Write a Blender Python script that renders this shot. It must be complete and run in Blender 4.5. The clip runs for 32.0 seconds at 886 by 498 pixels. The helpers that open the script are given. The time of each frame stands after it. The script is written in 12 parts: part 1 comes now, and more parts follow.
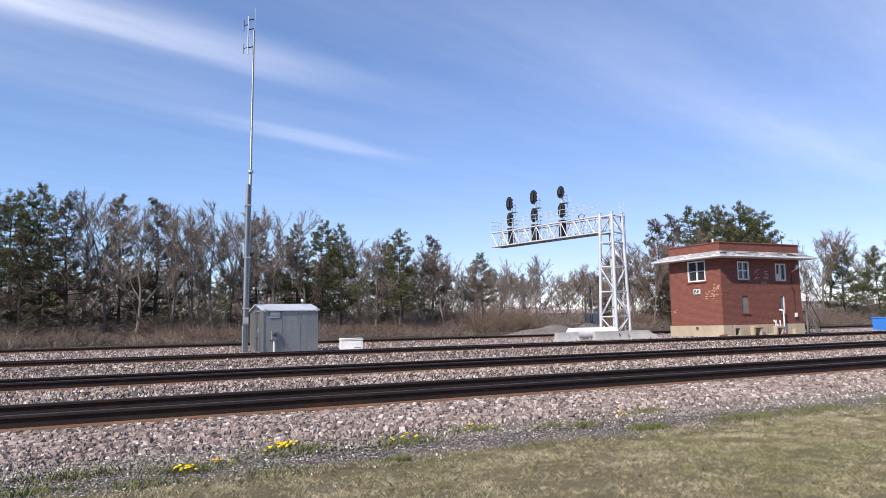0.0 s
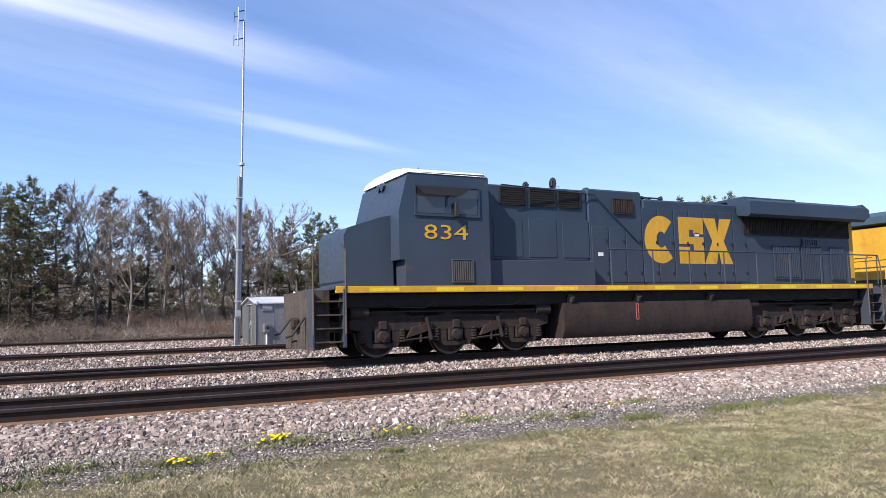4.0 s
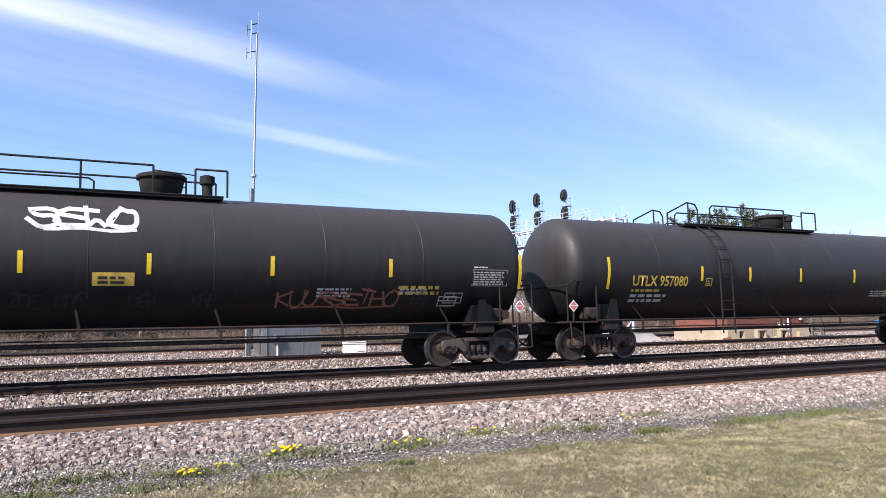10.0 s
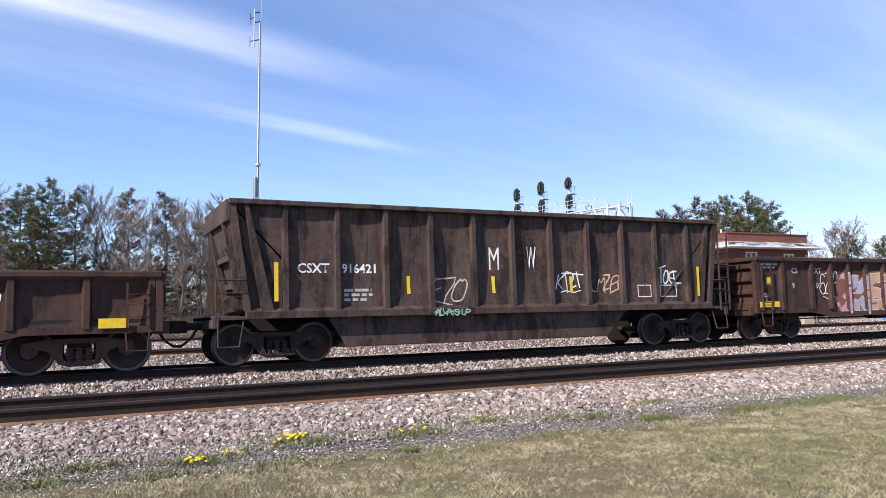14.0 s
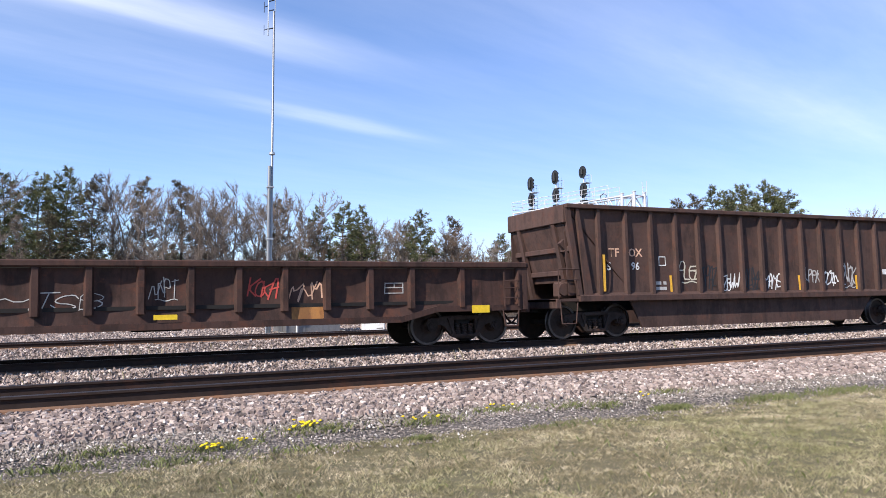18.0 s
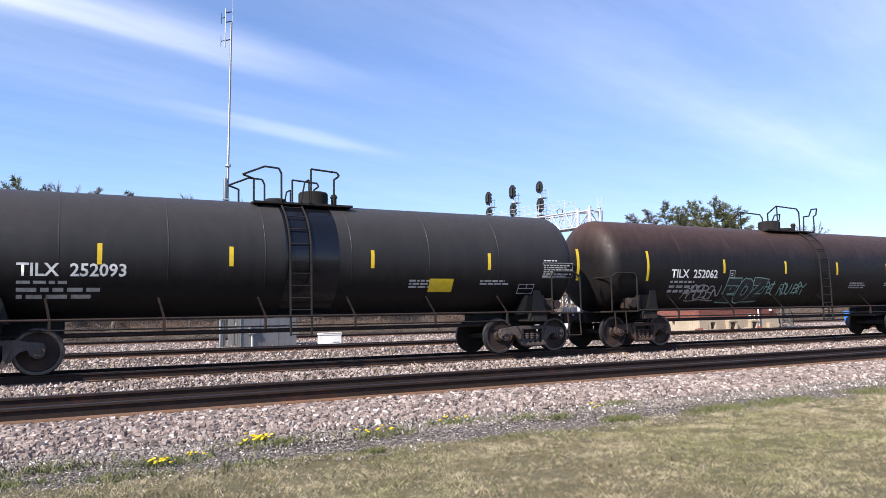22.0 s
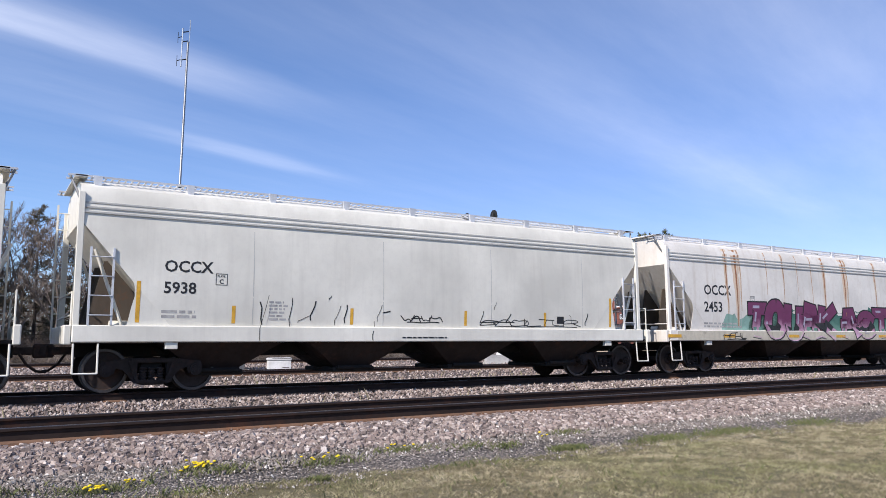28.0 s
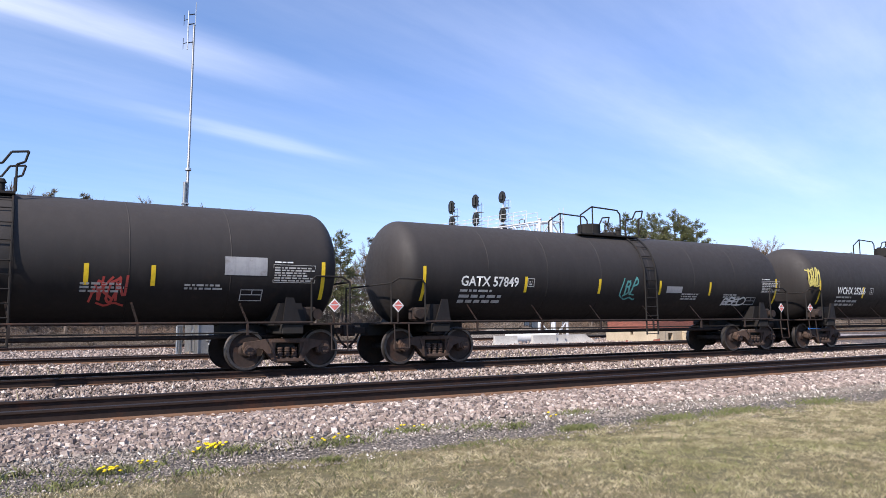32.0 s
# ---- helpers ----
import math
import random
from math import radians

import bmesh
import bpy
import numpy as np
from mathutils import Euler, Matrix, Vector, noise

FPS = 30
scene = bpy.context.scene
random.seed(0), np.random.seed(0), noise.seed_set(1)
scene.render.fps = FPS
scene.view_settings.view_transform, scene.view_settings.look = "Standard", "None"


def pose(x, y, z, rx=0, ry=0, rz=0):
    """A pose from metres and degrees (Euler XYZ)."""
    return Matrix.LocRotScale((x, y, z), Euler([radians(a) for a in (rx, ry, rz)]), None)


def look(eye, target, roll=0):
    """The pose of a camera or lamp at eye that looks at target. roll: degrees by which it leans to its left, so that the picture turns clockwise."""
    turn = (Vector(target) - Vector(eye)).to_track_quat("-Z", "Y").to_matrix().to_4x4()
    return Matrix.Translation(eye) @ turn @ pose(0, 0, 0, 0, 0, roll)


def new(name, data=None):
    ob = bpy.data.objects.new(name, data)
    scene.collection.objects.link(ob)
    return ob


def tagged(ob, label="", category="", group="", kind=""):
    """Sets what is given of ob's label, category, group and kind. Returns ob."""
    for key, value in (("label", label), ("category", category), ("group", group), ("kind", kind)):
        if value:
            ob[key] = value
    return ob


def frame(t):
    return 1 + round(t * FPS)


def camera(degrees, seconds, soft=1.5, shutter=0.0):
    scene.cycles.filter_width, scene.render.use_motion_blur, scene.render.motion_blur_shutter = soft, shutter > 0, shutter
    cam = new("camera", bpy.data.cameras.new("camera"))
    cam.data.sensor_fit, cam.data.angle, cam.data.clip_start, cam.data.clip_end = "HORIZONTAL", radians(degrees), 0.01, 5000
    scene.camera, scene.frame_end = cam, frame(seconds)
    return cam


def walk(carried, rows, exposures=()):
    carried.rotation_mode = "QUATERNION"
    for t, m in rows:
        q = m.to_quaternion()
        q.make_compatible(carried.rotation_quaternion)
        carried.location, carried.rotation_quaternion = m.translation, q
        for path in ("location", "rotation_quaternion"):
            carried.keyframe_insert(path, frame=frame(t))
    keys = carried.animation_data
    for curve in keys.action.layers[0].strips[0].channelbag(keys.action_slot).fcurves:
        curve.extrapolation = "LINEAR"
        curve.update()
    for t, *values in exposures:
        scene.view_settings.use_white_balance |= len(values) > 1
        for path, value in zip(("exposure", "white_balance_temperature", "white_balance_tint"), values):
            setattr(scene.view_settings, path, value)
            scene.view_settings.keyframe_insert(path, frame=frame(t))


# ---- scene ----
# ======================= camera =======================
# x runs along the tracks (to the right), y away from the tracks' near side, z = 0 at the top of the rails
cam = camera(61.5, 32.0, soft=0.7)
EYE_Z = 0.934
PATH = [
    (0.0, 95.832, 1.168, -26.627, 0.000, 0.000, 0.000),
    (0.5, 95.553, 1.603, -27.155, 0.000, 0.000, 0.000),
    (1.0, 95.465, 1.651, -27.646, 0.000, 0.000, 0.000),
    (1.5, 95.598, 1.506, -28.022, 0.000, 0.000, 0.000),
    (2.0, 95.768, 1.485, -28.281, 0.000, 0.000, 0.000),
    (2.5, 95.816, 1.579, -28.451, 0.000, 0.000, 0.000),
    (4.5, 94.923, 1.313, -26.212, 0.000, 0.000, 0.000),
    (5.0, 94.712, 1.115, -25.086, 0.000, 0.000, 0.000),
    (5.5, 94.612, 1.026, -24.455, 0.000, 0.000, 0.000),
    (6.0, 94.716, 0.891, -24.366, 0.000, 0.000, 0.000),
    (6.5, 94.915, 0.758, -24.597, 0.000, 0.000, 0.000),
    (7.0, 95.008, 0.602, -25.060, 0.000, 0.000, 0.000),
    (7.5, 95.105, 0.620, -25.585, 0.000, 0.000, 0.000),
    (8.0, 95.364, 0.602, -26.001, 0.000, 0.000, 0.000),
    (8.5, 95.692, 0.640, -26.327, 0.000, 0.000, 0.000),
    (9.0, 95.888, 0.748, -26.603, 0.000, 0.000, 0.000),
    (9.5, 95.989, 1.016, -26.674, 0.000, 0.000, 0.000),
    (10.0, 96.103, 1.266, -26.382, 0.000, 0.000, 0.000),
    (10.5, 96.027, 1.287, -25.933, 0.000, 0.000, 0.000),
    (11.0, 95.791, 1.146, -25.589, 0.000, 0.000, 0.000),
    (11.5, 95.501, 1.091, -25.326, 0.000, 0.000, 0.000),
    (12.0, 95.328, 1.170, -25.142, 0.000, 0.000, 0.000),
    (12.5, 95.375, 1.258, -25.257, 0.000, 0.000, 0.000),
    (13.0, 95.382, 1.333, -25.633, 0.000, 0.000, 0.000),
    (13.5, 95.311, 1.347, -25.938, 0.000, 0.000, 0.000),
    (14.0, 95.231, 1.419, -26.030, 0.000, 0.000, 0.000),
    (14.5, 95.218, 1.471, -26.003, 0.000, 0.000, 0.000),
    (16.5, 94.940, 1.406, -25.215, 0.000, 0.000, 0.000),
    (17.0, 94.620, 1.409, -24.944, 0.000, 0.000, 0.000),
    (17.5, 94.409, 1.302, -24.907, 0.000, 0.000, 0.000),
    (18.0, 94.392, 1.218, -24.992, 0.000, 0.000, 0.000),
    (18.5, 94.565, 1.017, -25.090, 0.000, 0.000, 0.000),
    (19.0, 94.872, 0.886, -25.359, 0.000, 0.000, 0.000),
    (19.5, 95.133, 0.703, -25.990, 0.000, 0.000, 0.000),
    (20.0, 95.325, 0.850, -26.761, 0.000, 0.000, 0.000),
    (20.5, 95.535, 0.812, -27.610, -0.008, -0.029, -0.004),
    (21.0, 95.616, 0.811, -28.161, 0.009, -0.072, -0.003),
    (21.5, 95.519, 1.054, -28.358, 0.027, -0.088, -0.020),
    (22.0, 95.396, 1.257, -28.180, 0.018, -0.090, -0.017),
    (22.5, 95.517, 1.451, -27.436, 0.028, -0.098, -0.014),
    (23.0, 95.824, 1.586, -26.624, 0.027, -0.099, -0.015),
    (23.5, 96.119, 1.601, -26.491, 0.014, -0.118, -0.012),
    (24.0, 96.555, 1.277, -27.081, 0.028, -0.112, -0.016),
    (24.5, 96.969, 0.878, -28.052, 0.029, -0.110, -0.003),
    (26.5, 97.751, 1.061, -30.479, 0.045, -0.156, -0.004),
    (27.0, 97.908, 0.868, -31.216, 0.032, -0.138, -0.017),
    (27.5, 97.698, 0.770, -31.776, 0.047, -0.140, -0.016),
    (28.0, 97.394, 0.371, -31.804, 0.036, -0.126, -0.018),
    (28.5, 97.176, 0.198, -31.164, 0.036, -0.122, -0.011),
    (29.0, 96.998, -0.021, -30.701, 0.020, -0.134, -0.016),
    (29.5, 96.677, -0.068, -30.420, 0.029, -0.130, -0.019),
    (30.0, 96.376, 0.235, -30.204, 0.037, -0.133, -0.012),
    (30.5, 96.324, 0.561, -30.072, 0.036, -0.144, -0.012),
    (31.0, 96.331, 0.675, -30.265, 0.042, -0.129, -0.022),
    (31.5, 96.172, 0.507, -30.702, 0.037, -0.127, -0.014),
    (32.0, 95.990, 0.681, -31.108, 0.039, -0.131, -0.018),
]
walk(cam, [(t, pose(x, y, EYE_Z + z, rx, ry, rz)) for t, rx, ry, rz, x, y, z in PATH],
     exposures=[(t, e + 0.18, 6500 if t < 25 or t > 30.5 else 6270, 15) for t, e in ((0.0, 0.0), (2.5, 0.05), (4.5, 0.38), (5.2, 0.38), (6.5, 0.36), (9.0, 0.40), (10.0, 0.42), (12.0, 0.3), (17.0, 0.3), (20.0, 0.42), (22.0, 0.35), (24.0, 0.33), (27.0, -0.01), (28.5, -0.08), (29.6, 0.06), (30.6, 0.29), (32.0, 0.3))])

# ======================= world, sun =======================
SUN_DIR = Vector((-0.70, -0.317, 0.634)).normalized()
SUN_EL = math.asin(SUN_DIR.z)
SUN_AZ = math.atan2(SUN_DIR.x, SUN_DIR.y)


def build_world():
    w = bpy.data.worlds.new("sky")
    scene.world = w
    w.use_nodes = True
    nt = w.node_tree
    nt.nodes.clear()
    n, l = nt.nodes, nt.links
    out = n.new("ShaderNodeOutputWorld")
    bg = n.new("ShaderNodeBackground")
    bg.inputs["Strength"].default_value = SKY_STRENGTH
    sky = n.new("ShaderNodeTexSky")
    sky.sky_type = "NISHITA"
    sky.sun_disc = False
    sky.sun_elevation = SUN_EL
    sky.sun_rotation = SUN_AZ
    sky.altitude = 200
    sky.air_density = 1.0
    sky.dust_density = 0.0
    sky.ozone_density = 4.5

    def math_node(op, a, b=None, c=None, clamp=False):
        m = n.new("ShaderNodeMath")
        m.operation = op
        m.use_clamp = clamp
        for i, v in enumerate((a, b, c)):
            if v is None:
                continue
            if isinstance(v, (int, float)):
                m.inputs[i].default_value = v
            else:
                l.new(v, m.inputs[i])
        return m.outputs[0]

    tc = n.new("ShaderNodeTexCoord")
    sep = n.new("ShaderNodeSeparateXYZ")
    l.new(tc.outputs["Generated"], sep.inputs[0])
    z = math_node("MAXIMUM", sep.outputs[2], 0.03)
    px = math_node("DIVIDE", sep.outputs[0], z)
    py = math_node("DIVIDE", sep.outputs[1], z)
    ca, sa = math.cos(radians(20)), math.sin(radians(20))
    u = math_node("ADD", math_node("MULTIPLY", px, ca), math_node("MULTIPLY", py, sa))
    v = math_node("ADD", math_node("MULTIPLY", px, -sa), math_node("MULTIPLY", py, ca))
    comb = n.new("ShaderNodeCombineXYZ")
    l.new(math_node("MULTIPLY", u, 0.55), comb.inputs[0])
    l.new(math_node("MULTIPLY", v, 2.2), comb.inputs[1])
    wob = n.new("ShaderNodeTexNoise")
    wob.inputs["Scale"].default_value = 0.9
    wob.inputs["Detail"].default_value = 3
    l.new(comb.outputs[0], wob.inputs["Vector"])
    vw = math_node("ADD", v, math_node("MULTIPLY", math_node("SUBTRACT", wob.outputs[0], 0.5), 0.34))
    comb2 = n.new("ShaderNodeCombineXYZ")
    l.new(math_node("MULTIPLY", u, 0.6), comb2.inputs[0])
    l.new(math_node("MULTIPLY", v, 2.4), comb2.inputs[1])
    fib = n.new("ShaderNodeTexNoise")
    fib.inputs["Scale"].default_value = 1.3
    fib.inputs["Detail"].default_value = 7
    fib.inputs["Roughness"].default_value = 0.62
    l.new(comb2.outputs[0], fib.inputs["Vector"])
    total = None
    # long cirrus streaks that run along the same wind direction
    for v0, wdt, u0, uw, amp in ((2.33, 0.13, 0.6, 0.95, 0.42), (2.42, 0.05, 0.6, 0.8, 0.16), (2.50, 0.16, -0.6, 0.9, 0.25), (3.12, 0.08, 2.35, 0.5, 0.24), (1.45, 0.26, 3.0, 1.4, 0.10), (1.28, 0.20, 5.0, 1.5, 0.14), (2.95, 0.25, 0.6, 1.0, 0.10), (0.4, 0.4, 3.0, 3.0, 0.16)):
        dv = math_node("DIVIDE", math_node("SUBTRACT", vw, v0), wdt)
        du = math_node("DIVIDE", math_node("SUBTRACT", u, u0), uw)
        g = math_node("EXPONENT", math_node("MULTIPLY", math_node("ADD", math_node("MULTIPLY", dv, dv), math_node("MULTIPLY", du, du)), -0.7))
        g = math_node("MULTIPLY", g, amp)
        total = g if total is None else math_node("ADD", total, g)
    ramp = n.new("ShaderNodeMapRange")
    ramp.inputs[1].default_value = 0.30
    ramp.inputs[2].default_value = 0.72
    l.new(fib.outputs[0], ramp.inputs[0])
    mask = math_node("MULTIPLY", total, math_node("ADD", math_node("MULTIPLY", ramp.outputs[0], 0.45), 0.6))
    veil = math_node("MULTIPLY", ramp.outputs[0], 0.045)
    up = n.new("ShaderNodeMapRange")
    up.inputs[1].default_value = 0.04
    up.inputs[2].default_value = 0.14
    l.new(sep.outputs[2], up.inputs[0])
    mask = math_node("MULTIPLY", math_node("ADD", mask, veil), up.outputs[0], clamp=True)
    mix = n.new("ShaderNodeMix")
    mix.data_type = "RGBA"
    l.new(mask, mix.inputs["Factor"])
    tint = n.new("ShaderNodeMix")
    tint.data_type, tint.blend_type = "RGBA", "MULTIPLY"
    tint.inputs["Factor"].default_value = 1.0
    # the air pales less towards the side away from the sun
    low = n.new("ShaderNodeMapRange")
    low.interpolation_type = "SMOOTHSTEP"
    low.inputs[1].default_value, low.inputs[2].default_value = 0.0, 0.5
    low.inputs[3].default_value, low.inputs[4].default_value = 1.0, 0.25
    l.new(sep.outputs[2], low.inputs[0])
    away = n.new("ShaderNodeMapRange")
    away.interpolation_type = "SMOOTHSTEP"
    away.inputs[1].default_value, away.inputs[2].default_value = -0.25, 0.75
    l.new(sep.outputs[0], away.inputs[0])
    air = n.new("ShaderNodeMix")
    air.data_type = "RGBA"
    air.inputs["A"].default_value, air.inputs["B"].default_value = SKY_TINT, HORIZON_TINT
    l.new(math_node("MULTIPLY", low.outputs[0], away.outputs[0]), air.inputs["Factor"])
    l.new(air.outputs["Result"], tint.inputs["B"])
    l.new(sky.outputs[0], tint.inputs["A"])
    l.new(tint.outputs["Result"], mix.inputs["A"])
    mix.inputs["B"].default_value = CLOUD_COLOUR
    l.new(mix.outputs["Result"], bg.inputs["Color"])
    l.new(bg.outputs[0], out.inputs["Surface"])
    sun = bpy.data.lights.new("sun", "SUN")
    sun.energy = SUN_STRENGTH
    sun.angle = radians(0.53)
    sun.color = (1.0, 0.94, 0.835)
    so = new("sun", sun)
    so.matrix_world = look((0, 0, 60), Vector((0, 0, 60)) - SUN_DIR)


SKY_STRENGTH = 0.15
SUN_STRENGTH = 5.0
SKY_TINT = (0.895, 0.925, 1.0, 1)
HORIZON_TINT = (0.765, 0.72, 0.84, 1)
CLOUD_COLOUR = (7.6, 7.9, 8.6, 1)
build_world()
# ======================= materials =======================
class Nodes:
    def __init__(self, name):
        self.m = bpy.data.materials.new(name)
        self.m.use_nodes = True
        self.nt = self.m.node_tree
        self.n, self.l = self.nt.nodes, self.nt.links
        self.b = self.n["Principled BSDF"]
        self.vec = None

    def add(self, kind, **props):
        nd = self.n.new(kind)
        for k, v in props.items():
            nd.inputs[k].default_value = v
        return nd

    def coords(self, stretch=(1, 1, 1), world=False):
        tc = self.n.new("ShaderNodeTexCoord")
        src = tc.outputs["Object"]
        if world:
            src = self.n.new("ShaderNodeNewGeometry").outputs["Position"]
        else:
            oi = self.n.new("ShaderNodeObjectInfo")
            sc = self.n.new("ShaderNodeMath")
            sc.operation = "MULTIPLY"
            sc.inputs[1].default_value = 37.0
            self.l.new(oi.outputs["Random"], sc.inputs[0])
            ad = self.n.new("ShaderNodeVectorMath")
            ad.operation = "ADD"
            self.l.new(src, ad.inputs[0])
            self.l.new(sc.outputs[0], ad.inputs[1])
            src = ad.outputs[0]
        mp = self.n.new("ShaderNodeMapping")
        mp.inputs["Scale"].default_value = stretch
        self.l.new(src, mp.inputs["Vector"])
        return mp.outputs[0]

    def noise(self, vec, scale, detail=4.0, rough=0.55):
        nd = self.add("ShaderNodeTexNoise", Scale=scale, Detail=detail, Roughness=rough)
        self.l.new(vec, nd.inputs["Vector"])
        return nd.outputs[0]

    def ramp(self, fac, lo, hi, a=0.0, b=1.0):
        nd = self.n.new("ShaderNodeMapRange")
        for i, v in zip((1, 2, 3, 4), (lo, hi, a, b)):
            nd.inputs[i].default_value = v
        self.l.new(fac, nd.inputs[0])
        return nd.outputs[0]

    def mix(self, fac, a, b, kind="MIX"):
        nd = self.n.new("ShaderNodeMix")
        nd.data_type, nd.blend_type = "RGBA", kind
        for key, v in (("Factor", fac), ("A", a), ("B", b)):
            if isinstance(v, (int, float)):
                nd.inputs[key].default_value = v
            elif isinstance(v, tuple):
                nd.inputs[key].default_value = (*v, 1) if len(v) == 3 else v
            else:
                self.l.new(v, nd.inputs[key])
        return nd.outputs["Result"]

    def mul(self, a, b):
        nd = self.n.new("ShaderNodeMath")
        nd.operation = "MULTIPLY"
        nd.use_clamp = True
        for i, v in enumerate((a, b)):
            if isinstance(v, (int, float)):
                nd.inputs[i].default_value = v
            else:
                self.l.new(v, nd.inputs[i])
        return nd.outputs[0]

    def bump(self, height, strength, dist=0.02):
        nd = self.add("ShaderNodeBump", Strength=strength, Distance=dist)
        self.l.new(height, nd.inputs["Height"])
        self.l.new(nd.outputs[0], self.b.inputs["Normal"])

    def colour(self, c):
        if isinstance(c, tuple):
            self.b.inputs["Base Color"].default_value = (*c, 1)
        else:
            self.l.new(c, self.b.inputs["Base Color"])

    def rough(self, r):
        if isinstance(r, (int, float)):
            self.b.inputs["Roughness"].default_value = r
        else:
            self.l.new(r, self.b.inputs["Roughness"])


def shade(c, k):
    return tuple(min(1.0, x * k) for x in c)


def coat(name, base, rough=0.55, dirt=(0.075, 0.06, 0.05), dirty=0.45, rust=(0.16, 0.065, 0.028), rusty=0.25, streak=0.5, metal=0.0, bump=0.12, patch=1.0, grime=0.0, dust=0.0, top_pale=0.0, top_tone=(0.088, 0.079, 0.076), line=(2.1, 4.1), runs=0.0):
    """Weathered paint on steel: two scales of fading, streaks that run down, specks of rust."""
    k = Nodes(name)
    v = k.coords()
    big = k.noise(v, 0.55 * patch, 3)
    fine = k.noise(v, 9.0, 6, 0.65)
    run = k.noise(k.coords((3.2, 3.2, 0.22)), 1.6, 5, 0.6)
    col = k.mix(k.ramp(big, 0.3, 0.75), shade(base, 0.82), shade(base, 1.15))
    col = k.mix(k.mul(k.ramp(run, 0.5, 0.72), streak), col, dirt)
    col = k.mix(k.mul(k.ramp(fine, 0.45, 0.75), dirty), col, dirt)
    if rusty > 0:
        spots = k.noise(v, 2.6, 8, 0.7)
        col = k.mix(k.mul(k.ramp(spots, 0.60 - 0.22 * rusty, 0.74 - 0.12 * rusty), min(1.0, 0.45 + rusty)), col, rust)
    if grime > 0:
        # smears and scrapes, dark and light, in ragged patches that lean downwards
        sm_ = k.noise(k.coords((1.5, 1.5, 0.6)), 1.5, 9, 0.68)
        col = k.mix(k.mul(k.ramp(sm_, 0.50, 0.60), grime), col, shade(dirt, 0.45))
        sc = k.noise(k.coords((1.0, 1.0, 1.7)), 3.1, 9, 0.72)
        col = k.mix(k.mul(k.ramp(sc, 0.58, 0.68), grime * 0.8), col, shade(rust, 1.1))
        thin_ = k.noise(k.coords((7.0, 7.0, 0.3)), 1.2, 6, 0.6)
        col = k.mix(k.mul(k.ramp(thin_, 0.56, 0.66), grime * 0.7), col, shade(dirt, 0.5))
    if runs > 0:
        # heavy rust that has eaten down through the paint in ragged tongues
        eaten = k.noise(k.coords((2.0, 2.0, 0.55)), 1.9, 10, 0.72)
        col = k.mix(k.mul(k.ramp(eaten, 0.50, 0.56), runs), col, shade(rust, 0.62))
    if top_pale > 0:
        # paler upper half: sky light put into the colour, together with top dust
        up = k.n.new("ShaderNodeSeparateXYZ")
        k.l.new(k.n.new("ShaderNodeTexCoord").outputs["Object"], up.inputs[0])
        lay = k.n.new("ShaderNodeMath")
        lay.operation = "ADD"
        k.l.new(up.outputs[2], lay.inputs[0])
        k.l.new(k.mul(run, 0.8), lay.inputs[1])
        col = k.mix(k.mul(k.ramp(lay.outputs[0], *line), top_pale), col, top_tone)
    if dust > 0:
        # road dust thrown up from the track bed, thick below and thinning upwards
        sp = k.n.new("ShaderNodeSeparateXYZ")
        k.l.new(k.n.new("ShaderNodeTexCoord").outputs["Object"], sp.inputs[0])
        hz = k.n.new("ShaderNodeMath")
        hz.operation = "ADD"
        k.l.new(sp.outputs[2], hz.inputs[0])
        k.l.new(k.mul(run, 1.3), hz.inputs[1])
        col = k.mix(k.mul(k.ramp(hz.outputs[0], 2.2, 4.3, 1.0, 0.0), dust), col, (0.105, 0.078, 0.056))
    k.colour(col)
    k.b.inputs["Metallic"].default_value = metal
    k.b.inputs["Specular IOR Level"].default_value = 0.5 if metal > 0.1 else 0.28
    k.rough(k.ramp(fine, 0.25, 0.8, rough - 0.1, min(1, rough + 0.18)))
    k.bump(fine, bump, 0.01)
    return k.m


def fade_mat(name, top, low, z0, z1):
    """Spray paint that fades from one colour above to another below."""
    k = Nodes(name)
    f = k.noise(k.coords(), 5.0, 5, 0.6)
    sp = k.n.new("ShaderNodeSeparateXYZ")
    k.l.new(k.n.new("ShaderNodeTexCoord").outputs["Object"], sp.inputs[0])
    ad = k.n.new("ShaderNodeMath")
    ad.operation = "MULTIPLY_ADD"
    ad.inputs[1].default_value = 0.5
    k.l.new(f, ad.inputs[0])
    k.l.new(sp.outputs[2], ad.inputs[2])
    col = k.mix(k.ramp(ad.outputs[0], z0 + 0.25, z1 + 0.25), low, top)
    k.colour(k.mix(k.mul(k.ramp(f, 0.45, 0.75), 0.4), col, shade(top, 0.6)))
    k.rough(0.62)
    return k.m


def plain(name, base, rough=0.6, metal=0.0, vary=0.12, scale=12.0, bump=0.0):
    k = Nodes(name)
    f = k.noise(k.coords(), scale, 4)
    k.colour(k.mix(k.ramp(f, 0.3, 0.7), shade(base, 1 - vary), shade(base, 1 + vary)))
    k.rough(rough)
    k.b.inputs["Metallic"].default_value = metal
    if bump:
        k.bump(f, bump, 0.01)
    return k.m


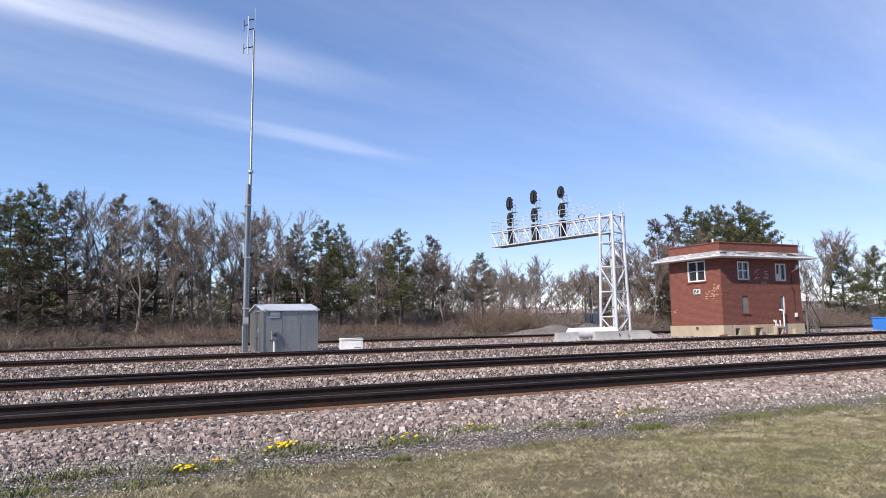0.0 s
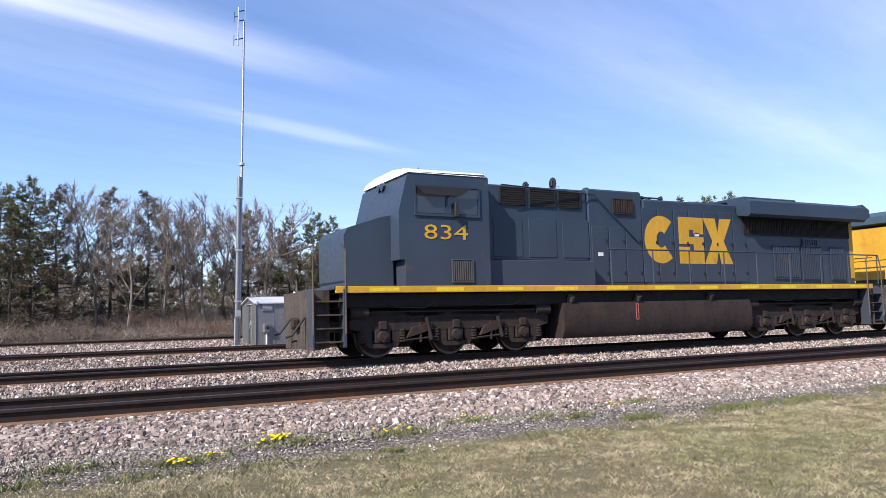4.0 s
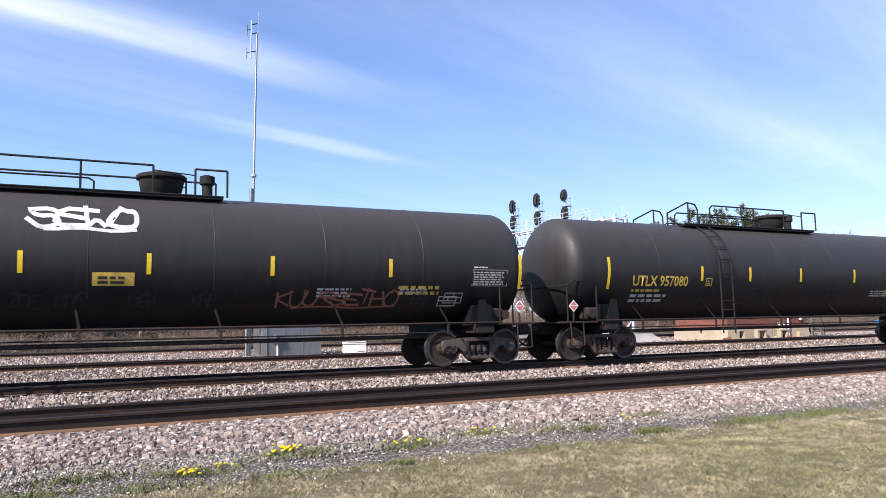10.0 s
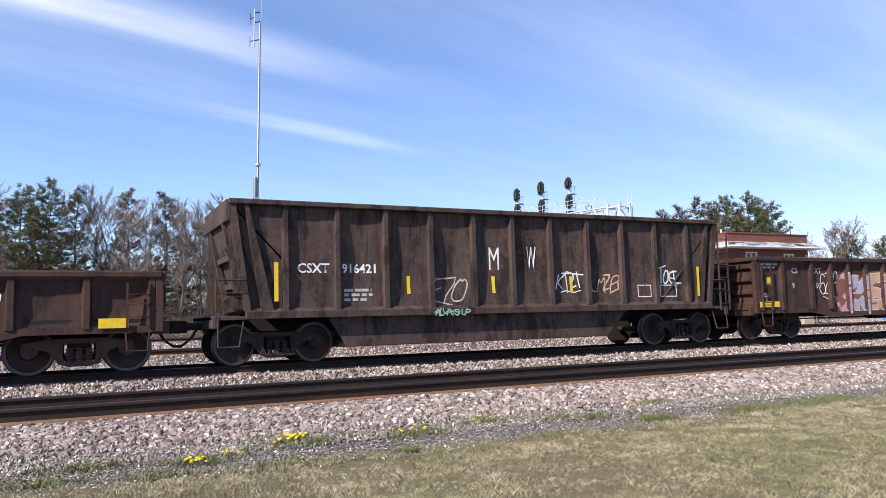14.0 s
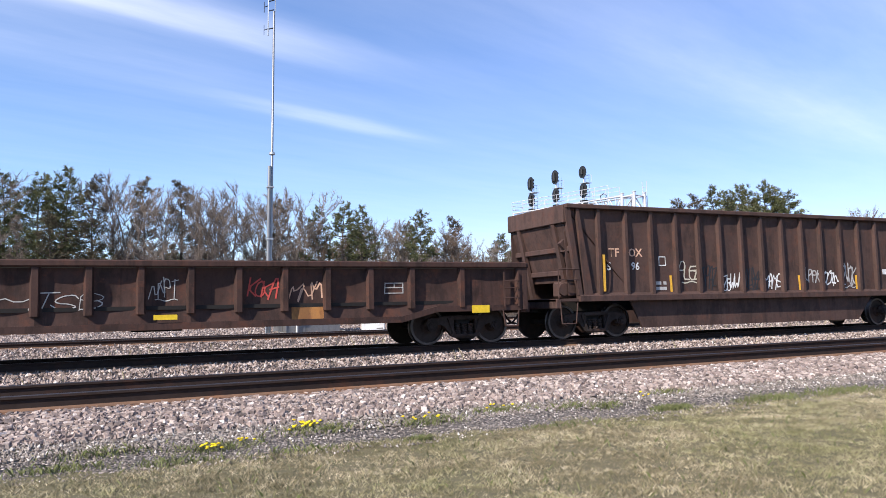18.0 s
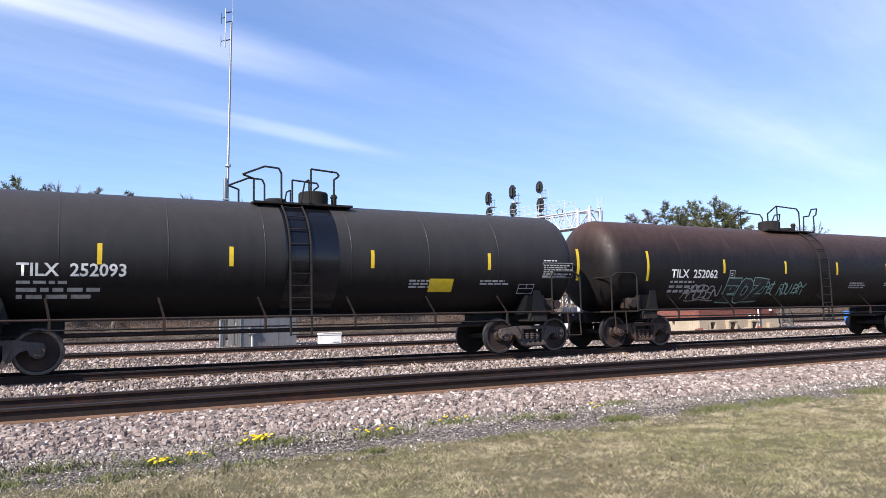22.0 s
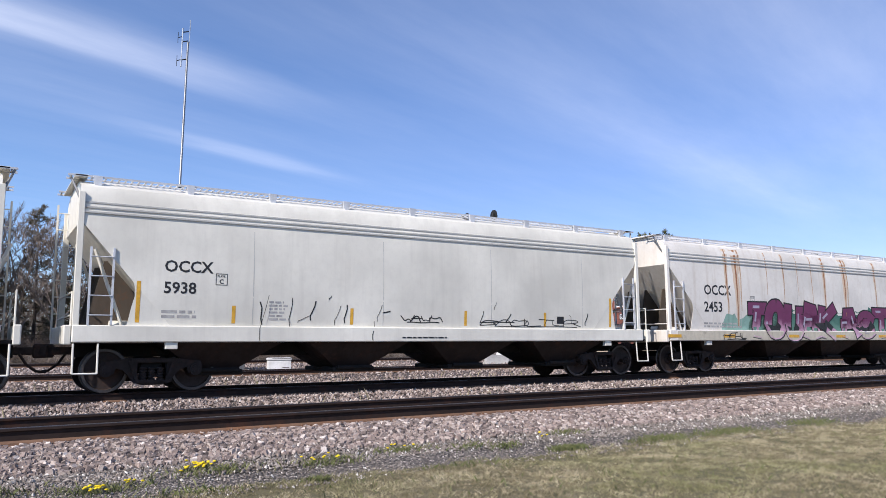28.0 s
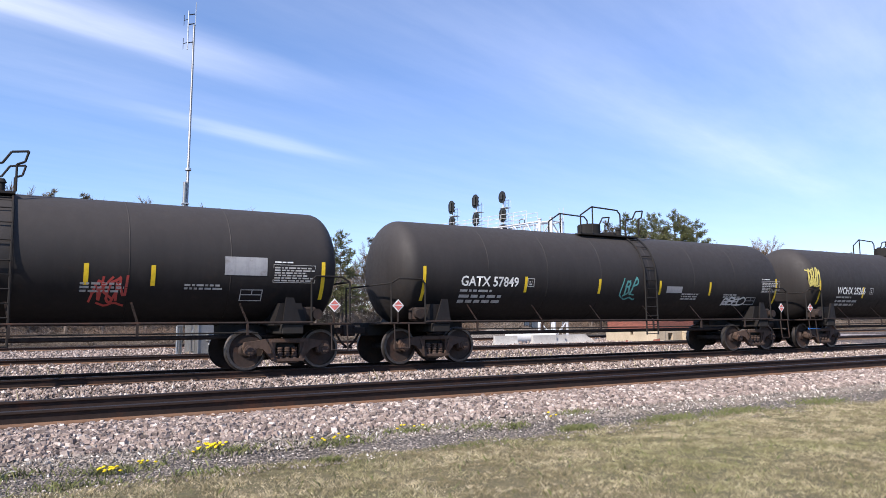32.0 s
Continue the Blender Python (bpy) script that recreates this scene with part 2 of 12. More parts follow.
def ballast_mat(name, tones, scale, dark=0.35, patchy=(0.11, 0.1, 0.09), amount=0.35):
    """Crushed stone: every cell its own tone, dark gaps between, dusty patches."""
    k = Nodes(name)
    v = k.coords(world=True)
    vo = k.add("ShaderNodeTexVoronoi", Scale=scale, Randomness=1.0)
    k.l.new(v, vo.inputs["Vector"])
    sep = k.n.new("ShaderNodeSeparateColor")
    k.l.new(vo.outputs["Color"], sep.inputs[0])
    cr = k.n.new("ShaderNodeValToRGB")
    cr.color_ramp.interpolation = "LINEAR"
    el = cr.color_ramp.elements
    el[0].color, el[1].color = (*tones[0], 1), (*tones[-1], 1)
    for i, t in enumerate(tones[1:-1], 1):
        e = el.new(i / (len(tones) - 1))
        e.color = (*t, 1)
    k.l.new(sep.outputs[0], cr.inputs[0])
    gap = k.ramp(vo.outputs["Distance"], 0.35, 0.8, 1.0, dark)
    col = k.mix(1.0, cr.outputs[0], gap, "MULTIPLY")
    big = k.noise(v, 0.8, 5, 0.6)
    col = k.mix(k.mul(k.ramp(big, 0.45, 0.7), amount), col, patchy)
    k.colour(col)
    k.rough(0.95)
    k.bump(k.ramp(vo.outputs["Distance"], 0.0, 0.9, 1.0, 0.0), 0.9, 0.03)
    return k.m


def soil_mat(name, tones, scale=3.0, bump=0.6):
    k = Nodes(name)
    v = k.coords(world=True)
    a, b, c = k.noise(v, 0.22, 5, 0.6), k.noise(v, scale, 6, 0.65), k.noise(v, 45.0, 3, 0.6)
    col = k.mix(k.ramp(a, 0.32, 0.68), tones[0], tones[1])
    col = k.mix(k.mul(k.ramp(b, 0.42, 0.7), 0.75), col, tones[2])
    col = k.mix(k.mul(k.ramp(c, 0.4, 0.75), 0.45), col, tones[3])
    k.colour(col)
    k.rough(0.97)
    k.bump(c, bump, 0.02)
    return k.m


def island_mat(name, tones, rough=0.85, trans=0.0, bump=0.0, patches=0):
    """Joined small pieces: each island takes its own tone."""
    k = Nodes(name)
    g = k.n.new("ShaderNodeNewGeometry")
    cr = k.n.new("ShaderNodeValToRGB")
    el = cr.color_ramp.elements
    el[0].color, el[1].color = (*tones[0], 1), (*tones[-1], 1)
    for i, t in enumerate(tones[1:-1], 1):
        e = el.new(i / (len(tones) - 1))
        e.color = (*t, 1)
    k.l.new(g.outputs["Random Per Island"], cr.inputs[0])
    col = cr.outputs[0]
    f = k.noise(k.coords(world=True), 60.0 if bump else 1.2, 3)
    col = k.mix(k.mul(k.ramp(f, 0.35, 0.7), 0.35), col, shade(tones[0], 0.6))
    if patches:
        v = k.coords(world=True)
        col = k.mix(k.mul(k.ramp(k.noise(v, 1.7, 6, 0.65), 0.44, 0.60), 0.8), col, (0.13, 0.105, 0.05))
        col = k.mix(k.mul(k.ramp(k.noise(v, 0.55, 5, 0.6), 0.48, 0.66), 0.5), col, (0.21, 0.235, 0.075))
        col = k.mix(k.mul(k.ramp(k.noise(v, 9.0, 6, 0.7), 0.47, 0.60), 0.75), col, (0.10, 0.086, 0.040))
        col = k.mix(k.mul(k.ramp(k.noise(v, 17.0, 6, 0.7), 0.52, 0.66), 0.6), col, (0.68, 0.58, 0.38))
    k.colour(col)
    k.rough(rough)
    if trans:
        k.b.inputs["Subsurface Weight"].default_value = 0.0
    if bump:
        k.bump(f, bump, 0.01)
    return k.m


def brick_mat(name):
    k = Nodes(name)
    v = k.coords(world=True)
    f, g = k.noise(v, 22.0, 4), k.noise(v, 0.6, 4)
    oi = k.n.new("ShaderNodeObjectInfo")
    col = k.mix(oi.outputs["Random"], (0.30, 0.082, 0.052), (0.40, 0.125, 0.085))
    col = k.mix(k.ramp(g, 0.35, 0.7), col, shade((0.36, 0.10, 0.07), 0.85))
    col = k.mix(k.mul(k.ramp(f, 0.5, 0.75), 0.4), col, (0.20, 0.055, 0.04))
    k.colour(col)
    k.rough(0.92)
    k.bump(f, 0.4, 0.006)
    return k.m


def wall_mat(name):
    """Brick courses as fine relief for the wall that stays far off."""
    k = Nodes(name)
    v = k.coords(world=True)
    sep = k.n.new("ShaderNodeSeparateXYZ")
    k.l.new(v, sep.inputs[0])
    ad = k.n.new("ShaderNodeMath")
    ad.operation = "ADD"
    k.l.new(sep.outputs[0], ad.inputs[0])
    k.l.new(sep.outputs[1], ad.inputs[1])
    cb = k.n.new("ShaderNodeCombineXYZ")
    k.l.new(ad.outputs[0], cb.inputs[0])
    k.l.new(sep.outputs[2], cb.inputs[1])
    br = k.n.new("ShaderNodeTexBrick")
    br.inputs["Scale"].default_value = 1.0
    br.inputs["Brick Width"].default_value = 0.22
    br.inputs["Row Height"].default_value = 0.076
    br.inputs["Mortar Size"].default_value = 0.012
    br.inputs["Color1"].default_value = (0.19, 0.060, 0.040, 1)
    br.inputs["Color2"].default_value = (0.29, 0.092, 0.062, 1)
    br.inputs["Mortar"].default_value = (0.10, 0.05, 0.04, 1)
    k.l.new(cb.outputs[0], br.inputs["Vector"])
    g = k.noise(v, 0.7, 5, 0.6)
    s = k.noise(v, 1.9, 8, 0.72)
    col = k.mix(k.mul(k.ramp(g, 0.4, 0.72), 0.5), br.outputs["Color"], (0.165, 0.055, 0.04))
    col = k.mix(k.mul(k.ramp(s, 0.66, 0.74), 0.55), col, (0.52, 0.32, 0.26))
    k.colour(col)
    k.rough(0.93)
    k.bump(br.outputs["Fac"], 0.5, -0.008)
    return k.m


def wood_mat(name, base):
    k = Nodes(name)
    f = k.noise(k.coords((14, 14, 0.8)), 2.0, 6, 0.65)
    k.colour(k.mix(k.ramp(f, 0.3, 0.7), shade(base, 0.7), shade(base, 1.2)))
    k.rough(0.9)
    k.bump(f, 0.3, 0.01)
    return k.m


def glass_mat(name, tint=(0.03, 0.035, 0.04)):
    k = Nodes(name)
    k.colour(tint)
    k.rough(0.06)
    k.b.inputs["Specular IOR Level"].default_value = 0.8
    return k.m


M = {}


def build_materials():
    M["rail"] = coat("rail_steel", (0.030, 0.0185, 0.0150), 0.85, (0.018, 0.0115, 0.0095), 0.5, (0.066, 0.027, 0.016), 0.3, 0.2)
    M["railhead"] = plain("polished_rail_head", (0.17, 0.145, 0.13), 0.40, 1.0, 0.15)
    M["tie"] = wood_mat("weathered_tie", (0.13, 0.095, 0.07))
    M["plate"] = coat("rusty_plate", (0.20, 0.115, 0.072), 0.9, (0.10, 0.06, 0.042), 0.5, (0.22, 0.10, 0.05), 0.35)
    M["stone"] = island_mat("ballast_stone", ((0.0842, 0.0659, 0.0583), (0.4158, 0.3197, 0.2722), (0.1944, 0.1469, 0.1264), (0.5184, 0.4266, 0.3694), (0.2970, 0.2236, 0.1912), (0.1242, 0.0972, 0.0864), (0.3618, 0.2776, 0.2354), (0.7668, 0.6696, 0.5940)), 0.93, bump=0.5)
    M["palestone"] = island_mat("verge_stone", ((0.1107, 0.0935, 0.0800), (0.3691, 0.3116, 0.2648), (0.2092, 0.1738, 0.1471), (0.5168, 0.4494, 0.3884), (0.1600, 0.1318, 0.1118), (0.2953, 0.2457, 0.2060), (0.1477, 0.1198, 0.1036), (0.8500, 0.7909, 0.7062)), 0.93, bump=0.4)
    M["ballast"] = ballast_mat("brown_grey_ballast", ((0.0375, 0.0278, 0.0246), (0.1819, 0.1305, 0.1102), (0.0749, 0.0546, 0.0471), (0.2568, 0.1990, 0.1691), (0.0642, 0.0471, 0.0407), (0.3852, 0.3210, 0.2803)), 15.0, 0.05)
    M["gravel"] = ballast_mat("grey_brown_gravel", ((0.1107, 0.0935, 0.0800), (0.3322, 0.2816, 0.2354), (0.1846, 0.1558, 0.1318), (0.4676, 0.4015, 0.3472), (0.1354, 0.1138, 0.0977), (0.7383, 0.6711, 0.5885)), 26.0, 0.18, (0.1231, 0.1030, 0.0847), 0.4)
    M["cinder"] = ballast_mat("dark_fine_gravel", ((0.075, 0.062, 0.053), (0.23, 0.195, 0.167), (0.115, 0.097, 0.083), (0.32, 0.27, 0.232), (0.10, 0.084, 0.072), (0.66, 0.57, 0.49)), 34.0, 0.25, (0.085, 0.069, 0.052), 0.4)
    M["turf"] = soil_mat("dry_turf", ((0.16, 0.128, 0.066), (0.125, 0.112, 0.05), (0.075, 0.066, 0.034), (0.055, 0.048, 0.026)), 7.0)
    M["field"] = soil_mat("brown_scrub_ground", ((0.0760, 0.0592, 0.0416), (0.0936, 0.0720, 0.0504), (0.0616, 0.0504, 0.0328), (0.0432, 0.0360, 0.0256)), 2.0)
    M["pad"] = ballast_mat("pinkish_yard_stone", ((0.2415, 0.1932, 0.1806), (0.4589, 0.3738, 0.3497), (0.5313, 0.4589, 0.4347), (0.3622, 0.3014, 0.2898), (0.6279, 0.5796, 0.5554)), 18.0, 0.55)
    M["grass"] = island_mat("grass_blade", ((0.4558, 0.3737, 0.2192), (0.6707, 0.5605, 0.3780), (0.2948, 0.2538, 0.1285), (0.8046, 0.6934, 0.5152), (0.2214, 0.2268, 0.0907), (0.5098, 0.4136, 0.2570), (0.1156, 0.0940, 0.0583)), 0.8, patches=1)
    M["weed"] = island_mat("green_weed_leaf", ((0.10, 0.12, 0.032), (0.15, 0.17, 0.05), (0.19, 0.18, 0.075), (0.12, 0.14, 0.04), (0.22, 0.20, 0.10)), 0.75)
    M["dandelion"] = plain("yellow_petals", (0.75, 0.56, 0.01), 0.7, 0, 0.1)
    M["wheel"] = coat("wheel_steel", (0.040, 0.028, 0.024), 0.7, (0.018, 0.013, 0.011), 0.5, (0.075, 0.036, 0.024), 0.4, 0.1, 0.1)
    M["tread"] = plain("bright_wheel_rim", (0.10, 0.088, 0.082), 0.5, 0.9, 0.2)
    M["truck"] = coat("truck_casting", (0.036, 0.026, 0.0225), 0.8, (0.020, 0.0145, 0.0125), 0.6, (0.072, 0.033, 0.021), 0.35, 0.3, grime=0.35)
    M["truckdust"] = coat("dusty_tank_truck", (0.095, 0.078, 0.07), 0.85, (0.04, 0.031, 0.027), 0.6, (0.10, 0.05, 0.032), 0.3, 0.3, grime=0.4)
    M["truckrust"] = coat("rusty_truck_casting", (0.088, 0.058, 0.045), 0.85, (0.042, 0.029, 0.024), 0.5, (0.105, 0.054, 0.034), 0.4, 0.3, grime=0.30)
    M["loco_truck"] = coat("dusty_truck_casting", (0.0910, 0.0715, 0.0585), 0.8, (0.0338, 0.0260, 0.0221), 0.65, (0.0975, 0.0546, 0.0351), 0.2, 0.3, grime=0.5)
    M["under"] = coat("black_underframe", (0.0176, 0.0160, 0.0152), 0.85, (0.0320, 0.0272, 0.0240), 0.4, (0.0560, 0.0280, 0.0160), 0.2)
    M["steel"] = plain("galvanised_steel", (0.52, 0.54, 0.55), 0.45, 0.6, 0.12, 6.0)
    M["galv"] = coat("galvanised_sheet", (0.33, 0.325, 0.315), 0.42, (0.15, 0.145, 0.14), 0.3, rusty=0.0, streak=0.4, metal=0.75, bump=0.04)
    M["alu"] = coat("white_galvanised_truss", (0.62, 0.63, 0.65), 0.5, (0.36, 0.36, 0.37), 0.3, rusty=0.0, streak=0.25, metal=0.2, bump=0.03)
    M["black"] = plain("matt_black", (0.016, 0.016, 0.017), 0.6)
    M["lens"] = glass_mat("signal_lens", (0.012, 0.012, 0.014))
    M["pane"] = glass_mat("dark_window_glass")
    M["wall"] = wall_mat("red_brick_courses")
    M["barebrick"] = plain("bare_orange_brick", (0.50, 0.26, 0.19), 0.95, 0, 0.25, 9.0)
    M["roof_far"] = coat("faded_pink_roof", (0.52, 0.40, 0.36), 0.8, rusty=0.0, dirty=0.2, streak=0.2)
    M["brick"] = brick_mat("red_brick")
    M["stonebase"] = coat("sandstone_foundation", (0.46, 0.38, 0.27), 0.92, (0.28, 0.22, 0.15), 0.5, rusty=0.0, streak=0.4, bump=0.4)
    M["shingle"] = coat("faded_eave_shingle", (0.50, 0.50, 0.49), 0.85, (0.16, 0.15, 0.145), 0.6, rusty=0.0, streak=0.5, bump=0.3, patch=2.5)
    M["tar"] = plain("dark_torn_shingle", (0.055, 0.053, 0.052), 0.9, 0, 0.3)
    M["white"] = coat("old_white_paint", (0.78, 0.77, 0.74), 0.6, (0.4, 0.36, 0.3), 0.25, rusty=0.0, streak=0.25, bump=0.05)
    M["board"] = coat("grey_board", (0.21, 0.2, 0.185), 0.85, rusty=0.0)
    M["concrete"] = coat("concrete", (0.47, 0.45, 0.42), 0.92, (0.26, 0.24, 0.21), 0.5, rusty=0.0, streak=0.4, bump=0.4)
    M["bluebin"] = coat("blue_bin_paint", (0.035, 0.20, 0.62), 0.5, rusty=0.05, dirty=0.2, streak=0.2)
    M["bark"] = wood_mat("grey_bark", (0.19, 0.15, 0.122))
    M["barkd"] = wood_mat("dark_bark", (0.07, 0.055, 0.045))
    M["twig"] = island_mat("bare_twig", ((0.185, 0.145, 0.118), (0.27, 0.216, 0.180), (0.11, 0.086, 0.070), (0.34, 0.280, 0.236)), 0.9)
    M["twigr"] = island_mat("reddish_twig", ((0.170, 0.116, 0.085), (0.25, 0.178, 0.132), (0.11, 0.075, 0.055), (0.215, 0.150, 0.108)), 0.9)
    M["needle"] = island_mat("pine_needles", ((0.0585, 0.0728, 0.0247), (0.1170, 0.1326, 0.0442), (0.0806, 0.0858, 0.0338), (0.1625, 0.1664, 0.0650), (0.1040, 0.0806, 0.0390)), 0.7)
    M["needled"] = island_mat("brownish_pine_needles", ((0.100, 0.075, 0.046), (0.14, 0.108, 0.068), (0.070, 0.072, 0.034), (0.16, 0.115, 0.074)), 0.75)
    M["brush"] = island_mat("dry_brush", ((0.165, 0.125, 0.096), (0.27, 0.215, 0.170), (0.090, 0.067, 0.052), (0.34, 0.278, 0.225), (0.065, 0.049, 0.038)), 0.92)
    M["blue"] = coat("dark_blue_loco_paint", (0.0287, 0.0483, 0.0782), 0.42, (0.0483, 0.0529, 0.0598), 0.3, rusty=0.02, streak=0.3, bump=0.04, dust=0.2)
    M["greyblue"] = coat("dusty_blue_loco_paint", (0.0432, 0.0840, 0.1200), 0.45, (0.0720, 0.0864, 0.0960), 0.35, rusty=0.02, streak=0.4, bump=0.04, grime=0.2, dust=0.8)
    M["locodirt"] = coat("dust_brown_loco_paint", (0.0960, 0.0749, 0.0576), 0.7, (0.1104, 0.0816, 0.0576), 0.6, rusty=0.05, streak=0.5, grime=0.30)
    M["yellow"] = coat("loco_yellow", (0.60, 0.325, 0.03), 0.5, (0.25, 0.15, 0.05), 0.3, rusty=0.02, streak=0.3, bump=0.03)
    M["sill"] = coat("dirty_yellow_sill", (0.3000, 0.1575, 0.0338), 0.7, (0.0975, 0.0638, 0.0375), 0.6, (0.1500, 0.0675, 0.0300), 0.3, 0.5, grime=0.50)
    M["reflect"] = plain("yellow_reflector", (0.74, 0.50, 0.02), 0.45, 0, 0.12)
    M["reflectw"] = plain("faded_orange_reflector", (0.70, 0.38, 0.04), 0.5, 0, 0.2)
    M["roofwhite"] = plain("white_cab_roof", (0.8, 0.8, 0.78), 0.5, 0, 0.06)
    M["ltr_w"] = plain("white_lettering", (0.72, 0.71, 0.68), 0.6, 0, 0.2, 7.0)
    M["ltr_g"] = plain("worn_white_lettering", (0.40, 0.385, 0.365), 0.65, 0, 0.3, 7.0)
    M["ltr_y"] = plain("yellow_lettering", (0.52, 0.36, 0.06), 0.6, 0, 0.25, 7.0)
    M["ltr_p"] = plain("pale_yellow_lettering", (0.55, 0.47, 0.2), 0.6, 0, 0.2, 7.0)
    M["ltr_k"] = plain("black_lettering", (0.02, 0.02, 0.022), 0.6)
    M["placard"] = plain("red_and_white_placard", (0.6, 0.16, 0.13), 0.55)
    # top_pale: the sky-lit upper half is mixed into the paint, with dust
    M["tank"] = coat("black_tank_paint", (0.0062, 0.0063, 0.0070), 0.46, (0.011, 0.0105, 0.0104), 0.35, (0.03, 0.016, 0.012), 0.0, 0.3, bump=0.02, top_pale=0.55)
    M["tank_gloss"] = plain("fresh_black_band", (0.006, 0.0068, 0.0095), 0.22, 0, 0.1)
    # here the tone along the top is the rust itself
    M["tankrust"] = coat("rusting_tank_paint", (0.0085, 0.0074, 0.0074), 0.52, (0.016, 0.0125, 0.011), 0.45, (0.045, 0.021, 0.0145), 0.10, 0.5, bump=0.03, grime=0.25, top_pale=0.7, top_tone=(0.135, 0.075, 0.056), line=(3.0, 4.5))
    M["tankgrey"] = coat("dusty_grey_tank_paint", (0.026, 0.028, 0.032), 0.55, (0.030, 0.030, 0.031), 0.35, rusty=0.0, streak=0.25, bump=0.02, top_pale=0.35)
    M["tankbrown"] = coat("dusty_brown_tank_paint", (0.0125, 0.0108, 0.0108), 0.62, (0.020, 0.0162, 0.0150), 0.45, (0.034, 0.020, 0.0145), 0.1, 0.3, bump=0.02, grime=0.35, top_pale=0.50)
    M["white_hop"] = coat("white_hopper_paint", (0.775, 0.74, 0.645), 0.45, (0.47, 0.43, 0.37), 0.14, rusty=0.0, streak=0.20, bump=0.02)
    M["cream_hop"] = coat("rust_stained_white_paint", (0.78, 0.735, 0.665), 0.5, (0.47, 0.37, 0.27), 0.18, rusty=0.0, streak=0.30, bump=0.02)
    M["rib_line"] = plain("grey_roof_seam", (0.48, 0.465, 0.435), 0.6)
    M["ruststain"] = coat("pale_rust_stain", (0.66, 0.50, 0.36), 0.8, (0.72, 0.62, 0.50), 0.6, rusty=0.0, streak=0.9)
    M["ruststreak"] = coat("rust_streak", (0.34, 0.15, 0.075), 0.85, (0.5, 0.33, 0.2), 0.5, rusty=0.3)
    M["g_black"] = coat("black_gondola_paint", (0.0142, 0.0130, 0.0134), 0.6, (0.0260, 0.0216, 0.0193), 0.45, (0.0484, 0.0260, 0.0167), 0.22, 0.5, grime=0.55)
    M["g_dark"] = coat("brown_black_gondola_paint", (0.0327, 0.0225, 0.0195), 0.7, (0.0446, 0.0282, 0.0217), 0.5, (0.0744, 0.0325, 0.0217), 0.3, 0.6, grime=0.60)
    M["g_brown"] = coat("oxide_brown_gondola_paint", (0.0624, 0.0323, 0.0252), 0.75, (0.0454, 0.0266, 0.0219), 0.5, (0.1078, 0.0404, 0.0238), 0.35, 0.55, grime=0.65)
    M["g_red"] = coat("rust_brown_hopper_paint", (0.0779, 0.0451, 0.0369), 0.78, (0.0570, 0.0361, 0.0295), 0.5, (0.1140, 0.0492, 0.0328), 0.35, 0.6, grime=0.5)
    M["g_grime"] = coat("grimy_brown_hopper_paint", (0.078, 0.054, 0.045), 0.75, (0.034, 0.022, 0.018), 0.6, (0.125, 0.062, 0.040), 0.35, 0.8, bump=0.3, grime=0.8)
    M["g_gold"] = coat("rust_eaten_yellow_paint", (0.37, 0.205, 0.070), 0.75, (0.13, 0.060, 0.030), 0.55, (0.115, 0.042, 0.024), 0.6, 0.8, bump=0.25, grime=0.8, runs=0.8)
    M["g_goldrib"] = coat("faded_yellow_rib", (0.34, 0.20, 0.075), 0.75, (0.16, 0.085, 0.045), 0.45, (0.15, 0.066, 0.034), 0.3, 0.5, grime=0.6)
    M["g_slate"] = coat("slate_black_gondola_paint", (0.0235, 0.0212, 0.0210), 0.62, (0.036, 0.0305, 0.0280), 0.45, (0.07, 0.040, 0.027), 0.12, 0.5, grime=0.5)
    M["g_tan"] = coat("dusty_tan_gondola_paint", (0.1320, 0.0944, 0.0704), 0.8, (0.0960, 0.0680, 0.0496), 0.5, (0.1760, 0.0880, 0.0480), 0.35, 0.6, grime=0.60)
    M["g_orange"] = coat("rusty_orange_end_paint", (0.4180, 0.1900, 0.0570), 0.8, (0.2090, 0.1045, 0.0570), 0.5, (0.2470, 0.0950, 0.0427), 0.5, 0.5, grime=0.60)
    M["g_gilt"] = coat("worn_gold_end_paint", (0.47, 0.285, 0.095), 0.75, (0.26, 0.14, 0.065), 0.4, (0.24, 0.10, 0.045), 0.3, 0.5, grime=0.4, runs=0.3)
    M["g_rustend"] = coat("rust_brown_end_steel", (0.3510, 0.1625, 0.0780), 0.85, (0.1495, 0.0780, 0.0494), 0.6, (0.2080, 0.0806, 0.0416), 0.5, 0.6, bump=0.25, grime=0.7)
    M["fd_purple"] = fade_mat("spray_paint_purple_to_pink", (0.17, 0.035, 0.10), (0.62, 0.40, 0.50), 1.15, 1.75)
    M["fd_blue"] = fade_mat("spray_paint_blue_to_cream", (0.13, 0.23, 0.31), (0.50, 0.42, 0.29), 1.15, 1.55)
    M["fd_green"] = fade_mat("spray_paint_green_to_sage", (0.06, 0.17, 0.13), (0.20, 0.33, 0.25), 0.8, 1.9)
    M["fd_leaf"] = fade_mat("spray_paint_leaf_green", (0.30, 0.40, 0.22), (0.14, 0.24, 0.16), 0.8, 1.9)
    M["fd_lilac"] = fade_mat("spray_paint_grey_to_lilac", (0.50, 0.49, 0.46), (0.38, 0.33, 0.46), 1.0, 1.6)
    M["fd_red"] = fade_mat("spray_paint_red_to_rose", (0.40, 0.035, 0.035), (0.52, 0.13, 0.14), 0.7, 1.7)
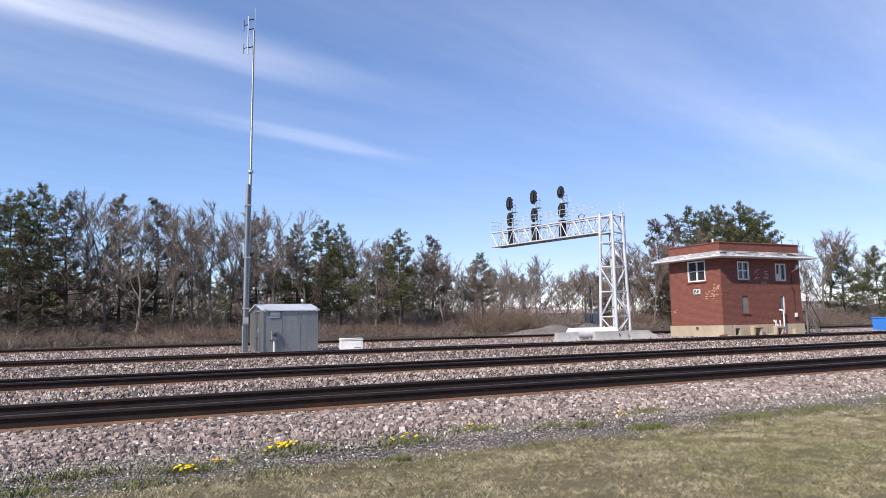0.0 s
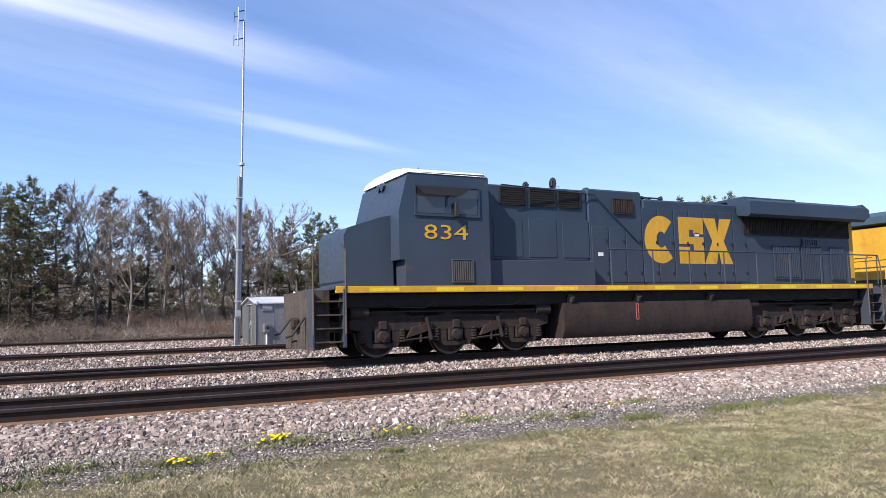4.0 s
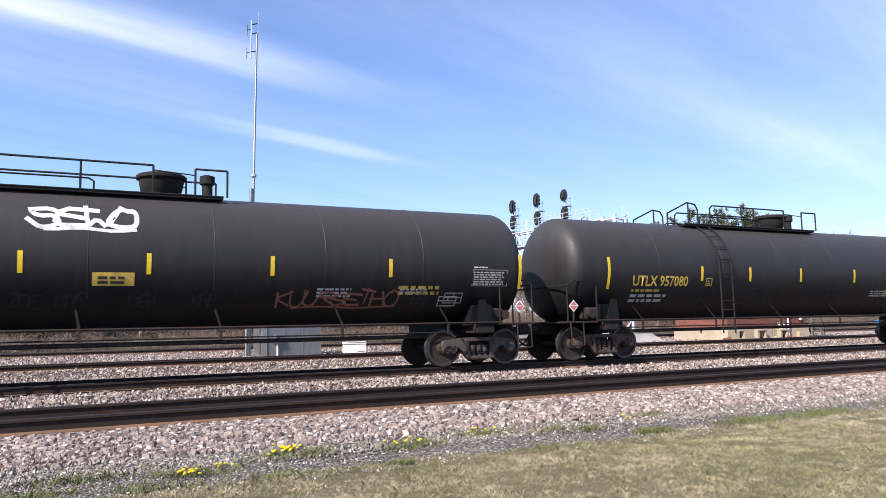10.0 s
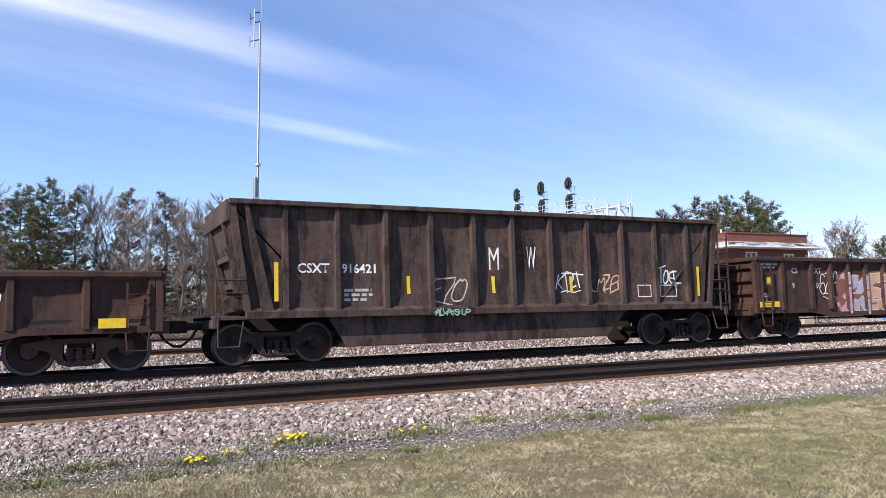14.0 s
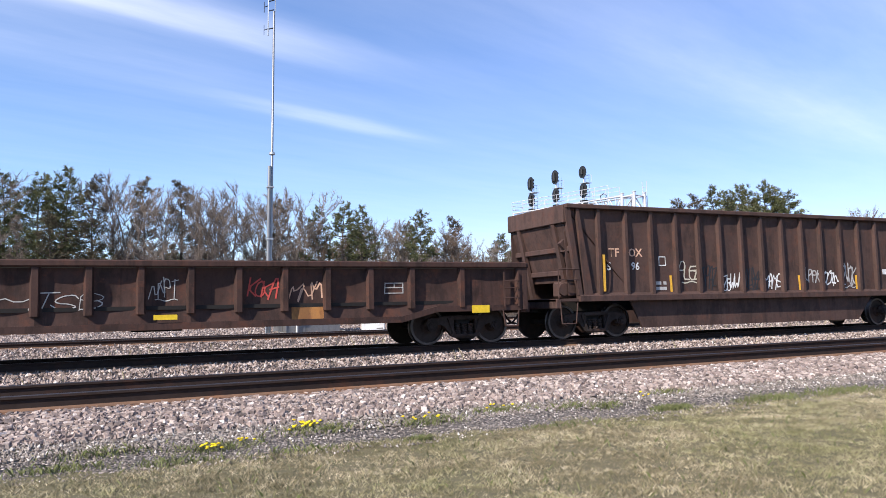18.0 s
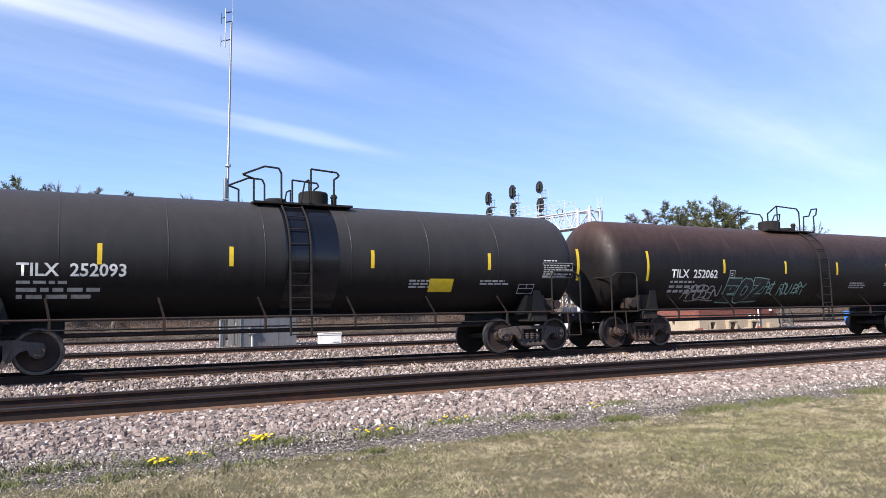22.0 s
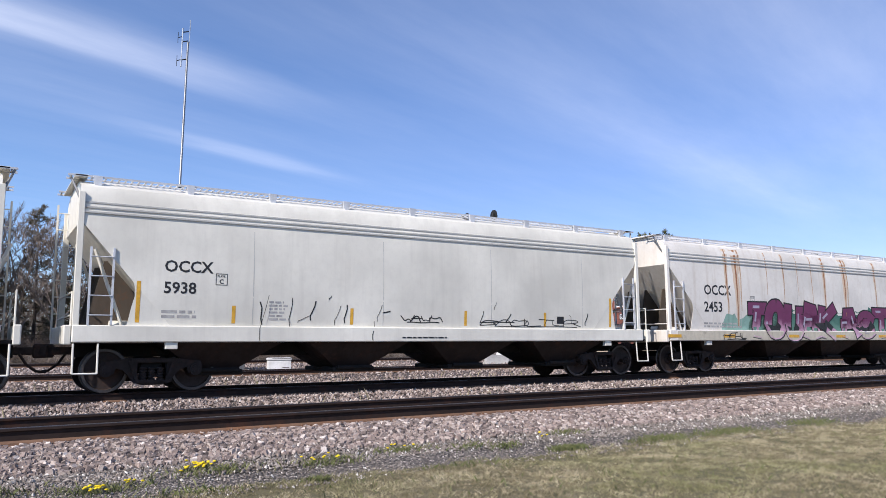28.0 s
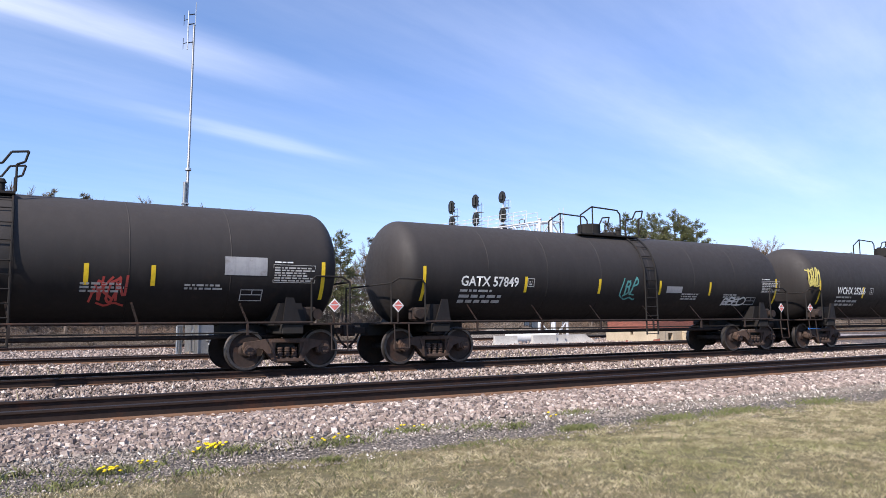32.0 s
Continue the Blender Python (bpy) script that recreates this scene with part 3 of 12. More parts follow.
    for nm, c in (("gr_white", (0.66, 0.65, 0.63)), ("gr_red", (0.50, 0.075, 0.06)), ("gr_pink", (0.58, 0.30, 0.34)), ("gr_lilac", (0.42, 0.38, 0.47)), ("gr_purple", (0.22, 0.055, 0.15)),
                  ("gr_teal", (0.11, 0.35, 0.33)), ("gr_mint", (0.30, 0.48, 0.40)), ("gr_green", (0.20, 0.30, 0.16)), ("gr_olive", (0.27, 0.29, 0.20)), ("gr_blue", (0.12, 0.215, 0.29)), ("gr_moss", (0.125, 0.135, 0.066)), ("gr_rust", (0.27, 0.105, 0.062)),
                  ("gr_dusk", (0.44, 0.255, 0.215)), ("gr_grey", (0.34, 0.34, 0.35)), ("gr_orange", (0.56, 0.20, 0.08)), ("gr_peach", (0.62, 0.38, 0.26)), ("gr_black", (0.03, 0.03, 0.03)), ("gr_cream", (0.62, 0.56, 0.44)), ("gr_brown", (0.24, 0.10, 0.07)), ("gr_yellow", (0.66, 0.55, 0.15))):
        M[nm] = coat("spray_paint_" + nm[3:], c, 0.6, shade(c, 0.55), 0.35, (0.12, 0.08, 0.06), 0.12, 0.45, bump=0.03)


build_materials()
# ======================= mesh helpers =======================
class Geo:
    def __init__(self):
        self.v, self.f = [], []

    def add(self, vs, fs):
        o = len(self.v)
        self.v.extend(tuple(p) for p in vs)
        self.f.extend(tuple(o + i for i in q) for q in fs)
        return self

    def box(self, x0, x1, y0, y1, z0, z1, b=0.0):
        x0, x1, y0, y1, z0, z1 = min(x0, x1), max(x0, x1), min(y0, y1), max(y0, y1), min(z0, z1), max(z0, z1)
        b = min(b, (x1 - x0) * 0.45, (y1 - y0) * 0.45, (z1 - z0) * 0.45)
        if b <= 0:
            return self.add([(x, y, z) for z in (z0, z1) for y in (y0, y1) for x in (x0, x1)],
                            [(0, 2, 3, 1), (4, 5, 7, 6), (0, 1, 5, 4), (2, 6, 7, 3), (0, 4, 6, 2), (1, 3, 7, 5)])
        vs, ids = [], {}
        for ix, x in enumerate((x0, x1)):
            for iy, y in enumerate((y0, y1)):
                for iz, z in enumerate((z0, z1)):
                    sx, sy, sz = 1 - 2 * ix, 1 - 2 * iy, 1 - 2 * iz
                    for ax, p in enumerate(((x, y + sy * b, z + sz * b), (x + sx * b, y, z + sz * b), (x + sx * b, y + sy * b, z))):
                        ids[ix, iy, iz, ax] = len(vs)
                        vs.append(p)
        fs = []
        g = lambda *k: ids[k]
        for i in (0, 1):
            q = [g(i, 0, 0, 0), g(i, 1, 0, 0), g(i, 1, 1, 0), g(i, 0, 1, 0)]
            fs.append(q if i else q[::-1])
            q = [g(0, i, 0, 1), g(1, i, 0, 1), g(1, i, 1, 1), g(0, i, 1, 1)]
            fs.append(q[::-1] if i else q)
            q = [g(0, 0, i, 2), g(1, 0, i, 2), g(1, 1, i, 2), g(0, 1, i, 2)]
            fs.append(q if i else q[::-1])
        for i in (0, 1):
            for j in (0, 1):
                q = [g(i, j, 0, 0), g(i, j, 1, 0), g(i, j, 1, 1), g(i, j, 0, 1)]
                fs.append(q if i == j else q[::-1])
                q = [g(i, 0, j, 0), g(i, 1, j, 0), g(i, 1, j, 2), g(i, 0, j, 2)]
                fs.append(q[::-1] if i == j else q)
                q = [g(0, i, j, 1), g(1, i, j, 1), g(1, i, j, 2), g(0, i, j, 2)]
                fs.append(q if i == j else q[::-1])
        for i in (0, 1):
            for j in (0, 1):
                for k in (0, 1):
                    q = [g(i, j, k, 0), g(i, j, k, 1), g(i, j, k, 2)]
                    fs.append(q if (i + j + k) % 2 else q[::-1])
        return self.add(vs, fs)

    def cyl(self, a, b, r, seg=10, r2=None, caps=True):
        a, b = Vector(a), Vector(b)
        r2 = r if r2 is None else r2
        d = b - a
        if d.length < 1e-6:
            return self
        q = d.to_track_quat("Z", "Y")
        vs = []
        for c, rr in ((a, r), (b, r2)):
            for i in range(seg):
                t = 2 * math.pi * i / seg
                vs.append(c + q @ Vector((rr * math.cos(t), rr * math.sin(t), 0)))
        fs = [(i, (i + 1) % seg, seg + (i + 1) % seg, seg + i) for i in range(seg)]
        if caps:
            fs += [tuple(range(seg))[::-1], tuple(range(seg, 2 * seg))]
        return self.add(vs, fs)

    def pipe(self, pts, r, seg=6):
        for a, b in zip(pts, pts[1:]):
            self.cyl(a, b, r, seg)
        return self

    def prism(self, poly, y0, y1):
        """A polygon in (x, z) carried from y0 to y1."""
        n = len(poly)
        area = sum(poly[i][0] * poly[(i + 1) % n][1] - poly[(i + 1) % n][0] * poly[i][1] for i in range(n))
        if area < 0:
            poly = poly[::-1]
        y0, y1 = min(y0, y1), max(y0, y1)
        vs = [(x, y0, z) for x, z in poly] + [(x, y1, z) for x, z in poly]
        fs = [tuple(range(n)), tuple(range(n, 2 * n))[::-1]]
        fs += [(i, n + i, n + (i + 1) % n, (i + 1) % n) for i in range(n)]
        return self.add(vs, fs)

    def sweep(self, poly, x0, x1):
        """A polygon in (y, z) carried along x."""
        n = len(poly)
        area = sum(poly[i][0] * poly[(i + 1) % n][1] - poly[(i + 1) % n][0] * poly[i][1] for i in range(n))
        if area < 0:
            poly = poly[::-1]
        x0, x1 = min(x0, x1), max(x0, x1)
        vs = [(x0, y, z) for y, z in poly] + [(x1, y, z) for y, z in poly]
        fs = [tuple(range(n))[::-1], tuple(range(n, 2 * n))]
        fs += [(i, (i + 1) % n, n + (i + 1) % n, n + i) for i in range(n)]
        return self.add(vs, fs)

    def lathe_x(self, prof, cy, cz, seg=40):
        """Rings (x, r) about an axis along x."""
        vs, fs = [], []
        for x, r in prof:
            for i in range(seg):
                t = 2 * math.pi * i / seg
                vs.append((x, cy + r * math.cos(t), cz + r * math.sin(t)))
        for k in range(len(prof) - 1):
            for i in range(seg):
                j = (i + 1) % seg
                fs.append((k * seg + i, k * seg + j, (k + 1) * seg + j, (k + 1) * seg + i))
        fs += [tuple(range(seg))[::-1], tuple(range((len(prof) - 1) * seg, len(prof) * seg))]
        return self.add(vs, fs)

    def lathe_z(self, prof, cx, cy, seg=14):
        vs, fs = [], []
        for z, r in prof:
            for i in range(seg):
                t = 2 * math.pi * i / seg
                vs.append((cx + r * math.cos(t), cy + r * math.sin(t), z))
        for k in range(len(prof) - 1):
            for i in range(seg):
                j = (i + 1) % seg
                fs.append((k * seg + i, k * seg + j, (k + 1) * seg + j, (k + 1) * seg + i))
        fs += [tuple(range(seg))[::-1], tuple(range((len(prof) - 1) * seg, len(prof) * seg))]
        return self.add(vs, fs)

    def quad(self, a, b, c, d):
        return self.add([a, b, c, d], [(0, 1, 2, 3)])

    def mesh(self, name, angle=38):
        me = bpy.data.meshes.new(name)
        me.from_pydata(self.v, [], self.f)
        me.shade_smooth()
        me.set_sharp_from_angle(angle=radians(angle))
        me.update()
        return me


def part(name, geo, material, parent=None, label=""):
    """One mesh object, under a thing or a part."""
    me = geo.mesh(name) if isinstance(geo, Geo) else geo
    ob = new(name, me)
    if material is not None and len(me.materials) == 0:
        me.materials.append(material)
    if parent is not None:
        ob.parent = parent
    if label:
        ob["label"] = label
    return ob


def shared(name, mesh, parent, m):
    """One more piece on a mesh that others use too."""
    ob = new(name, mesh)
    ob.parent = parent
    ob.matrix_basis = m
    return ob


def thing(name, label, category, m=None, group="", kind=""):
    ob = new(name)
    ob.empty_display_size = 0.2
    if m is not None:
        ob.matrix_basis = m
    return tagged(ob, label, category, group, kind)


TEXTS = {}


def text_mesh(text, bold=0.0):
    key = (text, bold)
    if key not in TEXTS:
        cu = bpy.data.curves.new("lettering", "FONT")
        cu.body = text
        cu.size = 1.0
        cu.offset = bold
        cu.extrude = 0.0
        cu.resolution_u = 2
        cu.align_x, cu.align_y = "LEFT", "BOTTOM_BASELINE"
        ob = bpy.data.objects.new("lettering", cu)
        scene.collection.objects.link(ob)
        dg = bpy.context.evaluated_depsgraph_get()
        me = bpy.data.meshes.new_from_object(ob.evaluated_get(dg))
        bpy.data.objects.remove(ob)
        bpy.data.curves.remove(cu)
        co = np.empty(len(me.vertices) * 3)
        me.vertices.foreach_get("co", co)
        co = co.reshape(-1, 3)
        w, hgt = (co[:, 0].max() - co[:, 0].min(), co[:, 1].max() - co[:, 1].min()) if len(co) else (1, 1)
        TEXTS[key] = (me, co[:, 0].min() if len(co) else 0, co[:, 1].min() if len(co) else 0, w, hgt)
    return TEXTS[key]


def lettering(text, x0, z0, height, y, material, parent, width=None, bold=0.02, turn=0.0, tilt=0.0):
    """Flat letters on a side that faces -y; x0, z0: lower left corner, height of the letters."""
    me, mx, my, w, hh = text_mesh(text, bold)
    me = me.copy()
    me.materials.clear()
    me.materials.append(material)
    s = height / hh
    sx = s if width is None else width / w
    me.transform(Matrix.Translation((-mx, -my, 0)))
    me.transform(Matrix.Diagonal((sx, s, 1, 1)))
    me.transform(pose(x0, y, z0, 90 + tilt, 0, turn))
    return part("lettering", me, None, parent)


def bars(x0, z0, w, h, rows, y, material, parent, seed=0, name="small_print"):
    """Rows of print too small to read."""
    rnd = random.Random(seed)
    g = Geo()
    rh = h / rows
    for i in range(rows):
        z = z0 + h - (i + 1) * rh
        x = x0
        end = x0 + w * rnd.uniform(0.75, 1.0)
        while x < end:
            ww = min(rnd.uniform(0.35, 1.4) * rh * 2.2, end - x)
            g.quad((x, y, z), (x + ww, y, z), (x + ww, y, z + rh * 0.58), (x, y, z + rh * 0.58))
            x += ww + rh * 0.5
    ob = part(name, g, material, parent)
    ob["kind"] = "stuff"
    return ob


def panel(x0, x1, z0, z1, y, material, parent, name="data_panel"):
    g, n = Geo(), 9
    g.add([(x0 + (x1 - x0) * i / n, y, z0 + (z1 - z0) * k / n) for i in range(n + 1) for k in range(n + 1)],
          [(i * (n + 1) + k, (i + 1) * (n + 1) + k, (i + 1) * (n + 1) + k + 1, i * (n + 1) + k + 1) for i in range(n) for k in range(n)])
    return part(name, g, material, parent)


def frame_outline(x0, x1, z0, z1, y, t, material, parent, name="stencil_frame", mid=False):
    g = Geo()
    for a, b, c, d in ((x0, x1, z0, z0 + t), (x0, x1, z1 - t, z1), (x0, x0 + t, z0 + t, z1 - t), (x1 - t, x1, z0 + t, z1 - t)):
        g.quad((a, y, c), (b, y, c), (b, y, d), (a, y, d))
    if mid:
        xm, zm = (x0 + x1) / 2, (z0 + z1) / 2
        g.quad((x0 + t, y, zm), (x1 - t, y, zm), (x1 - t, y, zm + t), (x0 + t, y, zm + t))
        g.quad((xm, y, zm + t), (xm + t, y, zm + t), (xm + t, y, z1 - t), (xm, y, z1 - t))
    return part(name, g, material, parent)


def blob(rnd, cx, cz, w, h, n=22, rough=0.2, lean=0.0):
    pts = []
    a1, a2, p1, p2 = rnd.uniform(0.5, 1), rnd.uniform(0.3, 0.9), rnd.uniform(0, 6.3), rnd.uniform(0, 6.3)
    for i in range(n):
        t = 2 * math.pi * i / n
        k = 1 + rough * (a1 * math.sin(2 * t + p1) * 0.5 + a2 * math.sin(5 * t + p2) * 0.5 + rnd.uniform(-0.3, 0.3))
        c, s = math.cos(t), math.sin(t)
        q = 0.55
        x = math.copysign(abs(c) ** q, c) * w / 2 * k
        z = math.copysign(abs(s) ** q, s) * h / 2 * k
        pts.append((cx + x + lean * z, cz + z))
    return pts


def ribbon(g, pts, w, y):
    for i in range(len(pts) - 1):
        (x0, z0), (x1, z1) = pts[i], pts[i + 1]
        d = math.hypot(x1 - x0, z1 - z0) or 1
        nx, nz = -(z1 - z0) / d * w / 2, (x1 - x0) / d * w / 2
        g.quad((x0 - nx, y, z0 - nz), (x1 - nx, y, z1 - nz), (x1 + nx, y, z1 + nz), (x0 + nx, y, z0 + nz))


def stroke(g, pts, w, y):
    """A painted stroke as one mitred strip."""
    n = len(pts)
    L, R_ = [], []
    for i in range(n):
        a, b, c = pts[max(0, i - 1)], pts[i], pts[min(n - 1, i + 1)]
        d1 = Vector((b[0] - a[0], b[1] - a[1]))
        d2 = Vector((c[0] - b[0], c[1] - b[1]))
        d1 = d1.normalized() if d1.length > 1e-6 else d2.normalized()
        d2 = d2.normalized() if d2.length > 1e-6 else d1
        t = d1 + d2
        t = t.normalized() if t.length > 0.2 else d1
        m = Vector((-t.y, t.x))
        k = 1 / max(0.55, m.dot(Vector((-d1.y, d1.x))))
        L.append((b[0] + m.x * w / 2 * k, y, b[1] + m.y * w / 2 * k))
        R_.append((b[0] - m.x * w / 2 * k, y, b[1] - m.y * w / 2 * k))
    g.add(L + R_, [(n + i, n + i + 1, i + 1, i) for i in range(n - 1)])


# strokes of a block alphabet on a grid of five by five: two digits a point, "/" lifts the can
LETTERS = {"A": "00 14 34 40/02 42", "B": "00 04 34 43 32 02/32 41 30 00", "C": "43 34 14 03 01 10 30 41", "D": "00 04 24 43 41 20 00", "E": "44 04 00 40/02 32", "F": "00 04 44/02 32",
           "G": "43 34 14 03 01 10 30 41 42 22", "H": "00 04/40 44/02 42", "I": "20 24", "J": "44 41 30 10 01", "K": "00 04/44 02 40", "L": "04 00 40", "M": "00 04 22 44 40", "N": "00 04 40 44",
           "O": "24 14 03 01 10 30 41 43 34 24", "P": "00 04 34 43 32 02", "R": "00 04 34 43 32 02/22 40", "S": "43 34 14 03 12 32 41 30 10 01", "T": "04 44/24 20", "U": "04 01 10 30 41 44", "V": "04 20 44",
           "W": "04 10 22 30 44", "X": "04 40/44 00", "Y": "04 22 44/22 20", "Z": "04 44 00 40", "!": "24 22/20 21"}


def letter_lines(ch, x0, x1, z0, z1, rnd, wild=0.05, lean=0.0, round_=False):
    """The strokes of one letter, fitted to a box and shaken a little."""
    out = []
    w, h = x1 - x0, z1 - z0
    for line in LETTERS[ch].split("/"):
        pts = []
        for p in line.split():
            u, v = int(p[0]) / 4 + rnd.uniform(-wild, wild), int(p[1]) / 4 + rnd.uniform(-wild, wild)
            pts.append((x0 + u * w + lean * (v - 0.5) * h, z0 + v * h))
        if ch == "O":
            pts[-1] = pts[0]
        if round_ or ch in "OCSGUDBPRJ":
            q = [pts[0]]
            for a, b in zip(pts, pts[1:]):
                q += [(a[0] * 0.75 + b[0] * 0.25, a[1] * 0.75 + b[1] * 0.25), (a[0] * 0.25 + b[0] * 0.75, a[1] * 0.25 + b[1] * 0.75)]
            pts = q + [pts[-1]]
        fine = [pts[0]]
        for a, b in zip(pts, pts[1:]):
            k = max(1, int(math.hypot(b[0] - a[0], b[1] - a[1]) / 0.16))
            fine += [(a[0] + (b[0] - a[0]) * i / k, a[1] + (b[1] - a[1]) * i / k) for i in range(1, k + 1)]
        out.append(fine)
    return out


def longer(pts, d):
    """The same stroke with both ends carried on by d."""
    def off(a, b):
        l = math.hypot(a[0] - b[0], a[1] - b[1]) or 1
        return (a[0] + (a[0] - b[0]) / l * d, a[1] + (a[1] - b[1]) / l * d)
    return [off(pts[0], pts[1])] + pts[1:-1] + [off(pts[-1], pts[-2])]


def sprayed(g, material, parent, wrap, y, label=""):
    if wrap:
        g.v = [wrap(p, y) for p in g.v]
    ob = part("graffiti", g, M[material] if isinstance(material, str) else material, parent, label)
    ob["kind"] = "stuff"
    return ob


def graffiti(parent, x0, x1, z0, z1, n, fills, outline, y, seed, accent=None, ribs=(), rib_y=None, rib_w=0.12, rough=0.22, wrap=None, word="", halo=None, fat=0.34, lean=None, thin=0.0):
    """A spray-painted piece: fat interlocking letters with an outline, a cloud behind and highlights, on a side that faces -y."""
    rnd = random.Random(seed)
    if not word:
        while len(word) < n:
            c = rnd.choice("SEKROAMTZNBHPW")
            if not word.endswith(c):
                word += c
    n = len(word)
    step, hh = (x1 - x0) / n, z1 - z0
    t = min(step * fat, hh * 0.30)
    ol = thin or max(0.035, min(0.07, t * 0.26))
    halo = halo or (fills[-1] if (accent or n > 2) and len(fills) > 1 else None)
    go, gh, gf, ga = Geo(), Geo(), {}, Geo()
    laid = []
    for i, ch in enumerate(word):
        if ch == " ":
            continue
        a, dy = x0 + i * step, 0.0008 * (i % 2)
        zb, zt = z0 + rnd.uniform(0, 0.07) * hh, z1 - rnd.uniform(0, 0.1) * hh
        lines = letter_lines(ch, a + t * 0.45, a + step * 1.06 - t * 0.45, zb + t / 2, zt - t / 2, rnd, 0.05, rnd.uniform(-0.12, 0.14) if lean is None else lean)
        f = fills[i % len(fills)]
        if halo:
            c0, c1, h0, h1 = a + step * 0.16, a + step * 0.9, zb + hh * 0.1, zt - hh * 0.1
            gh.add([(c0 + (c1 - c0) * p / 6, y - dy * 0.5 + 0.0004, h0 + (h1 - h0) * q / 6) for p in range(7) for q in range(7)],
                   [(p * 7 + q, p * 7 + 7 + q, p * 7 + 8 + q, p * 7 + 1 + q) for p in range(6) for q in range(6)])
        for line in lines:
            e = longer(line, t * 0.35) if ch != "O" else line
            if halo:
                stroke(gh, longer(e, ol * 1.6), t + 5.5 * ol, y - dy * 0.5)
            stroke(go, longer(e, ol), t + 2 * ol, y - 0.0018 - dy)
            stroke(gf.setdefault(f, Geo()), e, t, y - 0.0036 - dy)
            if accent and len(line) > 3:
                m = rnd.randrange(1, max(2, len(line) - 2))
                stroke(ga, [(px - t * 0.18, pz + t * 0.14) for px, pz in line[m - 1:m + 2]], t * 0.22, y - 0.0054 - dy)
            laid.append((line, f))
    if halo:
        sprayed(gh, halo, parent, wrap, y)
    obs = [sprayed(go, outline, parent, wrap, y, "spray-painted outline")]
    for f, g in gf.items():
        obs.append(sprayed(g, f, parent, wrap, y))
    if accent and ga.v:
        obs.append(sprayed(ga, accent, parent, wrap, y))
    if rib_y is not None:
        # the same letters run on over the faces of the ribs
        g = {}
        for r in ribs:
            if not x0 - 0.1 < r < x1 + 0.1:
                continue
            z, k = z0 - 0.05, 0.055
            while z < z1 + 0.05:
                best, zm = None, z + k / 2
                for line, f in laid:
                    d = min(math.hypot(px - r, pz - zm) for px, pz in line)
                    kind = f if d < t * 0.52 else (outline if d < t * 0.5 + ol * 1.3 else (halo if d < t * 0.5 + ol * 2.7 else None))
                    if kind and (best is None or d < best[0]):
                        best = (d, kind)
                if best:
                    g.setdefault(best[1], Geo()).quad((r - rib_w * 0.48, rib_y, z), (r + rib_w * 0.48, rib_y, z), (r + rib_w * 0.48, rib_y, z + k), (r - rib_w * 0.48, rib_y, z + k))
                z += k
        for f, q in g.items():
            sprayed(q, f, parent, None, y)
    return obs


def wash(parent, x0, x1, z0, z1, y, material, seed, ribs=(), rib_y=None, ragged=0.25, rib_w=0.12):
    """A rolled or sprayed ground coat with a ragged upper edge, on the sheet and on the ribs that cross it."""
    h = z1 - z0
    top = lambda x: z1 + ragged * h * (noise.noise(Vector((x * 1.7, seed, 0.3))) + 0.7 * noise.noise(Vector((x * 5.5, seed, 2.0))))
    low = lambda x: z0 + 0.06 * h * noise.noise(Vector((x * 4.0, seed, 5.0)))
    g, n, m = Geo(), max(2, int((x1 - x0) / 0.11)), 5
    xs = [x0 + (x1 - x0) * i / n for i in range(n + 1)]
    g.add([(x, y, low(x) + (top(x) * min(1, 0.3 + (x - x0) * 3, 0.3 + (x1 - x) * 3) + low(x) * max(0, 0.7 - min(x - x0, x1 - x) * 3) - low(x)) * k / m) for x in xs for k in range(m + 1)],
          [(i * (m + 1) + k, (i + 1) * (m + 1) + k, (i + 1) * (m + 1) + k + 1, i * (m + 1) + k + 1) for i in range(n) for k in range(m)])
    sprayed(g, material, parent, None, y)
    if rib_y is not None:
        g = Geo()
        for r in ribs:
            if x0 + 0.2 < r < x1 - 0.2:
                g.quad((r - rib_w * 0.48, rib_y, low(r)), (r + rib_w * 0.48, rib_y, low(r)), (r + rib_w * 0.48, rib_y, top(r)), (r - rib_w * 0.48, rib_y, top(r)))
        if g.v:
            sprayed(g, material, parent, None, y)


def scrawl(parent, x0, x1, z0, z1, y, material, seed, w=0.03, n=5, wrap=None, word=""):
    """A hand-written tag: slanting thin letters that run into one another."""
    rnd = random.Random(seed)
    g = Geo()
    word = word or "".join(rnd.choice("AEOSRNKMTZWBPL") for _ in range(n))
    step = (x1 - x0) / len(word)
    hh = z1 - z0
    for i, ch in enumerate(word):
        if ch == " ":
            continue
        a = x0 + i * step
        zb = z0 + rnd.uniform(0.0, 0.14) * hh
        for k, line in enumerate(letter_lines(ch, a, a + step * rnd.uniform(0.9, 1.3), zb, z1 - rnd.uniform(0, 0.25) * hh, rnd, 0.12, rnd.uniform(-0.1, 0.35), True)):
            stroke(g, longer(line, w * 0.8), w * rnd.uniform(0.8, 1.2), y - 0.0006 * (i % 2) - 0.0003 * k)
    if len(word) > 3 and rnd.random() < 0.5:
        stroke(g, [(x0 + (x1 - x0) * u / 8, z0 - 0.06 * hh + 0.05 * hh * math.sin(u * 1.3 + seed)) for u in range(1, 9)], w * 0.8, y - 0.001)
    return sprayed(g, material, parent, wrap, y)


# ======================= ground and tracks =======================
T1, T2, T3, T4 = 10.805, 17.42, 29.3, 48.0   # centre lines of the four tracks
GAUGE = 0.7525                               # from the centre to a rail's middle


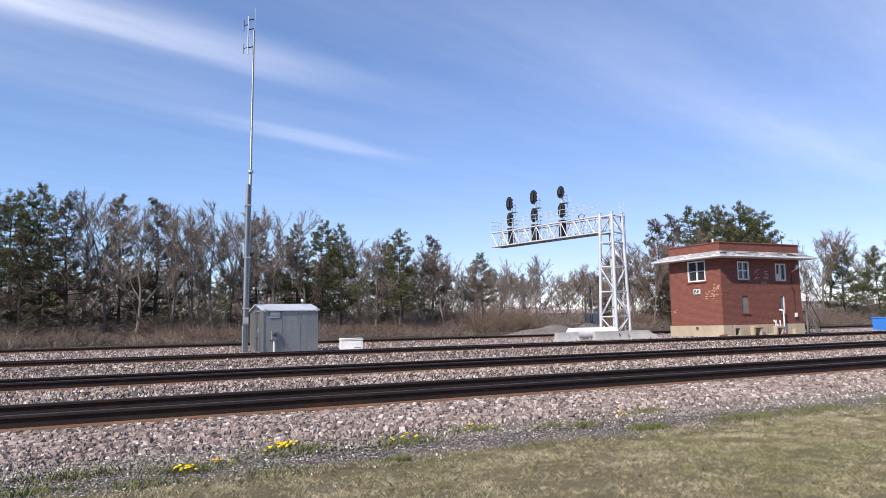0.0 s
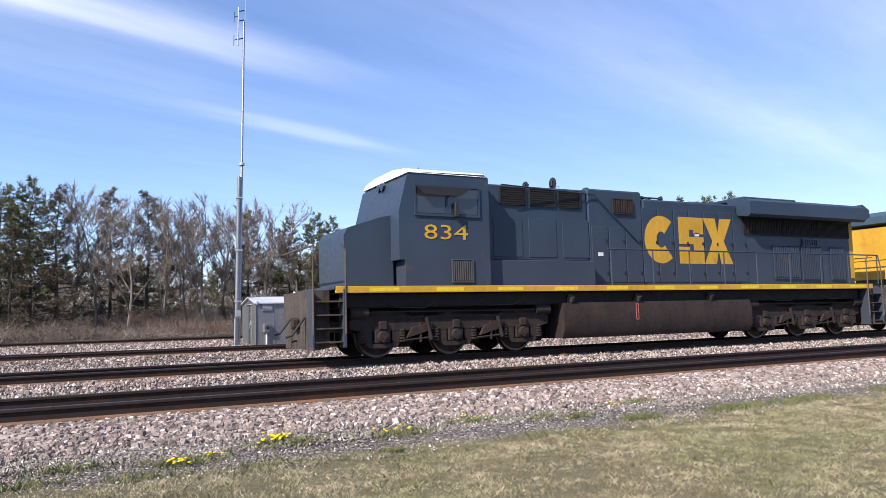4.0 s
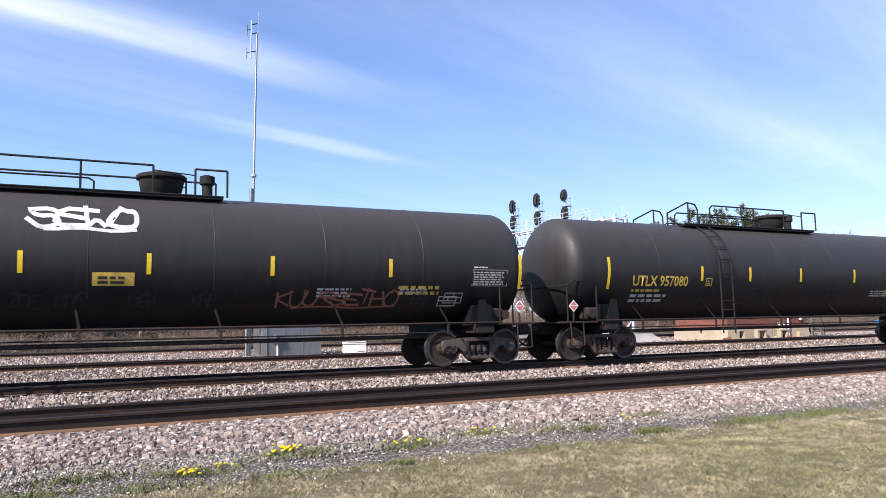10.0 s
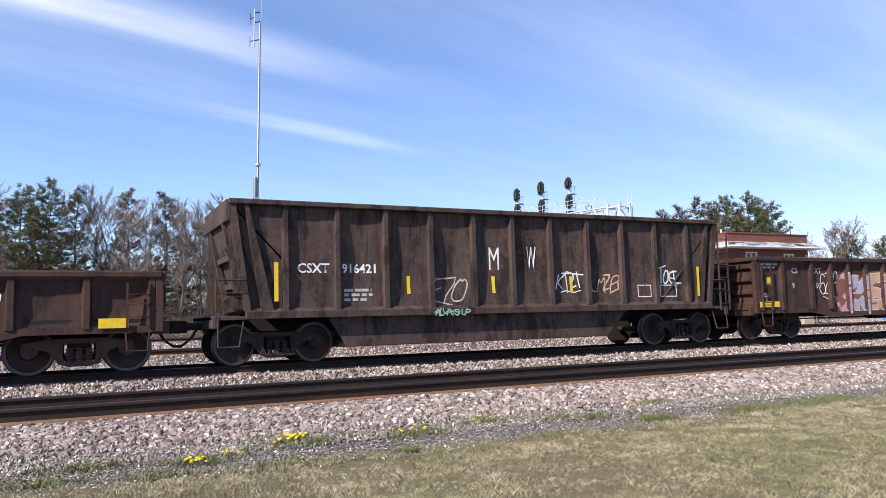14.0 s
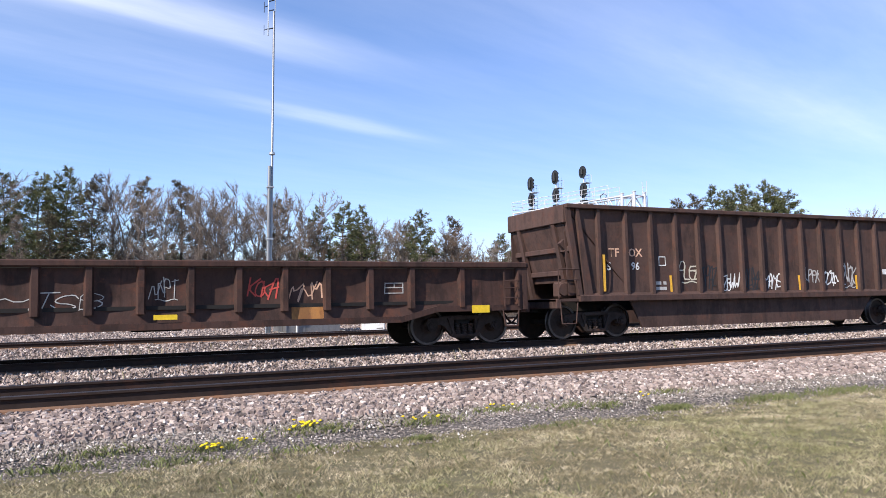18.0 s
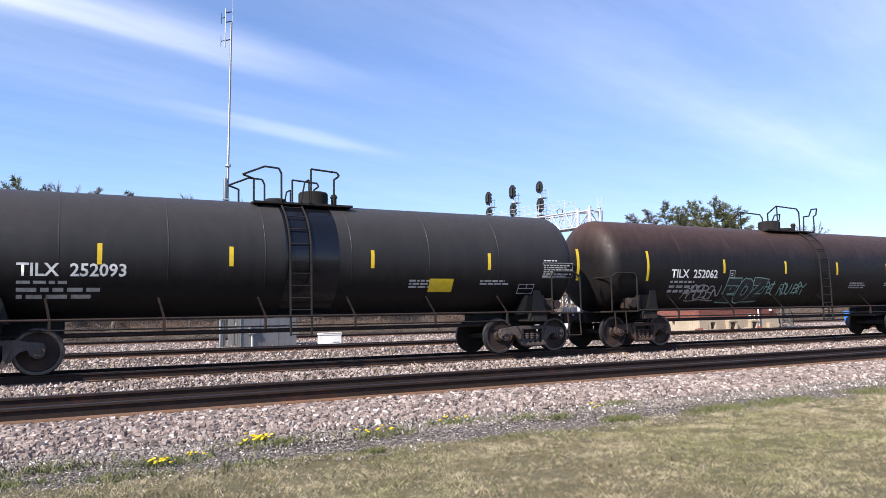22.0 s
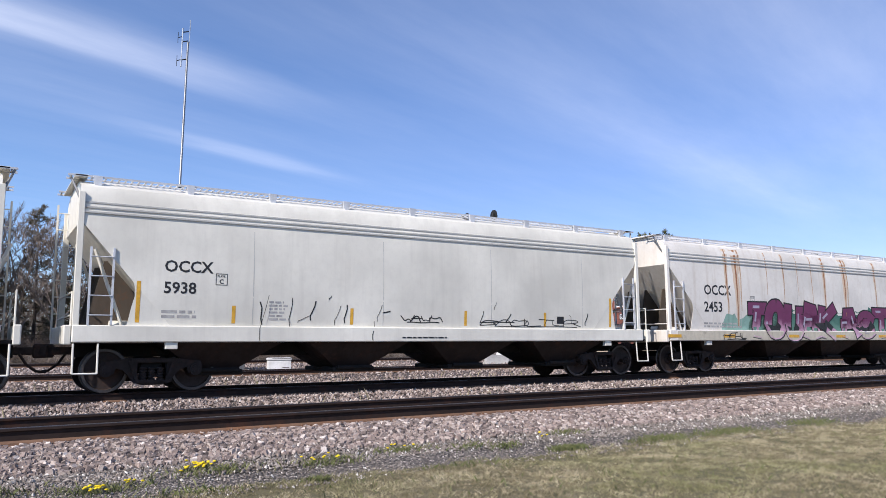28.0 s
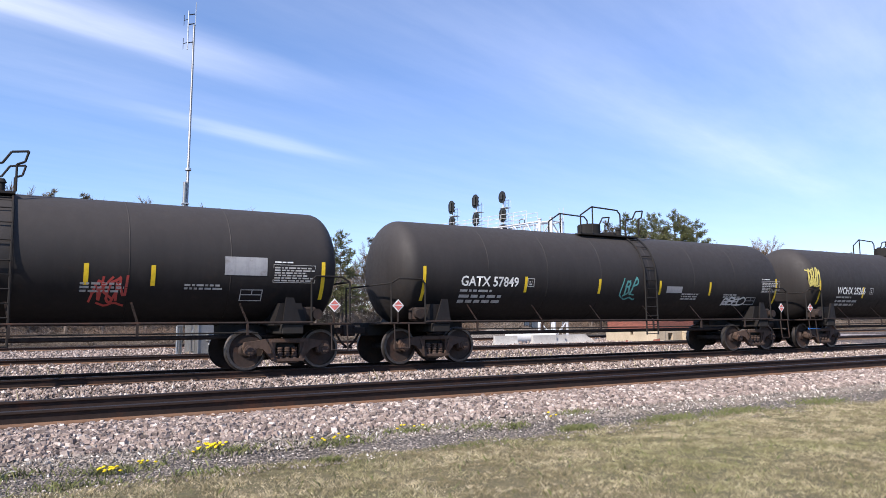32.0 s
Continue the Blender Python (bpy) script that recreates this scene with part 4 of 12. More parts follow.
def ground_z(y):
    pts = ((-400, -0.52), (7.3, -0.52), (7.9, -0.47), (9.0, -0.26), (9.4, -0.225), (12.3, -0.225), (13.6, -0.34), (15.0, -0.36), (16.0, -0.225), (19.0, -0.225), (21.0, -0.42),
           (26.0, -0.40), (27.9, -0.225), (30.8, -0.225), (33.0, -0.27), (45.5, -0.2), (46.6, -0.16), (49.5, -0.16), (52.0, -0.2), (60.0, 0.2), (75.0, 0.45), (4000, 1.0))
    for (a, za), (b, zb) in zip(pts, pts[1:]):
        if y <= b:
            return za + (zb - za) * max(0, (y - a)) / (b - a)
    return pts[-1][1]


def build_ground():
    ys = [-2500, -400, -60, -10, 0, 2] + [3 + 0.25 * i for i in range(18)] + [7.4 + 0.1 * i for i in range(60)] + [13.5 + 0.35 * i for i in range(30)] + [24 + i for i in range(40)] + [70, 80, 100, 140, 220, 400, 900, 2500, 4500]
    xs = [-4500, -1500, -700, -300, -120, -60, -30, -20] + [-12 + 0.5 * i for i in range(90)] + [33 + 2 * i for i in range(20)] + [80, 100, 130, 180, 300, 700, 1500, 4500]
    rnd = random.Random(5)
    v, f, mi = [], [], []
    for y in ys:
        for x in xs:
            z = ground_z(y)
            if -15 < x < 80 and y < 60:
                a = 0.035 if y < 7.4 else (0.02 if 7.4 <= y < 9.2 or 12.4 < y < 15.8 or 19.2 < y < 27.6 else 0.006)
                z += a * (noise.noise(Vector((x * 0.55, y * 0.9, 2.0))) + 0.5 * noise.noise(Vector((x * 2.3, y * 2.3, 7.0))))
            v.append((x, y, z))
    nx = len(xs)
    for j in range(len(ys) - 1):
        for i in range(nx - 1):
            f.append((j * nx + i, j * nx + i + 1, (j + 1) * nx + i + 1, (j + 1) * nx + i))
            y, x = (ys[j] + ys[j + 1]) / 2, (xs[i] + xs[i + 1]) / 2
            w = 0.25 * noise.noise(Vector((x * 0.7, 3.3, 1.0))) + 0.1 * noise.noise(Vector((x * 2.6, y * 2, 4.0)))
            if y < 7.62 + w:
                k = 0
            elif y < 8.15 + w:
                k = 1
            elif y < 8.75 + w * 0.8:
                k = 2
            elif y < 50.5:
                k = 5 if (33 < x < 75 and 31.5 < y < 45.8) else 3
            else:
                k = 4
            mi.append(k)
    me = bpy.data.meshes.new("ground")
    me.from_pydata(v, [], f)
    for m in ("turf", "cinder", "gravel", "ballast", "field", "pad"):
        me.materials.append(M[m])
    me.polygons.foreach_set("material_index", mi)
    me.shade_smooth()
    me.update()
    ob = new("ground", me)
    tagged(ob, "dry lawn, gravel verge and crushed-stone track bed running to the horizon", "ground", kind="structure")
    return ob


def rail_mesh(x0, x1):
    """A flat-bottomed rail, its top at z = 0."""
    half = [(0.0, 0.0), (0.026, -0.001), (0.035, -0.008), (0.037, -0.036), (0.012, -0.050), (0.009, -0.090), (0.012, -0.150), (0.070, -0.168), (0.076, -0.186)]
    prof = half + [(-a, b) for a, b in reversed(half[1:])]
    g = Geo().sweep(prof, x0, x1)
    me = g.mesh("rail", 30)
    me.materials.append(M["rail"])
    me.materials.append(M["railhead"])
    me.materials.append(M["plate"])
    for p in me.polygons:
        if p.center.z < -0.152:
            p.material_index = 2
        if p.center.z > -0.009 and abs(p.normal.z) > 0.25:
            p.material_index = 1
    return me


def build_tracks():
    rail = rail_mesh(-760, 760)
    tie = Geo().box(-0.115, 0.115, -1.30, 1.30, -0.37, -0.195, 0.012).mesh("tie")
    tie.materials.append(M["tie"])
    plate = Geo().box(-0.17, 0.17, -0.19, 0.19, -0.206, -0.187, 0.004)
    for sx in (-0.06, 0.06):
        for sy in (-0.098, 0.098):
            plate.box(sx - 0.014, sx + 0.014, sy - 0.014, sy + 0.014, -0.186, -0.163, 0.004)
    plate = plate.mesh("tie_plate")
    plate.materials.append(M["plate"])
    for k, (yc, z, near) in enumerate(((T1, 0, 96), (T2, 0, 60), (T3, 0, 0), (T4, 0.06, 0))):
        tr = thing("railway_track", ("near", "busy", "quiet", "far")[k] + " railway track with rusty-sided steel rails on wooden ties in ballast", "track", pose(0, yc, z), kind="structure")
        for s in (-1, 1):
            shared("rail", rail, tr, pose(0, s * GAUGE, 0))
        rnd = random.Random(k)
        for i in range(near):
            x = -6 + i * 0.5 + rnd.uniform(-0.03, 0.03)
            shared("tie", tie, tr, pose(x, rnd.uniform(-0.04, 0.04), rnd.uniform(-0.012, 0.004), 0, 0, rnd.uniform(-1.2, 1.2)))
            if k == 0:
                shared("tie_plate", plate, tr, pose(x, -GAUGE, 0))
        g, gp = Geo(), Geo()
        for i in range(-70, 330):
            x = -6 + i * 0.5
            if 0 <= i < near:
                if k == 0:
                    gp.box(x - 0.09, x + 0.09, GAUGE - 0.19, GAUGE + 0.19, -0.197, -0.184)
                continue
            g.box(x - 0.115, x + 0.115, -1.3, 1.3, -0.37, -0.195 + rnd.uniform(-0.01, 0.004))
            for s in (-1, 1):
                gp.box(x - 0.09, x + 0.09, s * GAUGE - 0.19, s * GAUGE + 0.19, -0.197, -0.184)
        o = part("far_ties", g, M["tie"], tr)
        o["kind"] = "stuff"
        o = part("far_tie_plates", gp, M["plate"], tr)
        o["kind"] = "stuff"


def scatter_stones():
    """Crushed stone lying loose on the track bed."""
    rng = np.random.default_rng(11)
    octa = np.array([(0, 0, 1), (0, 0, -0.7), (1, 0.15, 0), (-0.9, -0.2, 0.1), (0.1, 1, -0.1), (-0.1, -0.95, 0.05)], float)
    octa_f = np.array([(0, 2, 4), (0, 4, 3), (0, 3, 5), (0, 5, 2), (1, 4, 2), (1, 3, 4), (1, 5, 3), (1, 2, 5)])

    cube = np.array([(-1, -1, -0.8), (1, -1, -0.8), (1, 1, -0.8), (-1, 1, -0.8), (-0.8, -0.8, 0.8), (0.8, -0.8, 0.8), (0.8, 0.8, 0.8), (-0.8, 0.8, 0.8)], float) * 0.72
    cube_f = np.array([(0, 1, 5), (0, 5, 4), (1, 2, 6), (1, 6, 5), (2, 3, 7), (2, 7, 6), (3, 0, 4), (3, 4, 7), (4, 5, 6), (4, 6, 7)])

    def field(name, n, xr, yr, size, material, label, skip=(), blocky=False):
        base, tri = (cube, cube_f) if blocky else (octa, octa_f)
        x = rng.uniform(*xr, n)
        x = xr[0] + (xr[1] - xr[0]) * rng.random(n) ** 1.35
        y = rng.uniform(*yr, n)
        keep = np.ones(n, bool)
        for a in skip:
            keep &= np.abs(y - a) > 0.06
        x, y = x[keep], y[keep]
        n = len(x)
        zt = np.array([ground_z(b) for b in y])
        s = rng.uniform(*size, n) * (0.75 + 0.5 * rng.random(n))
        v = base[None] * (1 + rng.uniform(-0.35, 0.35, (n, len(base), 3)))
        v *= s[:, None, None] * rng.uniform(0.6, 1.15, (n, 1, 3))
        a = rng.uniform(0, 6.283, n)
        c, d = np.cos(a)[:, None], np.sin(a)[:, None]
        tl = rng.uniform(-0.6, 0.6, n)[:, None]
        vx, vy, vz = v[..., 0], v[..., 1], v[..., 2]
        vx, vz = vx * np.cos(tl) - vz * np.sin(tl), vx * np.sin(tl) + vz * np.cos(tl)
        v = np.stack((vx * c - vy * d + x[:, None], vx * d + vy * c + y[:, None], vz + (zt + s * 0.45)[:, None]), -1)
        f = (tri[None] + (np.arange(n) * len(base))[:, None, None]).reshape(-1, 3)
        me = bpy.data.meshes.new(name)
        me.from_pydata(v.reshape(-1, 3).tolist(), [], f.tolist())
        me.materials.append(material)
        me.update()
        tagged(new(name, me), label, "ballast", kind="stuff")

    field("ballast_stones", 34000, (-3.5, 24), (8.5, 10.0), (0.020, 0.047), M["stone"], "loose purplish-brown crushed stones of the near shoulder", (T1 - GAUGE,), True)
    field("ballast_stones", 12000, (-4, 30), (10.1, 12.6), (0.024, 0.048), M["stone"], "loose pink and grey crushed stones between the near rails", (T1 - GAUGE, T1 + GAUGE))
    field("ballast_stones", 34000, (-5, 40), (12.6, 16.6), (0.026, 0.054), M["stone"], "loose pale crushed stones between two tracks", (T2 - GAUGE,))
    field("ballast_stones", 22000, (-6, 45), (19.0, 28.4), (0.036, 0.070), M["stone"], "loose crushed stones beyond the busy track", (T3 - GAUGE,))
    field("ballast_stones", 16000, (-6, 60), (30.6, 46.5), (0.04, 0.085), M["stone"], "coarse crushed stones lying between the quiet and the far track", (T3 + GAUGE,))
    field("verge_stones", 21000, (-2, 24), (8.1, 9.1), (0.011, 0.028), M["palestone"], "small pale stones at the foot of the shoulder")
    field("verge_stones", 8000, (-2, 22), (7.35, 8.3), (0.007, 0.018), M["palestone"], "small stones scattered over the dark gravel verge")


def scatter_grass():
    rng = np.random.default_rng(3)

    def blades(name, x, y, hgt, wid, lean, material, label, cat, zoff=0.0):
        n = len(x)
        z = np.array([ground_z(b) for b in y]) + zoff
        z += np.array([0.035 * (noise.noise(Vector((a * 0.55, b * 0.9, 2.0))) + 0.5 * noise.noise(Vector((a * 2.3, b * 2.3, 7.0)))) if b < 7.4 else 0 for a, b in zip(x.tolist(), y.tolist())]) - 0.01
        a = rng.uniform(0, 6.283, n)
        dx, dy = np.cos(a), np.sin(a)
        b = rng.uniform(0, 6.283, n)
        lx, ly = np.cos(b) * lean * hgt, np.sin(b) * lean * hgt
        p0 = np.stack((x - dx * wid, y - dy * wid, z), -1)
        p1 = np.stack((x + dx * wid, y + dy * wid, z), -1)
        p2 = np.stack((x + lx * 0.4 + dx * wid * 0.7, y + ly * 0.4 + dy * wid * 0.7, z + hgt * 0.6), -1)
        p3 = np.stack((x + lx, y + ly, z + hgt), -1)
        v = np.stack((p0, p1, p2, p3), 1).reshape(-1, 3)
        k = np.arange(n)[:, None] * 4
        f = np.concatenate((k + np.array([[0, 1, 2]]), k + np.array([[0, 2, 3]])), 0)
        me = bpy.data.meshes.new(name)
        me.from_pydata(v.tolist(), [], f.tolist())
        me.materials.append(material)
        me.update()
        return tagged(new(name, me), label, cat, kind="stuff")

    n = 290000
    x = -1.5 + 17 * rng.random(n)
    y = 3.0 + 4.9 * rng.random(n) ** 0.8
    edge = np.array([7.55 + 0.25 * noise.noise(Vector((a * 0.7, 3.3, 1.0))) for a in x.tolist()])
    k = y < edge + rng.normal(0, 0.09, n)
    x, y = x[k], y[k]
    n = len(x)
    clump = np.array([0.5 + 0.5 * noise.noise(Vector((a * 4.2, b * 4.2, 9.0))) + 0.45 * noise.noise(Vector((a * 11, b * 11, 2.0))) for a, b in zip(x.tolist(), y.tolist())]).clip(0.08, 1.3)
    blades("lawn_grass", x, y, rng.uniform(0.016, 0.034, n) * (0.4 + 1.6 * clump), np.where(rng.random(n) < 0.10, rng.uniform(0.003, 0.005, n), rng.uniform(0.0012, 0.0034, n)), rng.uniform(0.3, 1.3, n), M["grass"], "short dry straw-coloured lawn grass", "grass")
    # green tufts along the edge of the lawn and in the gravel
    spots = [(2.2, 8.2, 0.5, 260), (1.15, 7.95, 0.45, 240), (3.6, 8.15, 0.4, 200), (4.65, 8.3, 0.35, 160), (6.9, 7.75, 0.28, 420), (0.1, 8.1, 0.45, 160), (8.7, 7.75, 0.6, 420), (10.2, 7.75, 0.7, 420), (5.6, 8.2, 0.3, 90), (6.1, 8.1, 0.25, 90),
             (12.5, 7.8, 0.7, 300), (3.2, 7.5, 0.12, 120), (0.7, 7.6, 0.4, 150), (-0.3, 7.7, 0.4, 200), (7.4, 8.4, 0.3, 120), (1.9, 7.55, 0.5, 120), (5.0, 7.45, 0.5, 90)]
    X, Y = [], []
    for sx, sy, r, c in spots:
        c = int(c * 1.6)
        X.append(rng.normal(sx, r * 0.55, c))
        Y.append(rng.normal(sy, r * 0.16, c))
    X.append(rng.uniform(0, 14, 1500))
    Y.append(rng.uniform(3.5, 7.4, 1500))
    X, Y = np.concatenate(X), np.concatenate(Y)
    n = len(X)
    blades("green_weeds", X, Y, rng.uniform(0.04, 0.09, n), rng.uniform(0.003, 0.008, n), rng.uniform(0.3, 1.1, n), M["weed"], "fresh green tufts at the edge of the gravel", "weeds")
    n = 700
    blades("dry_weed_stalks", rng.uniform(-4, 40, n), rng.choice((14.3, 22.5, 23.5, 25.5, 32.0), n) + rng.normal(0, 0.5, n), rng.uniform(0.12, 0.4, n), rng.uniform(0.003, 0.006, n), rng.uniform(0.1, 0.5, n), M["grass"], "thin dry stalks standing between the tracks", "weeds")
    fl = []
    for sx, sy, r, c in ((2.16, 8.27, 0.14, 22), (1.07, 7.86, 0.12, 12), (1.45, 8.0, 0.09, 5), (3.53, 8.17, 0.16, 8), (4.56, 8.3, 0.12, 5), (2.0, 8.2, 0.07, 3), (6.9, 8.25, 0.2, 3)):
        for _ in range(c):
            fl.append((rng.normal(sx, r * 0.7), rng.normal(sy, r * 0.35)))
    head = Geo().lathe_z([(0.0, 0.005), (0.005, 0.017), (0.012, 0.019), (0.018, 0.009)], 0, 0, 9)
    head = head.mesh("dandelion_head")
    head.materials.append(M["dandelion"])
    stem = Geo().cyl((0, 0, -0.06), (0, 0, 0.004), 0.0025, 5).mesh("stem")
    stem.materials.append(M["weed"])
    for fx, fy in fl:
        d = thing("dandelion", "small bright yellow dandelion in flower in the gravel verge", "flower", pose(fx, fy, ground_z(fy) + rng.uniform(0.045, 0.08), rng.uniform(-25, 15), rng.uniform(-20, 20), 0), group="dandelions")
        shared("flower_head", head, d, Matrix())
        shared("stem", stem, d, Matrix())


build_ground()
build_tracks()
# ======================= the train =======================
SPEED = 19.2
MOVERS = []      # (thing, place along the line at 0 s, wheel parts)
SH = {}


def sm(key, make, material):
    """Meshes that many cars share."""
    if key not in SH:
        me = make()
        me = me.mesh(key) if isinstance(me, Geo) else me
        me.materials.append(material)
        SH[key] = me
    return SH[key]


def wheelset_geo(r=0.45):
    g = Geo()
    for s in (-1, 1):
        y = s * GAUGE
        i, o = y - s * 0.075, y + s * 0.06
        seg = 28
        prof = [(i, 0.075), (i, r + 0.024), (i + s * 0.028, r + 0.026), (i + s * 0.04, r + 0.004), (o, r - 0.004), (o, r - 0.062), (o - s * 0.045, r - 0.075), (o - s * 0.05, 0.17), (o + s * 0.01, 0.13), (o + s * 0.015, 0.075)]
        vs, fs = [], []
        for yy, rr in prof:
            for k in range(seg):
                t = 2 * math.pi * k / seg
                vs.append((rr * math.cos(t), yy, rr * math.sin(t)))
        for a in range(len(prof) - 1):
            for k in range(seg):
                q = (a * seg + k, a * seg + (k + 1) % seg, (a + 1) * seg + (k + 1) % seg, (a + 1) * seg + k)
                fs.append(q if s > 0 else q[::-1])
        g.add(vs, fs)
    g.cyl((0, -0.98, 0), (0, 0.98, 0), 0.075, 10)
    return g


def wheelset_mesh(r):
    key = "wheelset%.3f" % r
    if key not in SH:
        me = wheelset_geo(r).mesh("wheelset", 30)
        me.materials.append(M["wheel"])
        me.materials.append(M["tread"])
        for p in me.polygons:
            c = p.center
            d = math.hypot(c.x, c.z)
            if d > r - 0.055 and abs(abs(c.y) - GAUGE) < 0.07:
                p.material_index = 1
        SH[key] = me
    return SH[key]


def sideframe_geo():
    g = Geo()
    out = [(-1.02, 0.52), (-0.98, 0.63), (-0.72, 0.66), (-0.45, 0.70), (0.45, 0.70), (0.72, 0.66), (0.98, 0.63), (1.02, 0.52), (0.98, 0.40), (0.74, 0.38), (0.70, 0.50), (0.56, 0.46), (0.34, 0.20), (0.20, 0.15), (-0.20, 0.15), (-0.34, 0.20), (-0.56, 0.46), (-0.70, 0.50), (-0.74, 0.38), (-0.98, 0.40)]
    for s in (-1, 1):
        for q in (-1, 1):
            g.prism([(q * a, b) for a, b in out[4:14]] + [(q * 0.29, 0.185), (q * 0.29, 0.70)], s * 0.93, s * 1.06)
        g.prism([(-0.29, 0.60), (0.29, 0.60), (0.29, 0.70), (-0.29, 0.70)], s * 0.93, s * 1.06)
        g.prism([(-0.29, 0.185), (-0.20, 0.15), (0.20, 0.15), (0.29, 0.185), (0.29, 0.25), (-0.29, 0.25)], s * 0.93, s * 1.06)
        # raised flanges round the window and the pockets
        g.prism([(-0.40, 0.62), (0.40, 0.62), (0.40, 0.68), (-0.40, 0.68)], s * 1.06, s * 1.10)
        g.prism([(-0.36, 0.19), (0.36, 0.19), (0.40, 0.25), (-0.40, 0.25)], s * 1.06, s * 1.11)
        for q in (-1, 1):
            g.prism([(q * 0.40, 0.64), (q * 0.47, 0.64), (q * 0.32, 0.22), (q * 0.25, 0.22)], s * 1.06, s * 1.10)
    return g


def spring_geo():
    """One coil spring, its turns standing out."""
    prof = []
    for k in range(5):
        z = 0.24 + k * 0.056
        prof += [(z, 0.05), (z + 0.008, 0.075), (z + 0.036, 0.075), (z + 0.046, 0.05)]
    return Geo().lathe_z(prof, 0, 0, 9)


def bearing_geo():
    g = Geo()
    for s in (-1, 1):
        g.cyl((0, s * 0.98, 0), (0, s * 1.10, 0), 0.125, 14)
        g.cyl((0, s * 1.10, 0), (0, s * 1.13, 0), 0.085, 12)
        for k in range(3):
            t = k * 2.094
            g.cyl((0.055 * math.cos(t), s * 1.12, 0.055 * math.sin(t)), (0.055 * math.cos(t), s * 1.15, 0.055 * math.sin(t)), 0.018, 6)
    return g


def bolster_geo():
    g = Geo()
    g.box(-0.22, 0.22, -0.93, 0.93, 0.38, 0.62, 0.03)
    g.cyl((0, 0, 0.6), (0, 0, 0.74), 0.2, 14)
    for q in (-1, 1):
        g.box(q * 0.36 - 0.05, q * 0.36 + 0.05, -0.9, 0.9, 0.33, 0.43, 0.01)
    return g


def side_of(make, s):
    """The pieces of a two-sided shape that lie on one side of the track's middle."""
    def half():
        g = make()
        out = Geo()
        for f in g.f:
            if sum(g.v[i][1] for i in f) * s > 0:
                out.add([g.v[i] for i in f], [tuple(range(len(f)))])
        me = out.mesh("half")
        bm = bmesh.new()
        bm.from_mesh(me)
        bmesh.ops.remove_doubles(bm, verts=bm.verts, dist=1e-5)
        bm.to_mesh(me)
        bm.free()
        me.shade_smooth()
        me.set_sharp_from_angle(angle=radians(38))
        return me
    return half


def truck(parent, x, wheels, rusty=False, wb=1.76, r=0.45):
    """A two-axle truck: frame, springs, four bearings, two wheelsets that turn."""
    mat = M["truckdust"] if rusty == "dusty" else (M["truckrust"] if rusty else M["truck"])
    k = "d" if rusty == "dusty" else ("r" if rusty else "")
    tr = shared("truck", sm("truck_bolster", bolster_geo, M["under"]), parent, pose(x, 0, 0))
    for e, d in ((-1, "near"), (1, "far")):
        shared("side_frame", sm("side_frame" + k + d, side_of(sideframe_geo, e), mat), tr, Matrix())
        for sx in (-0.17, 0.0, 0.17):
            shared("spring", sm("spring" + k, spring_geo, mat), tr, pose(sx, e * 1.0, 0))
    for s in (-1, 1):
        for e, d in ((-1, "near"), (1, "far")):
            shared("bearing", sm("bearing" + k + d, side_of(bearing_geo, e), mat), tr, pose(s * wb / 2, 0, r))
        wheels.append((shared("wheelset", wheelset_mesh(r), parent, pose(x + s * wb / 2, 0, r)), x + s * wb / 2, r))
    return tr


def coupler_geo():
    g = Geo()
    g.box(-0.75, -0.14, -0.08, 0.08, 0.78, 0.94, 0.02)
    g.box(-0.20, 0.08, -0.14, 0.05, 0.72, 1.0, 0.03)
    g.box(-0.06, 0.10, 0.04, 0.15, 0.75, 0.97, 0.03)
    pts = [(-0.45, -0.25, 0.82), (-0.30, -0.26, 0.58), (-0.12, -0.2, 0.45), (0.06, -0.12, 0.43)]
    g.pipe(pts, 0.028, 7)
    return g


def couplers(parent, L):
    for x, a in ((0.0, 180), (L, 0)):
        shared("coupler", sm("coupler", coupler_geo, M["truck"]), parent, pose(x, 0, 0, 0, 0, a))


def ladder(parent, x, z0, z1, y, material, w=0.42, step=0.32, name="ladder"):
    n = max(2, int((z1 - z0) / step))
    g = Geo()
    for s in (-0.5, 0.5):
        g.box(x + s * w - 0.02, x + s * w + 0.02, y - 0.025, y + 0.012, z0, z1)
    ob = part(name, g, material, parent)
    me = sm("rung_%s_%.2f" % (material.name, w), lambda: Geo().cyl((-w / 2, 0, 0), (w / 2, 0, 0), 0.013, 6), material)
    for i in range(n):
        shared("rung", me, ob, pose(x, y - 0.03, z0 + (i + 0.5) * (z1 - z0) / n))
    return ob


def reflectors(parent, xs, z0, z1, w, y, mat="reflect"):
    for x in xs:
        n = 6
        part("reflector", Geo().add([(x + q * w / 2, y, z0 + (z1 - z0) * i / n) for i in range(n + 1) for q in (-1, 1)], [(2 * i, 2 * i + 1, 2 * i + 3, 2 * i + 2) for i in range(n)]), M[mat], parent)


def start(name, S0, S1, label):
    return thing(name, label, name.replace("_", " "), pose(S0, T2, 0), group="cars of the freight train"), S1 - S0


def done(car, S0, wheels):
    MOVERS.append((car, S0, wheels))


BULGE = {}       # car -> how far its side sheet is pushed in at (x, z)


